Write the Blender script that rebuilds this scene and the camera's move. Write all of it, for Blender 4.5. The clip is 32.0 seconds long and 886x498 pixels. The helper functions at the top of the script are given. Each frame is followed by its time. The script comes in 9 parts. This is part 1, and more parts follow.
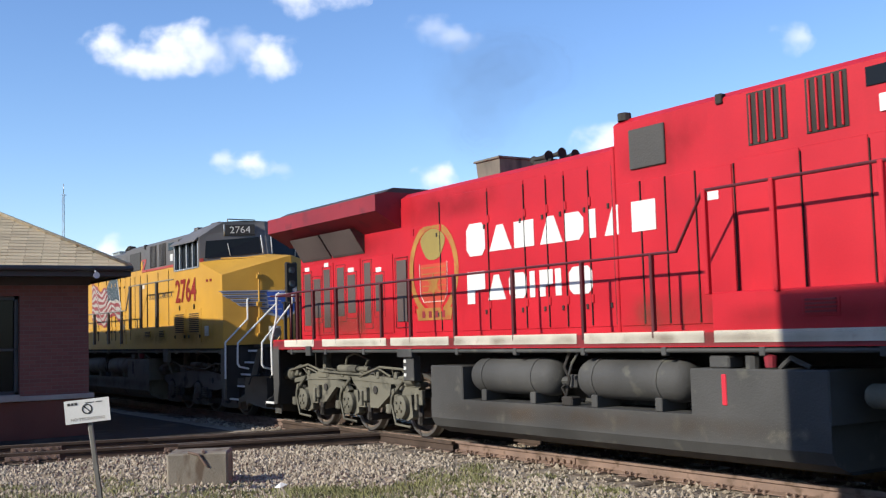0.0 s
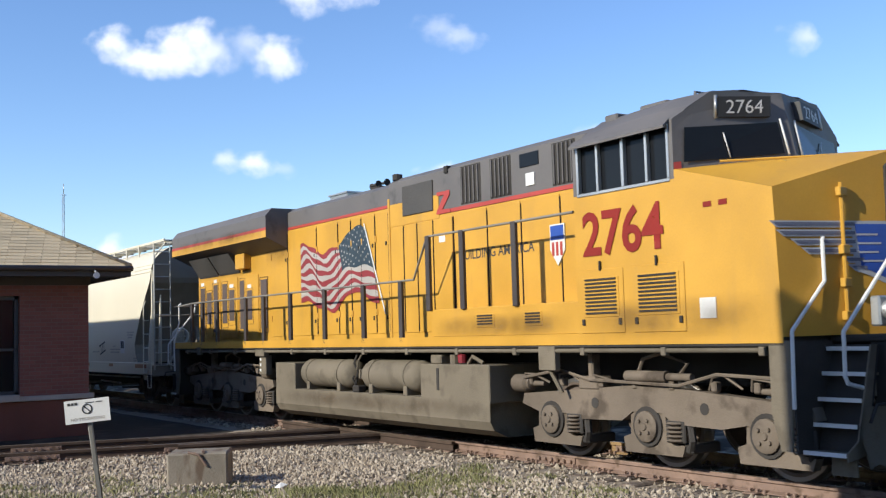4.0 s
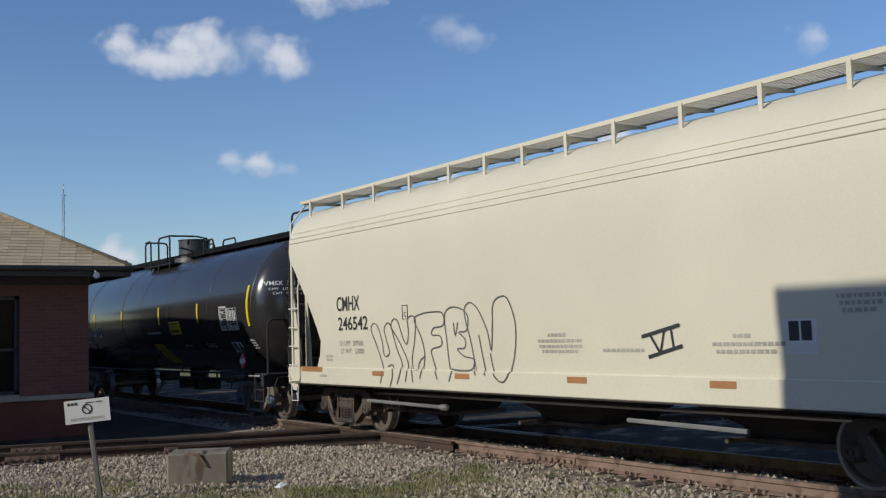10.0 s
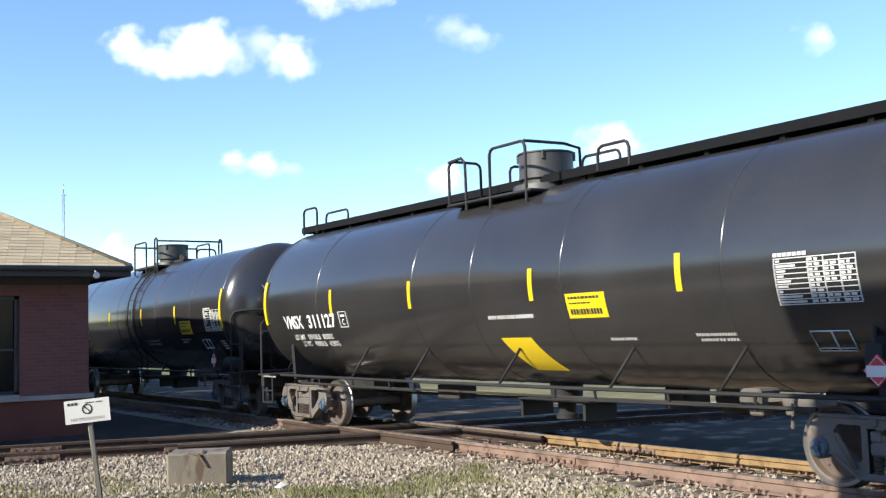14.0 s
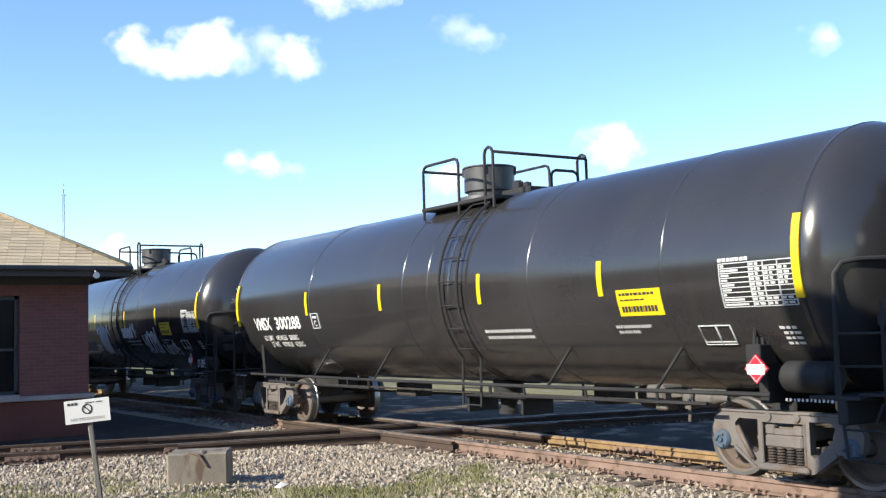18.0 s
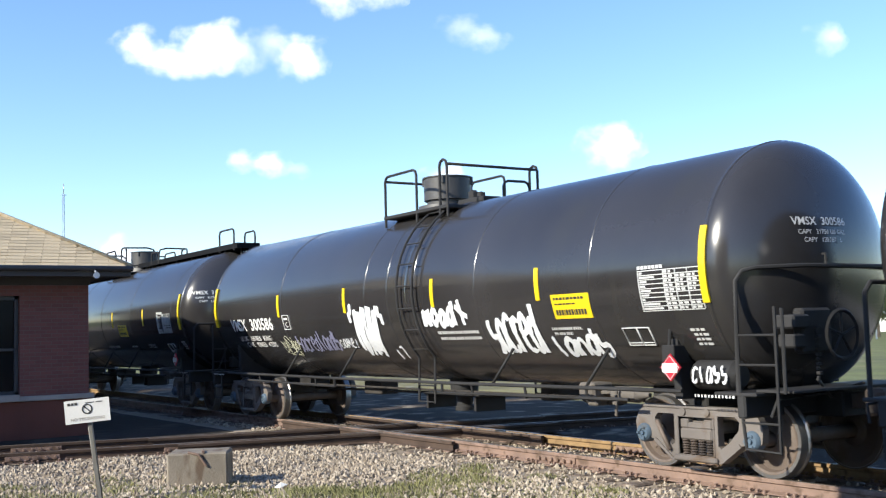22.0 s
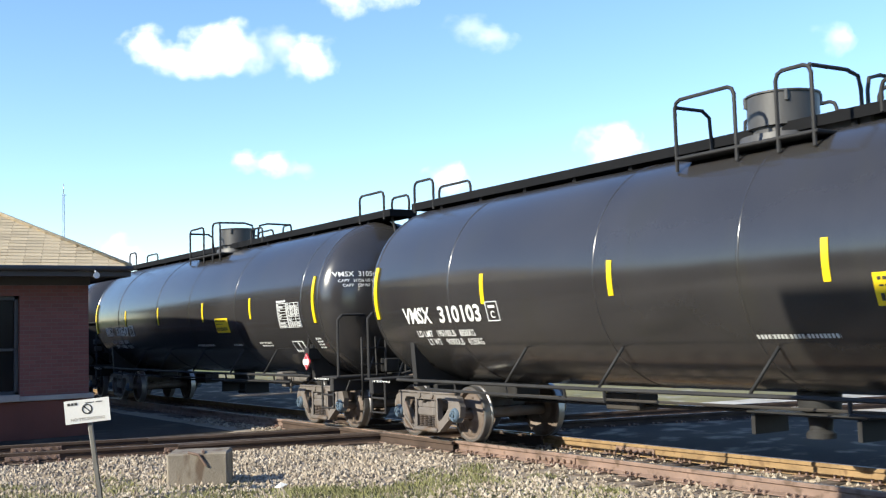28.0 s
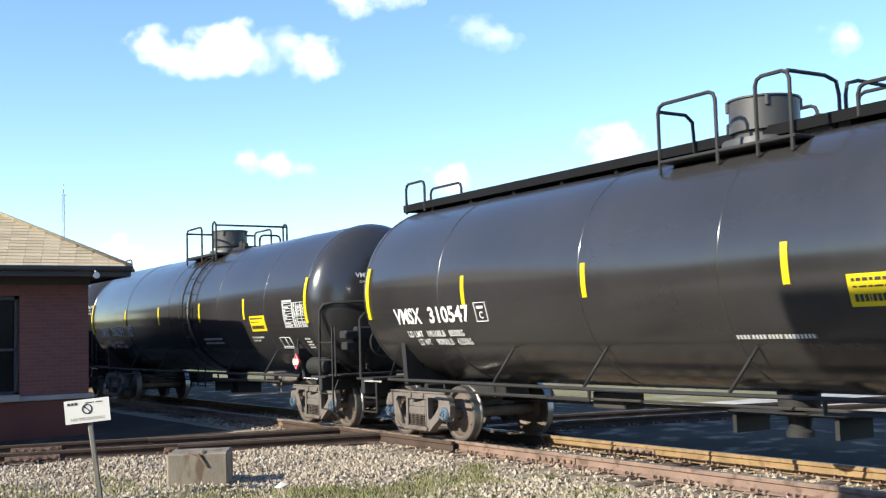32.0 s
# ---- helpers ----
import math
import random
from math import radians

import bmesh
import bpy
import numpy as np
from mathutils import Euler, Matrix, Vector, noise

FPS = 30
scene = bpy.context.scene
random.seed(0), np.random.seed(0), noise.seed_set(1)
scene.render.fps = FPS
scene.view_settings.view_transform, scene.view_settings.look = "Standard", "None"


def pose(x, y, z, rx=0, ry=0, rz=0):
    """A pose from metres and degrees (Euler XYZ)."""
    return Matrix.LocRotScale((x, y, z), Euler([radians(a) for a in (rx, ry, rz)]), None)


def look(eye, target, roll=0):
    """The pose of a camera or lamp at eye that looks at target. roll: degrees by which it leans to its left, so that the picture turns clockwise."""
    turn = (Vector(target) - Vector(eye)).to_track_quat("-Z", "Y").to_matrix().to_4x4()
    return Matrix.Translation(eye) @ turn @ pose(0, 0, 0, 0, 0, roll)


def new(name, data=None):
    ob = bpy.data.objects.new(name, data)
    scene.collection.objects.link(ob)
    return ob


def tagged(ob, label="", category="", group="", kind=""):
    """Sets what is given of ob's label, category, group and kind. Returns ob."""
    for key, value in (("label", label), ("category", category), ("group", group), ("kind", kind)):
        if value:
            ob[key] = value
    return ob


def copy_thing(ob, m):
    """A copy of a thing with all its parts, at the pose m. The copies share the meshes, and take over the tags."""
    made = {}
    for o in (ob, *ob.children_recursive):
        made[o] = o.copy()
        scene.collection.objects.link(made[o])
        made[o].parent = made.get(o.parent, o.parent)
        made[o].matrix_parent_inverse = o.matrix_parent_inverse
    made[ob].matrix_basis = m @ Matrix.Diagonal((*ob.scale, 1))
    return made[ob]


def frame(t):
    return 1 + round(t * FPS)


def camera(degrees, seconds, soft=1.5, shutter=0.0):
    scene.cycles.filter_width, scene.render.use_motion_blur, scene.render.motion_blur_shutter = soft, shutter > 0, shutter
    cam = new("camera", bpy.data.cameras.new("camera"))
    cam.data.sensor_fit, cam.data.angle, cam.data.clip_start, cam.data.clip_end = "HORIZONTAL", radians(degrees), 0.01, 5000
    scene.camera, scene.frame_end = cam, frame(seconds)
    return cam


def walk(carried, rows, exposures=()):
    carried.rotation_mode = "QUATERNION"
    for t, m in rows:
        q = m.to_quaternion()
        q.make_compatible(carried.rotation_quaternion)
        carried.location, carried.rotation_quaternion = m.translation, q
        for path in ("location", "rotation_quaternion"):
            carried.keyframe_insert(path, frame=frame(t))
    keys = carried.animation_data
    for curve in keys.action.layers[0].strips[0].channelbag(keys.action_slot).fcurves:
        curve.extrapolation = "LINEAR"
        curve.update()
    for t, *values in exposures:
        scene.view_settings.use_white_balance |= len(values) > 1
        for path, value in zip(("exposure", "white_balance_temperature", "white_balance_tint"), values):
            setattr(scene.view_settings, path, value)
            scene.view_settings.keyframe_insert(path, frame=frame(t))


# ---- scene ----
# One still camera beside a level crossing of two railway lines; a freight train rolls past.
from mathutils.geometry import tessellate_polygon

cam = camera(44.485, 32.0, soft=1.25, shutter=0.1)
CAM = Matrix.Translation((0, 0, 1.75)) @ pose(0, 0, 0, 94.385, 0, 56.871) @ pose(0, 0, 0, 0, 0, -1.668)
walk(cam, [(0.0, CAM), (32.0, CAM)],
     exposures=[(0.0, 0.45, 6100, 12), (3.5, 0.5, 6100, 11), (6.0, 0.34, 6050, 11), (8.0, 0.26, 6000, 10), (9.2, 0.06, 6000, 10), (9.8, -0.36, 6100, 10), (11.0, -0.3, 6100, 10), (11.8, -0.16, 6150, 10), (12.6, 0.3, 6300, 9),
                (13.6, 0.95, 6250, 10), (19.0, 1.0, 6200, 11), (24.0, 0.94, 6150, 11), (28.0, 1.06, 6300, 9), (32.0, 1.08, 6350, 9)])

# ---- light ----
SUN_ELEVATION, SUN_HEADING = radians(27.8), radians(88.0)   # heading: the way the light travels, from +x towards +y
world = bpy.data.worlds.new("sky")
scene.world = world
world.use_nodes = True
wn, wl = world.node_tree.nodes, world.node_tree.links
sky = wn.new("ShaderNodeTexSky")
sky.sky_type, sky.sun_disc = "NISHITA", False
sky.sun_elevation = SUN_ELEVATION
sky.sun_rotation = radians(182.0)
sky.altitude, sky.air_density, sky.dust_density, sky.ozone_density = 100, 1.0, 0.2, 3.0
vivid = wn.new("ShaderNodeHueSaturation")
vivid.inputs["Saturation"].default_value = 1.09
vivid.inputs["Hue"].default_value = 0.507
wl.new(sky.outputs[0], vivid.inputs["Color"])
wl.new(vivid.outputs[0], wn["Background"].inputs[0])
wn["Background"].inputs[1].default_value = 0.135
sun = new("sun", bpy.data.lights.new("sun", "SUN"))
sun.data.energy, sun.data.angle, sun.data.color = 4.4, radians(0.45), (1.0, 0.93, 0.76)
toward = Vector((math.cos(SUN_HEADING) * math.cos(SUN_ELEVATION), math.sin(SUN_HEADING) * math.cos(SUN_ELEVATION), -math.sin(SUN_ELEVATION)))
sun.matrix_world = look(Vector((0, 0, 60)) - toward * 40, Vector((0, 0, 60)))


# ---- materials ----
ALBEDO_SCALE = 0.86          # darkens every base colour, so a stronger sun leaves deeper shade


def surface(name, colour, rough=0.55, metal=0.0, var=0.18, scale=1.2, grain=40.0, grain_var=0.08, bump=0.15, second=None,
            amount=0.5, streak=0.0, spec=0.5, coat=0.0, per_piece=0.0, bump_scale=None, sharp=0.12):
    """Principled surface with broad blotches, fine grain and relief; second: a stain or wear colour, amount: how much of it."""
    m = bpy.data.materials.new(name)
    m.use_nodes = True
    n, l = m.node_tree.nodes, m.node_tree.links
    b = n["Principled BSDF"]
    at = n.new("ShaderNodeTexCoord").outputs["Object"]

    def noise_at(s, detail, stretch=None):
        t = n.new("ShaderNodeTexNoise")
        t.inputs["Scale"].default_value, t.inputs["Detail"].default_value = s, detail
        src = at
        if stretch:
            mp = n.new("ShaderNodeMapping")
            mp.inputs["Scale"].default_value = stretch
            l.new(at, mp.inputs[0])
            src = mp.outputs[0]
        l.new(src, t.inputs["Vector"])
        return t.outputs[0]

    def blend(kind, a, c, f):
        x = n.new("ShaderNodeMix")
        x.data_type, x.blend_type = "RGBA", kind
        for sock, val in ((x.inputs[0], f), (x.inputs[6], a), (x.inputs[7], c)):
            if hasattr(val, "links"):
                l.new(val, sock)
            else:
                sock.default_value = val
        return x.outputs[2]

    def ramp(src, lo, hi):
        r = n.new("ShaderNodeMapRange")
        r.inputs[1].default_value, r.inputs[2].default_value = lo, hi
        l.new(src, r.inputs[0])
        return r.outputs[0]

    big, fine = noise_at(scale, 5), noise_at(grain, 3)
    colour = tuple(v * ALBEDO_SCALE for v in colour)
    second = tuple(v * ALBEDO_SCALE for v in second) if second else None
    dark, light = tuple(v * (1 - var) for v in colour) + (1,), tuple(min(1, v * (1 + var)) for v in colour) + (1,)
    col = blend("MIX", dark, light, ramp(big, 0.3, 0.7))
    if second:
        spots = noise_at(scale * 2.3, 8, (1, 1, 0.25) if streak else None)
        col = blend("MIX", col, tuple(second) + (1,), ramp(spots, 1 - amount, 1 - amount + sharp))
    gd, gl = (1 - grain_var,) * 3 + (1,), (1 + grain_var,) * 3 + (1,)
    col = blend("MULTIPLY", col, blend("MIX", gd, gl, fine), 1.0)
    if per_piece:
        info = n.new("ShaderNodeObjectInfo").outputs["Random"]
        pd, pl = (1 - per_piece,) * 3 + (1,), (1 + per_piece,) * 3 + (1,)
        col = blend("MULTIPLY", col, blend("MIX", pd, pl, info), 1.0)
    l.new(col, b.inputs["Base Color"])
    rr = n.new("ShaderNodeMapRange")
    rr.inputs[3].default_value, rr.inputs[4].default_value = max(0.03, rough - 0.1), min(1, rough + 0.1)
    l.new(big, rr.inputs[0])
    l.new(rr.outputs[0], b.inputs["Roughness"])
    b.inputs["Metallic"].default_value = metal
    b.inputs["Specular IOR Level"].default_value = spec
    b.inputs["Coat Weight"].default_value = coat
    b.inputs["Coat Roughness"].default_value = 0.12
    if bump:
        u = n.new("ShaderNodeBump")
        u.inputs["Strength"].default_value, u.inputs["Distance"].default_value = bump, 0.02
        l.new(noise_at(bump_scale, 4) if bump_scale else fine, u.inputs["Height"])
        l.new(u.outputs[0], b.inputs["Normal"])
    return m


def glass(name, tint=(0.012, 0.013, 0.015)):
    m = surface(name, tint, rough=0.1, var=0.1, bump=0.0, spec=0.15)
    return m


YELLOW = surface("yellow_loco_paint", (0.565, 0.3, 0.033), 0.5, var=0.1, second=(0.45, 0.25, 0.045), amount=0.42, streak=1, sharp=0.3, bump=0.04)
LOCO_GREY = surface("dark_grey_loco_paint", (0.13, 0.118, 0.112), 0.55, var=0.12, second=(0.08, 0.075, 0.07), amount=0.4, bump=0.04)
UNDER_TAN = surface("dusty_brown_running_gear", (0.175, 0.147, 0.108), 0.85, spec=0.2, var=0.12, second=(0.135, 0.113, 0.083), amount=0.48, bump=0.25)
UNDER_BROWN = surface("brown_grey_truck_casting", (0.16, 0.128, 0.098), 0.85, spec=0.2, var=0.25, second=(0.09, 0.07, 0.053), amount=0.46, bump=0.25)
UNDER_OLIVE = surface("dusty_olive_running_gear", (0.15, 0.14, 0.108), 0.85, spec=0.2, var=0.25, second=(0.08, 0.075, 0.06), amount=0.46, bump=0.25)
UNDER_GREY = surface("sooty_grey_running_gear", (0.066, 0.064, 0.061), 0.7, spec=0.3, var=0.25, second=(0.13, 0.125, 0.1), amount=0.4, bump=0.25)
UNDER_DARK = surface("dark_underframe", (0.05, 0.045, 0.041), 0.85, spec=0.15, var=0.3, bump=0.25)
RED = surface("red_loco_paint", (0.5, 0.0125, 0.023), 0.5, spec=0.3, var=0.1, second=(0.4, 0.01, 0.017), amount=0.42, streak=1, sharp=0.3, bump=0.04)
DARK_RED = surface("dull_dark_red_paint", (0.25, 0.014, 0.024), 0.6, var=0.15, second=(0.17, 0.012, 0.02), amount=0.45, bump=0.04)
RED_STRIPE = surface("red_stripe_paint", (0.42, 0.055, 0.04), 0.45, var=0.08, bump=0.02)
WHITE = surface("white_paint", (0.72, 0.71, 0.68), 0.45, var=0.06, second=(0.55, 0.52, 0.46), amount=0.35, bump=0.02)
BLUE = surface("blue_paint", (0.035, 0.09, 0.38), 0.4, var=0.08, bump=0.02)
GOLD = surface("faded_gold_paint", (0.36, 0.17, 0.03), 0.55, var=0.25, scale=3, second=(0.44, 0.05, 0.025), amount=0.5, sharp=0.25, bump=0.02)
BROWN_RED = surface("dark_red_lettering", (0.24, 0.02, 0.013), 0.6, spec=0.25, var=0.15, bump=0.02)
BLACK = surface("black_tank_paint", (0.034, 0.032, 0.032), 0.19, var=0.2, scale=0.6, second=(0.035, 0.033, 0.03), amount=0.46, streak=1, bump=0.025, spec=0.7, bump_scale=3.0)
BLACK_METAL = surface("black_steel", (0.033, 0.032, 0.032), 0.65, spec=0.2, var=0.25, second=(0.024, 0.021, 0.019), amount=0.4, bump=0.1)
TRUCK_GREY = surface("weathered_grey_cast_steel", (0.15, 0.13, 0.115), 0.6, var=0.2, second=(0.12, 0.085, 0.06), amount=0.46, bump=0.25)
TRUCK_RUST = surface("brown_rusty_cast_steel", (0.085, 0.062, 0.048), 0.75, var=0.25, second=(0.045, 0.035, 0.03), amount=0.5, bump=0.25)
WHEEL = surface("wheel_steel", (0.145, 0.11, 0.088), 0.65, metal=0.1, var=0.2, second=(0.12, 0.08, 0.05), amount=0.45, bump=0.1)
WHEEL_RIM = surface("polished_wheel_tread", (0.36, 0.34, 0.32), 0.42, metal=0.9, var=0.1, bump=0.02)
CAP_BLUE = surface("blue_bearing_cap", (0.075, 0.11, 0.15), 0.5, var=0.2, second=(0.1, 0.1, 0.1), amount=0.4, bump=0.1)
CREAM = surface("cream_hopper_paint", (0.7, 0.64, 0.5), 0.5, var=0.05, scale=0.5, second=(0.66, 0.60, 0.46), amount=0.32, streak=1, bump=0.03)
# hopper ends: the shade of the unlit end is put into this colour
CREAM_SHADED = surface("shade_brown_hopper_end_paint", (0.26, 0.225, 0.185), 0.7, var=0.12, spec=0.2, second=(0.2, 0.17, 0.14), amount=0.4, streak=1, sharp=0.3, bump=0.06)
MARK_YELLOW = surface("yellow_reflective_tape", (0.82, 0.58, 0.01), 0.35, var=0.05, bump=0.0)
MARK_ORANGE = surface("faded_orange_reflector", (0.4, 0.19, 0.075), 0.5, var=0.1, bump=0.0)
MARK_RED = surface("red_placard", (0.6, 0.03, 0.05), 0.4, var=0.05, bump=0.0)
INK = surface("black_lettering", (0.03, 0.03, 0.032), 0.6, var=0.2, bump=0.0)
SPRAY = surface("white_spray_paint", (0.75, 0.76, 0.77), 0.6, var=0.1, grain=25, grain_var=0.2, bump=0.0)
SPRAY_DULL = surface("thin_violet_spray_paint", (0.2, 0.2, 0.3), 0.6, var=0.25, bump=0.0)
SPRAY_PALE = surface("pale_yellowish_spray_paint", (0.5, 0.5, 0.36), 0.6, var=0.2, bump=0.0)
PRINT = surface("small_white_printing", (0.62, 0.62, 0.6), 0.5, var=0.15, bump=0.0)
INK_FAINT = surface("worn_grey_printing", (0.42, 0.39, 0.33), 0.6, var=0.2, bump=0.0)
GLASS = glass("dark_cab_glass")
GRILLE = surface("dark_grille_mesh", (0.06, 0.055, 0.05), 0.7, var=0.25, bump=0.3)
GRILLE_BROWN = surface("dusty_brown_screen", (0.085, 0.062, 0.055), 0.75, var=0.2, bump=0.3)
SILVER = surface("galvanized_steel", (0.55, 0.55, 0.54), 0.4, metal=0.7, var=0.15, bump=0.05)
LAMP = surface("headlight_glass", (0.1, 0.1, 0.1), 0.12, var=0.05, bump=0.0)


# ---- mesh helpers ----
class Shape:
    """A mesh in the making: corners, faces, and which faces are smooth."""
    def __init__(self):
        self.v, self.f, self.s = [], [], []

    def add(self, verts, faces, smooth=False):
        k = len(self.v)
        self.v.extend([tuple(p) for p in verts])
        self.f.extend([tuple(i + k for i in q) for q in faces])
        self.s.extend([smooth] * len(faces))
        return self

    def box(self, x0, x1, y0, y1, z0, z1, bevel=0.0, m=None):
        lo, hi = (min(x0, x1), min(y0, y1), min(z0, z1)), (max(x0, x1), max(y0, y1), max(z0, z1))
        b = min([bevel] + [(hi[i] - lo[i]) * 0.45 for i in range(3)])
        vs, fs = [], []
        if b <= 0:
            vs = [(hi[0] if i & 1 else lo[0], hi[1] if i & 2 else lo[1], hi[2] if i & 4 else lo[2]) for i in range(8)]
            fs = [(0, 2, 3, 1), (4, 5, 7, 6), (0, 1, 5, 4), (2, 6, 7, 3), (0, 4, 6, 2), (1, 3, 7, 5)]
        else:
            # three corners a vertex, one on each of its faces
            for i in range(8):
                for a in range(3):
                    p = [hi[k] if i >> k & 1 else lo[k] for k in range(3)]
                    for k in range(3):
                        if k != a:
                            p[k] += -b if i >> k & 1 else b
                    vs.append(tuple(p))
            at = lambda i, a: i * 3 + a
            for a in range(3):
                o1, o2 = (a + 1) % 3, (a + 2) % 3
                for side in (0, 1):
                    base = side << a
                    ring = [base, base | 1 << o1, base | 1 << o1 | 1 << o2, base | 1 << o2]
                    q = [at(i, a) for i in ring]
                    fs.append(tuple(q if side else q[::-1]))
                for s1 in (0, 1):
                    for s2 in (0, 1):
                        i = s1 << o1 | s2 << o2
                        j = i | 1 << a
                        q = [at(i, o1), at(j, o1), at(j, o2), at(i, o2)]
                        fs.append(tuple(q if s1 != s2 else q[::-1]))
            for i in range(8):
                q = [at(i, 0), at(i, 1), at(i, 2)]
                fs.append(tuple(q if bin(i).count("1") % 2 else q[::-1]))
        if m is not None:
            vs = [tuple(m @ Vector(p)) for p in vs]
        return self.add(vs, fs)

    def pipe(self, points, r, seg=8, caps=True, close=False):
        """A round bar along a line of points."""
        pts = [Vector(p) for p in points]
        n = len(pts)
        rings = []
        side = None
        for i, p in enumerate(pts):
            a = pts[(i - 1) % n] if close or i > 0 else p
            c = pts[(i + 1) % n] if close or i < n - 1 else p
            d = ((c - p).normalized() + (p - a).normalized())
            d = d.normalized() if d.length > 1e-6 else (c - p).normalized()
            if side is None:
                side = d.orthogonal().normalized()
            side = (side - d * side.dot(d))
            side = side.normalized() if side.length > 1e-6 else d.orthogonal().normalized()
            up = d.cross(side)
            rings.append([p + (side * math.cos(t) + up * math.sin(t)) * r for t in [2 * math.pi * j / seg for j in range(seg)]])
        vs = [q for ring in rings for q in ring]
        fs = []
        for i in range(n if close else n - 1):
            for j in range(seg):
                a, b = i * seg + j, i * seg + (j + 1) % seg
                c, d = ((i + 1) % n) * seg + (j + 1) % seg, ((i + 1) % n) * seg + j
                fs.append((a, b, c, d))
        self.add(vs, fs, True)
        if caps and not close:
            self.add(rings[0], [tuple(range(seg))[::-1]])
            self.add(rings[-1], [tuple(range(seg))])
        return self

    def lathe(self, profile, axis="x", at=(0, 0, 0), seg=24, crease=0.6, arc=(0.0, 2 * math.pi)):
        """profile: (distance along the axis, radius); turned about the axis through at; sharp where the profile bends strongly."""
        full = arc[1] - arc[0] > 6.28
        count = seg if full else seg + 1

        def put(d, r, t):
            c, s = math.cos(t) * r, math.sin(t) * r
            p = {"x": (d, c, s), "y": (s, d, c), "z": (c, s, d)}[axis]
            return (p[0] + at[0], p[1] + at[1], p[2] + at[2])

        runs, run = [], [profile[0]]
        for i in range(1, len(profile)):
            run.append(profile[i])
            if i < len(profile) - 1:
                a = math.atan2(profile[i][1] - profile[i - 1][1], profile[i][0] - profile[i - 1][0])
                b = math.atan2(profile[i + 1][1] - profile[i][1], profile[i + 1][0] - profile[i][0])
                if abs((b - a + math.pi) % (2 * math.pi) - math.pi) > crease:
                    runs.append(run)
                    run = [profile[i]]
        runs.append(run)
        for run in runs:
            vs = [put(d, r, arc[0] + (arc[1] - arc[0]) * j / seg) for d, r in run for j in range(count)]
            fs = []
            for i in range(len(run) - 1):
                for j in range(seg):
                    k = (j + 1) % count
                    fs.append((i * count + j, (i + 1) * count + j, (i + 1) * count + k, i * count + k))
            self.add(vs, fs, True)
        return self

    def slab(self, outline, y0, y1, bevel=0.0):
        """A plate: an outline in x and z, from y0 to y1; with a chamfer round the y0 face."""
        n = len(outline)
        area = sum(outline[i][0] * outline[(i + 1) % n][1] - outline[(i + 1) % n][0] * outline[i][1] for i in range(n))
        o = list(outline) if area > 0 else list(outline)[::-1]
        front = [(x, y0, z) for x, z in o]
        back = [(x, y1, z) for x, z in o]
        flip = y0 > y1
        fs = [tuple(range(n)), tuple(range(2 * n - 1, n - 1, -1))] + [((i + 1) % n, i, n + i, n + (i + 1) % n) for i in range(n)]
        if flip:
            fs = [q[::-1] for q in fs]
        return self.add(front + back, fs)

    def cut_plate(self, outline, holes, y0, y1):
        """A plate in x and z with holes through it, from y0 to y1."""
        loops = [list(outline)] + [list(h) for h in holes]
        flat = [p for loop in loops for p in loop]
        tris = tessellate_polygon([[Vector((x, z, 0)) for x, z in loop] for loop in loops])
        n = len(flat)
        fs = [tuple(t) for t in tris] + [tuple(i + n for i in t) for t in tris]
        k = 0
        for loop in loops:
            m = len(loop)
            fs += [(k + i, k + (i + 1) % m, n + k + (i + 1) % m, n + k + i) for i in range(m)]
            k += m
        return self.add([(x, y0, z) for x, z in flat] + [(x, y1, z) for x, z in flat], fs)

    def loft(self, rings, caps=True, smooth=False, close=True):
        n = len(rings[0])
        vs = [p for r in rings for p in r]
        fs = []
        for i in range(len(rings) - 1):
            for j in range(n if close else n - 1):
                k = (j + 1) % n
                fs.append((i * n + j, i * n + k, (i + 1) * n + k, (i + 1) * n + j))
        self.add(vs, fs, smooth)
        if caps:
            self.add(rings[0], [tuple(range(n))[::-1]])
            self.add(rings[-1], [tuple(range(n))])
        return self

    def prism(self, outline, x0, x1):
        """An outline in y and z, drawn out along x."""
        return self.loft([[(x0, y, z) for y, z in outline], [(x1, y, z) for y, z in outline]])

    def mesh(self, name):
        me = bpy.data.meshes.new(name)
        me.from_pydata(self.v, [], self.f)
        me.polygons.foreach_set("use_smooth", self.s)
        me.validate()
        bm = bmesh.new()
        bm.from_mesh(me)
        bmesh.ops.remove_doubles(bm, verts=bm.verts, dist=1e-5)
        bmesh.ops.recalc_face_normals(bm, faces=bm.faces)
        for e in bm.edges:
            if len(e.link_faces) == 2 and e.calc_face_angle(0) > 0.62:
                e.smooth = False
        bm.to_mesh(me)
        bm.free()
        return me


def part(name, shape, material, parent=None, label=""):
    me = shape if isinstance(shape, bpy.types.Mesh) else shape.mesh(name)
    me.materials.clear()
    me.materials.append(material)
    ob = new(name, me)
    ob.parent = parent
    if label:
        ob["label"] = label
    return ob


def thing(name, label, category, group="", at=None):
    ob = new(name)
    ob.empty_display_size = 0.3
    tagged(ob, label, category, group)
    if at is not None:
        ob.matrix_basis = at
    return ob


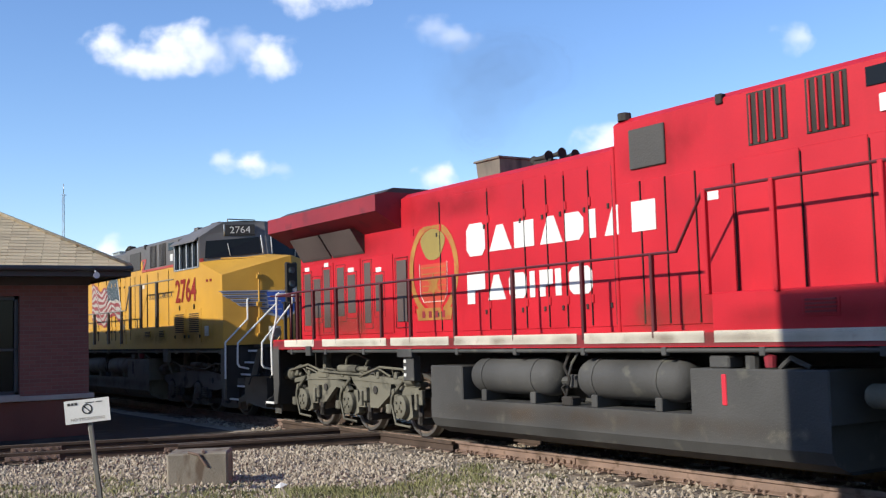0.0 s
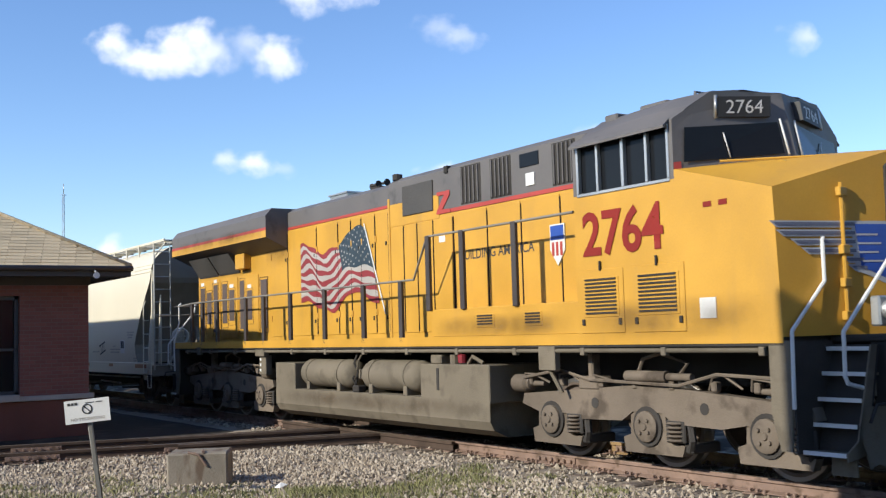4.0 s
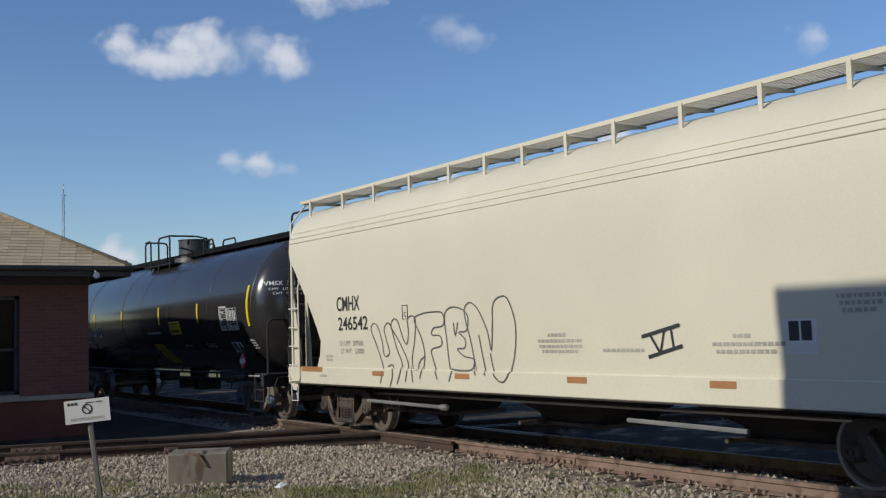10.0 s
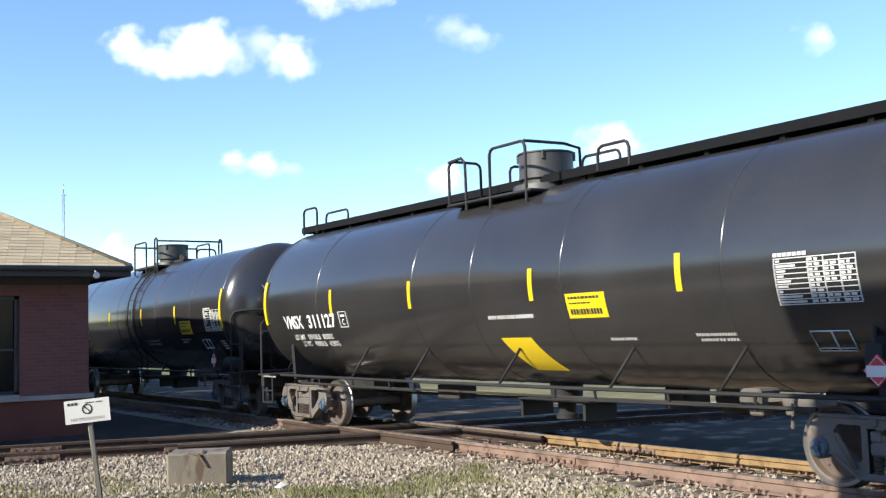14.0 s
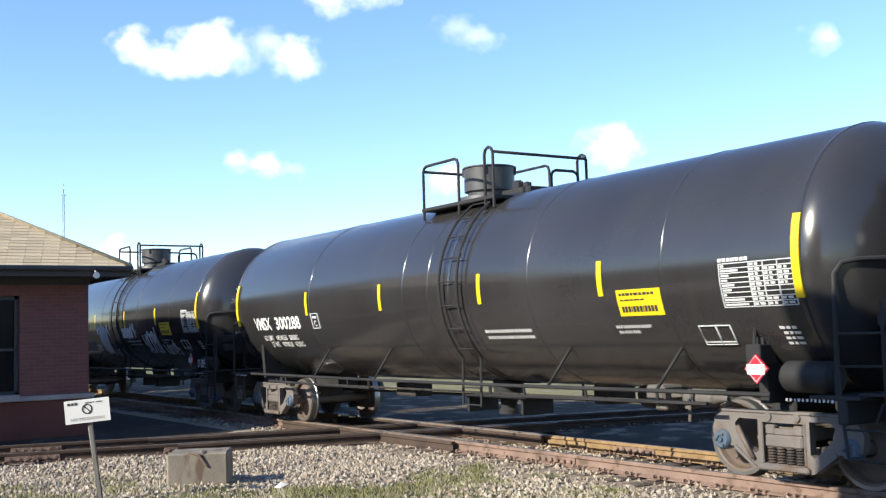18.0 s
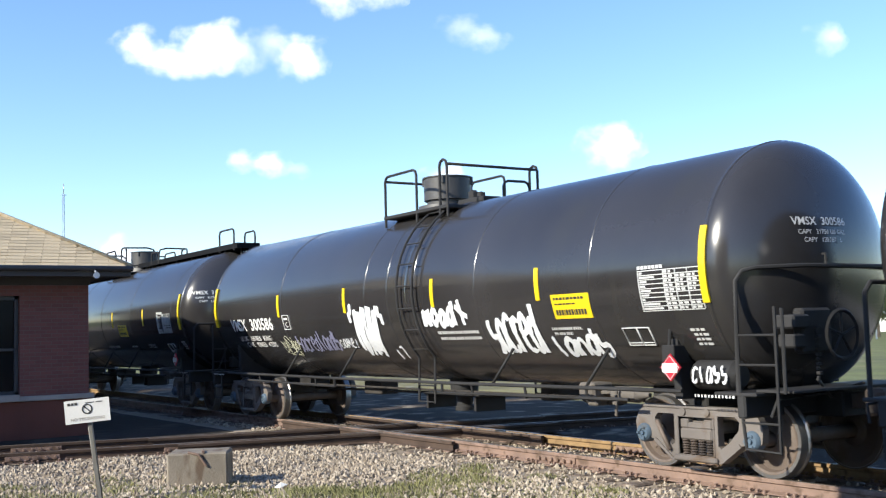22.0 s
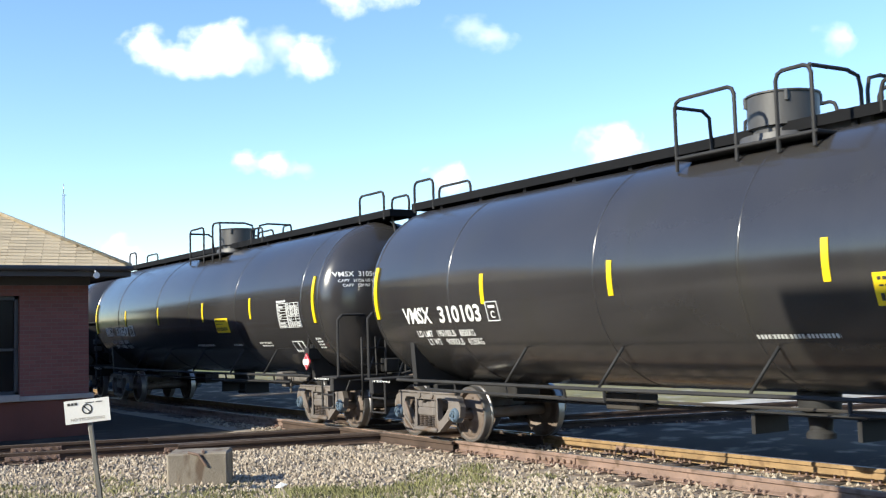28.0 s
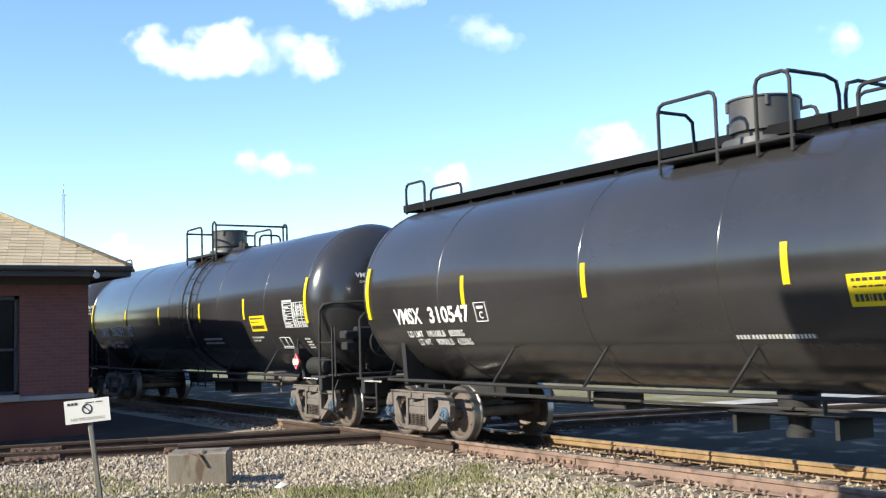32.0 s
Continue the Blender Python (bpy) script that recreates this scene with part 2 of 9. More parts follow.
def lettering(words, size, place, shear=0.0, outline=0.0, spread=1.0, widen=1.0, bold=0.012):
    """A mesh of words in the built-in font; place turns (right, up) into a point in space."""
    cu = bpy.data.curves.new("words", "FONT")
    cu.body, cu.size, cu.shear, cu.space_character = words, size, shear, spread
    cu.align_x = "CENTER"
    cu.align_y = "CENTER"
    cu.resolution_u = 3
    if outline:
        cu.fill_mode, cu.bevel_depth, cu.bevel_resolution = "NONE", outline, 0
    else:
        cu.offset = size * bold
    ob = bpy.data.objects.new("words", cu)
    me = bpy.data.meshes.new_from_object(ob)
    bpy.data.objects.remove(ob)
    bpy.data.curves.remove(cu)
    for v in me.vertices:
        v.co = Vector(place(v.co.x * widen, v.co.y))
    return me


def fitted_lettering(words, x0, x1, z0, z1, place, bold=0.02, spread=1.0):
    """Words that fill the box from (x0, z0) to (x1, z1); place(x, z) gives the point in space."""
    me = lettering(words, 1.0, lambda u, v: (u, v, 0.0), bold=bold, spread=spread)
    us, vs = [v.co.x for v in me.vertices], [v.co.y for v in me.vertices]
    u0, u1, v0, v1 = min(us), max(us), min(vs), max(vs)
    for v in me.vertices:
        v.co = Vector(place(x0 + (x1 - x0) * (v.co.x - u0) / (u1 - u0), z0 + (z1 - z0) * (v.co.y - v0) / (v1 - v0)))
    return me


# ---- setting: ground, tracks, station building, distance ----
YC = 10.55            # middle of the main track
GAUGE = 0.7525        # half the spacing of the rail heads
BALLAST = surface("tan_grey_ballast", (0.29, 0.235, 0.175), 0.9, var=0.25, scale=0.9, grain=22, grain_var=0.35, bump=0.9, second=(0.17, 0.14, 0.115), amount=0.45)
STONE = surface("crushed_stone", (0.37, 0.335, 0.30), 0.85, var=0.2, bump=0.3)
GRASS = surface("dry_green_grass", (0.13, 0.14, 0.035), 0.9, var=0.35, scale=0.25, grain=12, grain_var=0.3, bump=0.8, second=(0.2, 0.17, 0.07), amount=0.45)
BLADE = surface("grass_blades", (0.2, 0.195, 0.075), 0.7, var=0.4, scale=3.0, bump=0.0)
ASPHALT = surface("worn_asphalt", (0.052, 0.047, 0.042), 0.9, spec=0.06, var=0.2, scale=0.4, grain=60, grain_var=0.25, bump=0.3, second=(0.095, 0.083, 0.07), amount=0.45)
YARD = surface("patched_gravelly_asphalt", (0.07, 0.055, 0.043), 0.9, spec=0.06, var=0.25, scale=0.7, grain=30, grain_var=0.3, bump=0.4, second=(0.27, 0.22, 0.16), amount=0.46)
GRAVEL_LOT = surface("dry_verge", (0.19, 0.165, 0.06), 0.9, var=0.3, scale=0.5, grain=9, grain_var=0.35, bump=0.6, second=(0.27, 0.24, 0.17), amount=0.42)
RAIL_RUST = surface("rusty_rail_steel", (0.225, 0.148, 0.112), 0.75, var=0.2, scale=3, second=(0.12, 0.075, 0.05), amount=0.45, bump=0.2)
PALE_GRAVEL = surface("pale_limestone_gravel", (0.46, 0.42, 0.36), 0.9, var=0.25, scale=0.6, grain=22, grain_var=0.4, bump=0.6, second=(0.3, 0.265, 0.2), amount=0.44)
# far rail: golden sunlight on its web is put into the colour
RAIL_SUNLIT = surface("sunlit_golden_rail_steel", (0.29, 0.19, 0.095), 0.8, spec=0.2, var=0.2, scale=3, second=(0.2, 0.125, 0.065), amount=0.45, bump=0.2)
RAIL_TOP = surface("worn_rail_head", (0.17, 0.135, 0.105), 0.5, metal=0.4, var=0.2, bump=0.05)
TIE_WOOD = surface("weathered_tie_timber", (0.14, 0.105, 0.08), 0.85, var=0.3, scale=4, second=(0.07, 0.055, 0.045), amount=0.5, bump=0.5, per_piece=0.25)
BRICK = None
CONCRETE = surface("stained_concrete", (0.235, 0.2, 0.155), 0.85, var=0.2, scale=2.5, second=(0.13, 0.09, 0.06), amount=0.46, streak=1, bump=0.4)
STONE_BAND = surface("limestone_band", (0.36, 0.34, 0.32), 0.8, var=0.12, bump=0.3)
FASCIA = surface("dark_brown_fascia_paint", (0.045, 0.04, 0.038), 0.6, var=0.2, bump=0.05)
SHINGLE = surface("tan_asphalt_shingle", (0.56, 0.44, 0.275), 0.9, var=0.12, scale=3, grain=60, grain_var=0.2, bump=0.4, per_piece=0.14)
ROOF_DECK = surface("brown_roof_underlay", (0.13, 0.10, 0.07), 0.9, bump=0.3)
TRIM_DARK = surface("dark_window_frame", (0.05, 0.05, 0.055), 0.5, bump=0.05)
FOLIAGE = surface("tree_leaves", (0.055, 0.075, 0.025), 0.8, var=0.4, scale=0.5, bump=0.0)
BARK = surface("tree_bark", (0.09, 0.07, 0.05), 0.9, bump=0.6)


def brick_surface():
    m = surface("red_brown_brick", (0.215, 0.075, 0.05), 0.85, var=0.1, scale=0.8, bump=0.0)
    n, l = m.node_tree.nodes, m.node_tree.links
    b = n["Principled BSDF"]
    co = n.new("ShaderNodeTexCoord").outputs["Object"]
    sep, join = n.new("ShaderNodeSeparateXYZ"), n.new("ShaderNodeCombineXYZ")
    l.new(co, sep.inputs[0])
    add = n.new("ShaderNodeMath")
    l.new(sep.outputs[0], add.inputs[0])
    l.new(sep.outputs[1], add.inputs[1])
    l.new(add.outputs[0], join.inputs[0])
    l.new(sep.outputs[2], join.inputs[1])
    t = n.new("ShaderNodeTexBrick")
    t.inputs["Scale"].default_value = 1.0
    t.inputs["Brick Width"].default_value, t.inputs["Row Height"].default_value, t.inputs["Mortar Size"].default_value = 0.215, 0.075, 0.006
    t.inputs["Color1"].default_value, t.inputs["Color2"].default_value, t.inputs["Mortar"].default_value = (0.15, 0.06, 0.052, 1), (0.185, 0.074, 0.062, 1), (0.15, 0.1, 0.088, 1)
    l.new(join.outputs[0], t.inputs[0])
    l.new(t.outputs[0], b.inputs["Base Color"])
    u = n.new("ShaderNodeBump")
    u.inputs["Strength"].default_value, u.inputs["Distance"].default_value, u.invert = 0.4, 0.01, True
    l.new(t.outputs[1], u.inputs["Height"])
    l.new(u.outputs[0], b.inputs["Normal"])
    return m


BRICK = brick_surface()
BASE_BRICK = surface("dark_plinth_brick", (0.15, 0.055, 0.04), 0.85, var=0.2, bump=0.4)


def cross_x(y):
    """Middle of the crossing track at a given y."""
    return -17.72 + (y - YC) * 0.262


CROSS_DIR = Vector((0.262, 1, 0)).normalized()


def sheet(name, x0, x1, y0, y1, z, step, rough, material, label):
    """A gently uneven patch of ground."""
    nx, ny = max(1, int((x1 - x0) / step)), max(1, int((y1 - y0) / step))
    vs = []
    for j in range(ny + 1):
        for i in range(nx + 1):
            x, y = x0 + (x1 - x0) * i / nx, y0 + (y1 - y0) * j / ny
            edge = i in (0, nx) or j in (0, ny)
            vs.append((x, y, z - (0.12 if edge else 0) + rough * noise.noise(Vector((x * 0.7, y * 0.7, 0)))))
    fs = [(j * (nx + 1) + i, j * (nx + 1) + i + 1, (j + 1) * (nx + 1) + i + 1, (j + 1) * (nx + 1) + i) for j in range(ny) for i in range(nx)]
    ob = part(name, Shape().add(vs, fs, True), material)
    return tagged(ob, label, "ground", kind="structure")


def build_ground():
    far = Shape()
    rad = [0, 40, 120, 400, 1500, 4500]
    ring = [[(-25 + r * math.cos(a), 10 + r * math.sin(a), -0.27) for a in [2 * math.pi * k / 48 for k in range(48)]] for r in rad[1:]]
    far.add(ring[0], [tuple(range(48))])
    far.loft(ring, caps=False)
    tagged(part("ground", far, GRASS), "dry green grass field running out to the horizon", "ground", kind="structure")
    sheet("ballast_bed", -75, 6, -6, 12.5, -0.2, 0.5, 0.05, BALLAST, "tan crushed-stone ballast around the two railway tracks")
    sheet("asphalt_yard", -80, 6, 12.45, 19.6, -0.16, 0.8, 0.02, YARD, "dark worn asphalt yard beyond the main track")
    sheet("asphalt_platform", -75, -21.2, 3.0, 9.15, -0.13, 0.8, 0.015, ASPHALT, "dark worn asphalt apron between station and track")
    sheet("grass_verge", -60, 25, 19.55, 27, -0.2, 0.8, 0.03, GRAVEL_LOT, "dry olive grass verge with gravel beyond the asphalt yard")
    sheet("gravel_strip", -19.3, 5.5, 18.3, 24.5, -0.125, 0.6, 0.03, PALE_GRAVEL, "pale limestone gravel strip beside the dark yard")


RAIL_OUTLINE = [(-0.075, -0.172), (0.075, -0.172), (0.075, -0.16), (0.012, -0.135), (0.009, -0.06), (0.036, -0.045), (0.036, -0.008),
                (0.028, 0), (-0.028, 0), (-0.036, -0.008), (-0.036, -0.045), (-0.009, -0.06), (-0.012, -0.135), (-0.075, -0.16)]


RAIL_DARK = surface("dark_crossing_rail_steel", (0.075, 0.052, 0.04), 0.85, var=0.25, scale=3, spec=0.2, bump=0.2)


def rail_piece(parent, side, length, along0, name="rail", drop=0.0, steel=None):
    sh = Shape().loft([[(a, side + u, w - drop) for u, w in RAIL_OUTLINE] for a in (along0, along0 + length)])
    ob = part(name, sh, steel or (RAIL_DARK if drop else RAIL_RUST), parent)
    part("rail_head", Shape().box(along0, along0 + length, side - 0.027, side + 0.027, -drop - 0.002, -drop + 0.0025), RAIL_TOP, ob, "rubbed steel running surface")
    return ob


def joint(parent, x, side):
    """A joint bar with its bolts on both sides of a rail."""
    sh = Shape()
    for s in (-1, 1):
        sh.box(x - 0.42, x + 0.42, side + s * 0.012, side + s * 0.034, -0.14, -0.052, 0.008)
        for k in range(6):
            bx = x - 0.35 + 0.14 * k
            sh.lathe([(s * 0.034, 0), (s * 0.034, 0.026), (s * 0.07, 0.024), (s * 0.07, 0)], "y", (bx, side, -0.1), 6)
    part("joint_bar", sh, RAIL_RUST, parent, "bolted joint bar")


def fastening_mesh():
    sh = Shape()
    for s in (-1, 1):
        sh.box(-0.09, 0.09, s * 0.06, s * 0.2, -0.176, -0.158, 0.006)
        for dx in (-0.05, 0.055):
            sh.box(dx - 0.014, dx + 0.014, s * 0.085, s * 0.115, -0.165, -0.125, 0.004)
            sh.box(dx - 0.02, dx + 0.02, s * 0.07, s * 0.12, -0.135, -0.118, 0.006)
    sh.box(0.12, 0.16, -0.1, 0.1, -0.185, -0.13, 0.01)
    return sh.mesh("spiked_plate")


def build_track(name, m, x0, x1, label, ties, guards, joints, drop):
    track = tagged(new(name), label, "railway track", kind="structure")
    track.matrix_basis = m
    for s in (-GAUGE, GAUGE):
        rail_piece(track, s, x1 - x0, x0, drop=drop, steel=RAIL_SUNLIT if s > 0 and not drop else None)
    for g0, g1 in guards:
        for s in (-GAUGE + 0.115, GAUGE - 0.115):
            rail_piece(track, s, g1 - g0, g0, "guard_rail", drop + 0.008)
        for s in (-GAUGE - 0.115, GAUGE + 0.115):
            rail_piece(track, s, g1 - g0 - 0.8, g0 + 0.4, "easer_rail", drop + 0.01)
    for x in joints:
        for s in (-GAUGE, GAUGE):
            joint(track, x, s)
    tie = Shape().box(-0.115, 0.115, -1.3, 1.3, -0.34, -0.178, 0.02).mesh("tie")
    plate = fastening_mesh()
    rnd = random.Random(4)
    x = ties[0]
    while x < ties[1]:
        t = part("tie", tie, TIE_WOOD, track)
        t.location, t.rotation_euler = (x, rnd.uniform(-0.07, 0.07), rnd.uniform(-0.012, 0.004)), (0, 0, rnd.uniform(-0.02, 0.02))
        for s in (-GAUGE, GAUGE):
            p = part("spiked_plate", plate, RAIL_RUST, track)
            p.location = (x, s, -drop)
        x += 0.52
    return track


def build_tracks():
    build_track("main_track", Matrix.Translation((0, YC, 0)), -90, 8, "rusty main railway track on timber ties in ballast", (-46, 2),
                [(-21.6, -14.3)], [-15.3, -12.2, -20.8], 0.0)
    ang = math.degrees(math.atan2(CROSS_DIR.y, CROSS_DIR.x))
    build_track("crossing_track", pose(cross_x(YC), YC, 0, 0, 0, ang), -40, 45, "rusty railway track crossing the main line at grade", (-18, 12),
                [(-4.6, 3.2)], [-2.6, -6.5, -4.0], 0.004)


def build_stones():
    """Loose ballast stones on the bed in front of and between the rails."""
    rnd = np.random.RandomState(7)
    base = np.array([(1, 0, 0), (-1, 0, 0), (0, 1, 0), (0, -1, 0), (0, 0, 1), (0, 0, -1)], float)
    tri = np.array([(0, 2, 4), (2, 1, 4), (1, 3, 4), (3, 0, 4), (2, 0, 5), (1, 2, 5), (3, 1, 5), (0, 3, 5)])
    count = 52000
    x = rnd.uniform(-26, -4, count)
    y = rnd.uniform(2.2, 12.2, count)
    near = np.abs(y - YC)
    u = (x - (-17.72 + (y - YC) * 0.262))
    keep = (rnd.rand(count) < np.where(y < 8.7, 1.0, 0.4)) & (np.abs(np.abs(near) - GAUGE) > 0.1) & (np.abs(np.abs(u) - GAUGE * 1.03) > 0.1)
    keep &= ~((x < -21.1) & (y < 9.1))
    x, y = x[keep], y[keep]
    n = len(x)
    z = np.array([-0.2 + 0.05 * noise.noise(Vector((a * 0.7, b * 0.7, 0))) for a, b in zip(x, y)])
    size = rnd.uniform(0.016, 0.042, n)[:, None] * rnd.uniform(0.65, 1.25, (n, 3))
    v = base[None] * size[:, None, :] + rnd.uniform(-0.35, 0.35, (n, 6, 3)) * size[:, None, :]
    a = rnd.uniform(0, 2 * np.pi, n)
    c, s = np.cos(a)[:, None], np.sin(a)[:, None]
    vx, vy = v[:, :, 0] * c - v[:, :, 1] * s, v[:, :, 0] * s + v[:, :, 1] * c
    pts = np.stack([vx + x[:, None], vy + y[:, None], v[:, :, 2] + (z + 0.012)[:, None]], 2).reshape(-1, 3)
    faces = (tri[None] + (np.arange(n) * 6)[:, None, None]).reshape(-1, 3)
    me = bpy.data.meshes.new("ballast_stones")
    me.from_pydata(pts.tolist(), [], faces.tolist())
    m = STONE
    nd, ln = m.node_tree.nodes, m.node_tree.links
    geo = nd.new("ShaderNodeNewGeometry")
    r = nd.new("ShaderNodeValToRGB")
    r.color_ramp.elements[0].color, r.color_ramp.elements[1].color = (0.2, 0.16, 0.118, 1), (0.44, 0.375, 0.295, 1)
    mid = r.color_ramp.elements.new(0.55)
    mid.color = (0.315, 0.258, 0.19, 1)
    ln.new(geo.outputs["Random Per Island"], r.inputs[0])
    ln.new(r.outputs[0], nd["Principled BSDF"].inputs["Base Color"])
    me.materials.append(m)
    tagged(new("ballast_stones", me), "loose tan and grey crushed-stone ballast beside the rails", "gravel", kind="stuff")


def build_grass():
    """Blades of grass in the foreground, in patches, and weeds along the rails."""
    rnd = random.Random(11)
    vs, fs = [], []

    def blade(x, y, z, h):
        a = rnd.uniform(0, 6.28)
        w = rnd.uniform(0.004, 0.009)
        dx, dy = math.cos(a) * w, math.sin(a) * w
        lean, b = rnd.uniform(0.1, 0.6) * h, rnd.uniform(0, 6.28)
        k = len(vs)
        vs.extend([(x - dx, y - dy, z), (x + dx, y + dy, z), (x + math.cos(b) * lean * 0.4 + dx * 0.7, y + math.sin(b) * lean * 0.4 + dy * 0.7, z + h * 0.6),
                   (x + math.cos(b) * lean, y + math.sin(b) * lean, z + h)])
        fs.extend([(k, k + 1, k + 2), (k, k + 2, k + 3)])

    made = 0
    while made < 34000:
        x, y = rnd.uniform(-18, -8.5), rnd.uniform(2.6, 8.4)
        near = (x + 13.2) * 0.84 - (y - 5.2) * 0.55     # towards the eye
        d = noise.noise(Vector((x * 0.55, y * 0.55, 3))) + 0.35 * noise.noise(Vector((x * 2, y * 2, 5)))
        if 1.3 * d + 0.42 * near < -0.02:
            continue
        blade(x, y, -0.22, rnd.uniform(0.03, 0.11))
        made += 1
    for _ in range(1500):                                # weeds at the station side and by the rail
        k = rnd.random()
        y = rnd.uniform(3.2, 9.0)
        blade(cross_x(y) - rnd.uniform(1.15, 1.7), y, -0.2, rnd.uniform(0.03, 0.09 if k < 0.95 else 0.2))
    for _ in range(11000):                               # low green growth round the block and towards the eye
        a = rnd.random()
        x, y = -14.0 + 2.9 * a + rnd.gauss(0, 0.26), 4.7 + 2.3 * a + rnd.gauss(0, 0.2)
        if noise.noise(Vector((x * 1.4, y * 1.4, 9))) > -0.15:
            blade(x, y, -0.22, rnd.uniform(0.03, 0.085))
    for cx, cy, rx, ry, many in ((-15.2, 4.4, 0.5, 0.25, 900), (-14.5, 4.8, 0.3, 0.2, 600), (-13.6, 4.6, 0.4, 0.2, 900), (-13.2, 5.3, 0.4, 0.2, 700), (-12.1, 6.5, 0.5, 0.25, 800), (-11.2, 7.5, 0.5, 0.2, 400)):
        for _ in range(many):                            # thicker tufts
            x, y = cx + rnd.gauss(0, rx), cy + rnd.gauss(0, ry)
            if abs(x + 14.24) + abs(y - 5.28) > 0.42 and noise.noise(Vector((x * 2.2, y * 2.2, 4))) > -0.2:
                blade(x, y, -0.22, rnd.uniform(0.03, 0.09))
    for cx, cy in ((-12.6, 8.6), (-11.3, 8.9), (-9.9, 8.7), (-12.9, 8.9)):
        for _ in range(260):
            blade(cx + rnd.gauss(0, 0.16), cy + rnd.gauss(0, 0.1), -0.2, rnd.uniform(0.03, 0.08))
    ob = part("grass", Shape().add(vs, fs), BLADE)
    tagged(ob, "short green and yellow grass tufts growing in the ballast", "grass", kind="stuff")


# station building: x west of the crossing track, long side along the main line
BX, BY, EAVE_X, EAVE_Y, EAVE_Z = -22.75, 6.07, -22.0, 6.73, 3.265
BX2, BY2 = -40.0, -3.4
APEX = Vector((-27.3, 1.35, 6.35))


def build_station():
    b = tagged(new("station_building"), "single-storey red brick station with a tan shingled hip roof", "building", kind="")
    w = 0.3
    win0, win1, wz0, wz1 = 3.1, 4.72, 0.74, 2.72
    # walls in pieces round the window opening
    wall = Shape()
    wall.box(BX - w, BX, win1, BY, 0.72, 3.1)
    wall.box(BX - w, BX, BY2, win0, 0.72, 3.1)
    wall.box(BX - w, BX, win0, win1, wz1, 3.1)
    part("east_wall", wall, BRICK, b)
    part("north_wall", Shape().box(BX2, BX - w, BY - w, BY, 0.72, 3.1), BRICK, b)
    part("west_wall", Shape().box(BX2, BX2 + w, BY2, BY - w, 0.72, 3.1), BRICK, b)
    part("south_wall", Shape().box(BX2 + w, BX - w, BY2, BY2 + w, 0.72, 3.1), BRICK, b)
    part("plinth", Shape().box(BX2 - 0.04, BX + 0.05, BY2 - 0.04, BY + 0.05, -0.3, 0.62, 0.01), BASE_BRICK, b, "darker brick plinth")
    band = part("stone_band", Shape().box(BX2 - 0.06, BX + 0.09, BY2 - 0.06, BY + 0.09, 0.62, 0.72, 0.012), STONE_BAND, b, "grey limestone water table")
    part("window_sill", Shape().box(BX - 0.05, BX + 0.15, win0 - 0.1, win1 - 0.02, 0.625, 0.76, 0.012), STONE_BAND, b, "grey stone window sill")
    win = part("window", Shape().box(BX - 0.24, BX - 0.2, win0, win1, wz0, wz1), GLASS, b, "dark window pane")
    fr = Shape()
    for y0, y1, z0, z1 in ((win0, win0 + 0.08, wz0, wz1), (win1 - 0.08, win1, wz0, wz1), (win0, win1, wz0, wz0 + 0.08), (win0, win1, wz1 - 0.08, wz1),
                           (win0, win1, 1.62, 1.68), ((win0 + win1) / 2 - 0.03, (win0 + win1) / 2 + 0.03, wz0, wz1)):
        fr.box(BX - 0.2, BX - 0.12, y0, y1, z0, z1, 0.008)
    part("window_frame", fr, TRIM_DARK, win)
    # eaves
    ex2, ey2 = BX2 - 0.75, BY2 - 0.73
    f = Shape()
    f.box(EAVE_X - 0.04, EAVE_X, ey2, EAVE_Y, EAVE_Z - 0.2, EAVE_Z, 0.006)
    part("east_fascia", f, FASCIA, b)
    part("north_fascia", Shape().box(ex2, EAVE_X - 0.04, EAVE_Y - 0.04, EAVE_Y, EAVE_Z - 0.2, EAVE_Z, 0.006), FASCIA, b)
    part("south_fascia", Shape().box(ex2, EAVE_X - 0.04, ey2, ey2 + 0.04, EAVE_Z - 0.2, EAVE_Z, 0.006), FASCIA, b)
    part("west_fascia", Shape().box(ex2, ex2 + 0.04, ey2 + 0.04, EAVE_Y - 0.04, EAVE_Z - 0.2, EAVE_Z, 0.006), FASCIA, b)
    part("soffit", Shape().box(ex2 + 0.04, EAVE_X - 0.04, ey2 + 0.04, EAVE_Y - 0.04, EAVE_Z - 0.17, EAVE_Z - 0.14), FASCIA, b)
    part("frieze_board", Shape().box(BX - 0.02, BX + 0.03, BY2, BY + 0.03, 2.93, 3.1, 0.006), FASCIA, b)
    part("gutter", Shape().pipe([(EAVE_X + 0.05, ey2, EAVE_Z - 0.04), (EAVE_X + 0.05, EAVE_Y + 0.02, EAVE_Z - 0.04)], 0.055, 10), FASCIA, b, "dark round gutter")
    # hip roof
    ym = (EAVE_Y + ey2) / 2
    apex, apex2 = Vector((APEX.x, ym, APEX.z)), Vector((ex2 + (EAVE_X - APEX.x), ym, APEX.z))
    c = [Vector((EAVE_X, EAVE_Y, EAVE_Z)), Vector((EAVE_X, ey2, EAVE_Z)), Vector((ex2, ey2, EAVE_Z)), Vector((ex2, EAVE_Y, EAVE_Z))]
    deck = Shape().add(c + [apex, apex2], [(0, 1, 4), (1, 2, 5, 4), (2, 3, 5), (3, 0, 4, 5), (3, 2, 1, 0)])
    roof = part("roof", deck, ROOF_DECK, b, "brown roof deck")
    # ridge and hip caps
    for p, q in ((c[0], apex), (c[1], apex), (apex, apex2), (c[2], apex2), (c[3], apex2)):
        part("hip_cap", Shape().pipe([p + Vector((0, 0, 0.02)), q + Vector((0, 0, 0.03))], 0.05, 6), SHINGLE, roof)
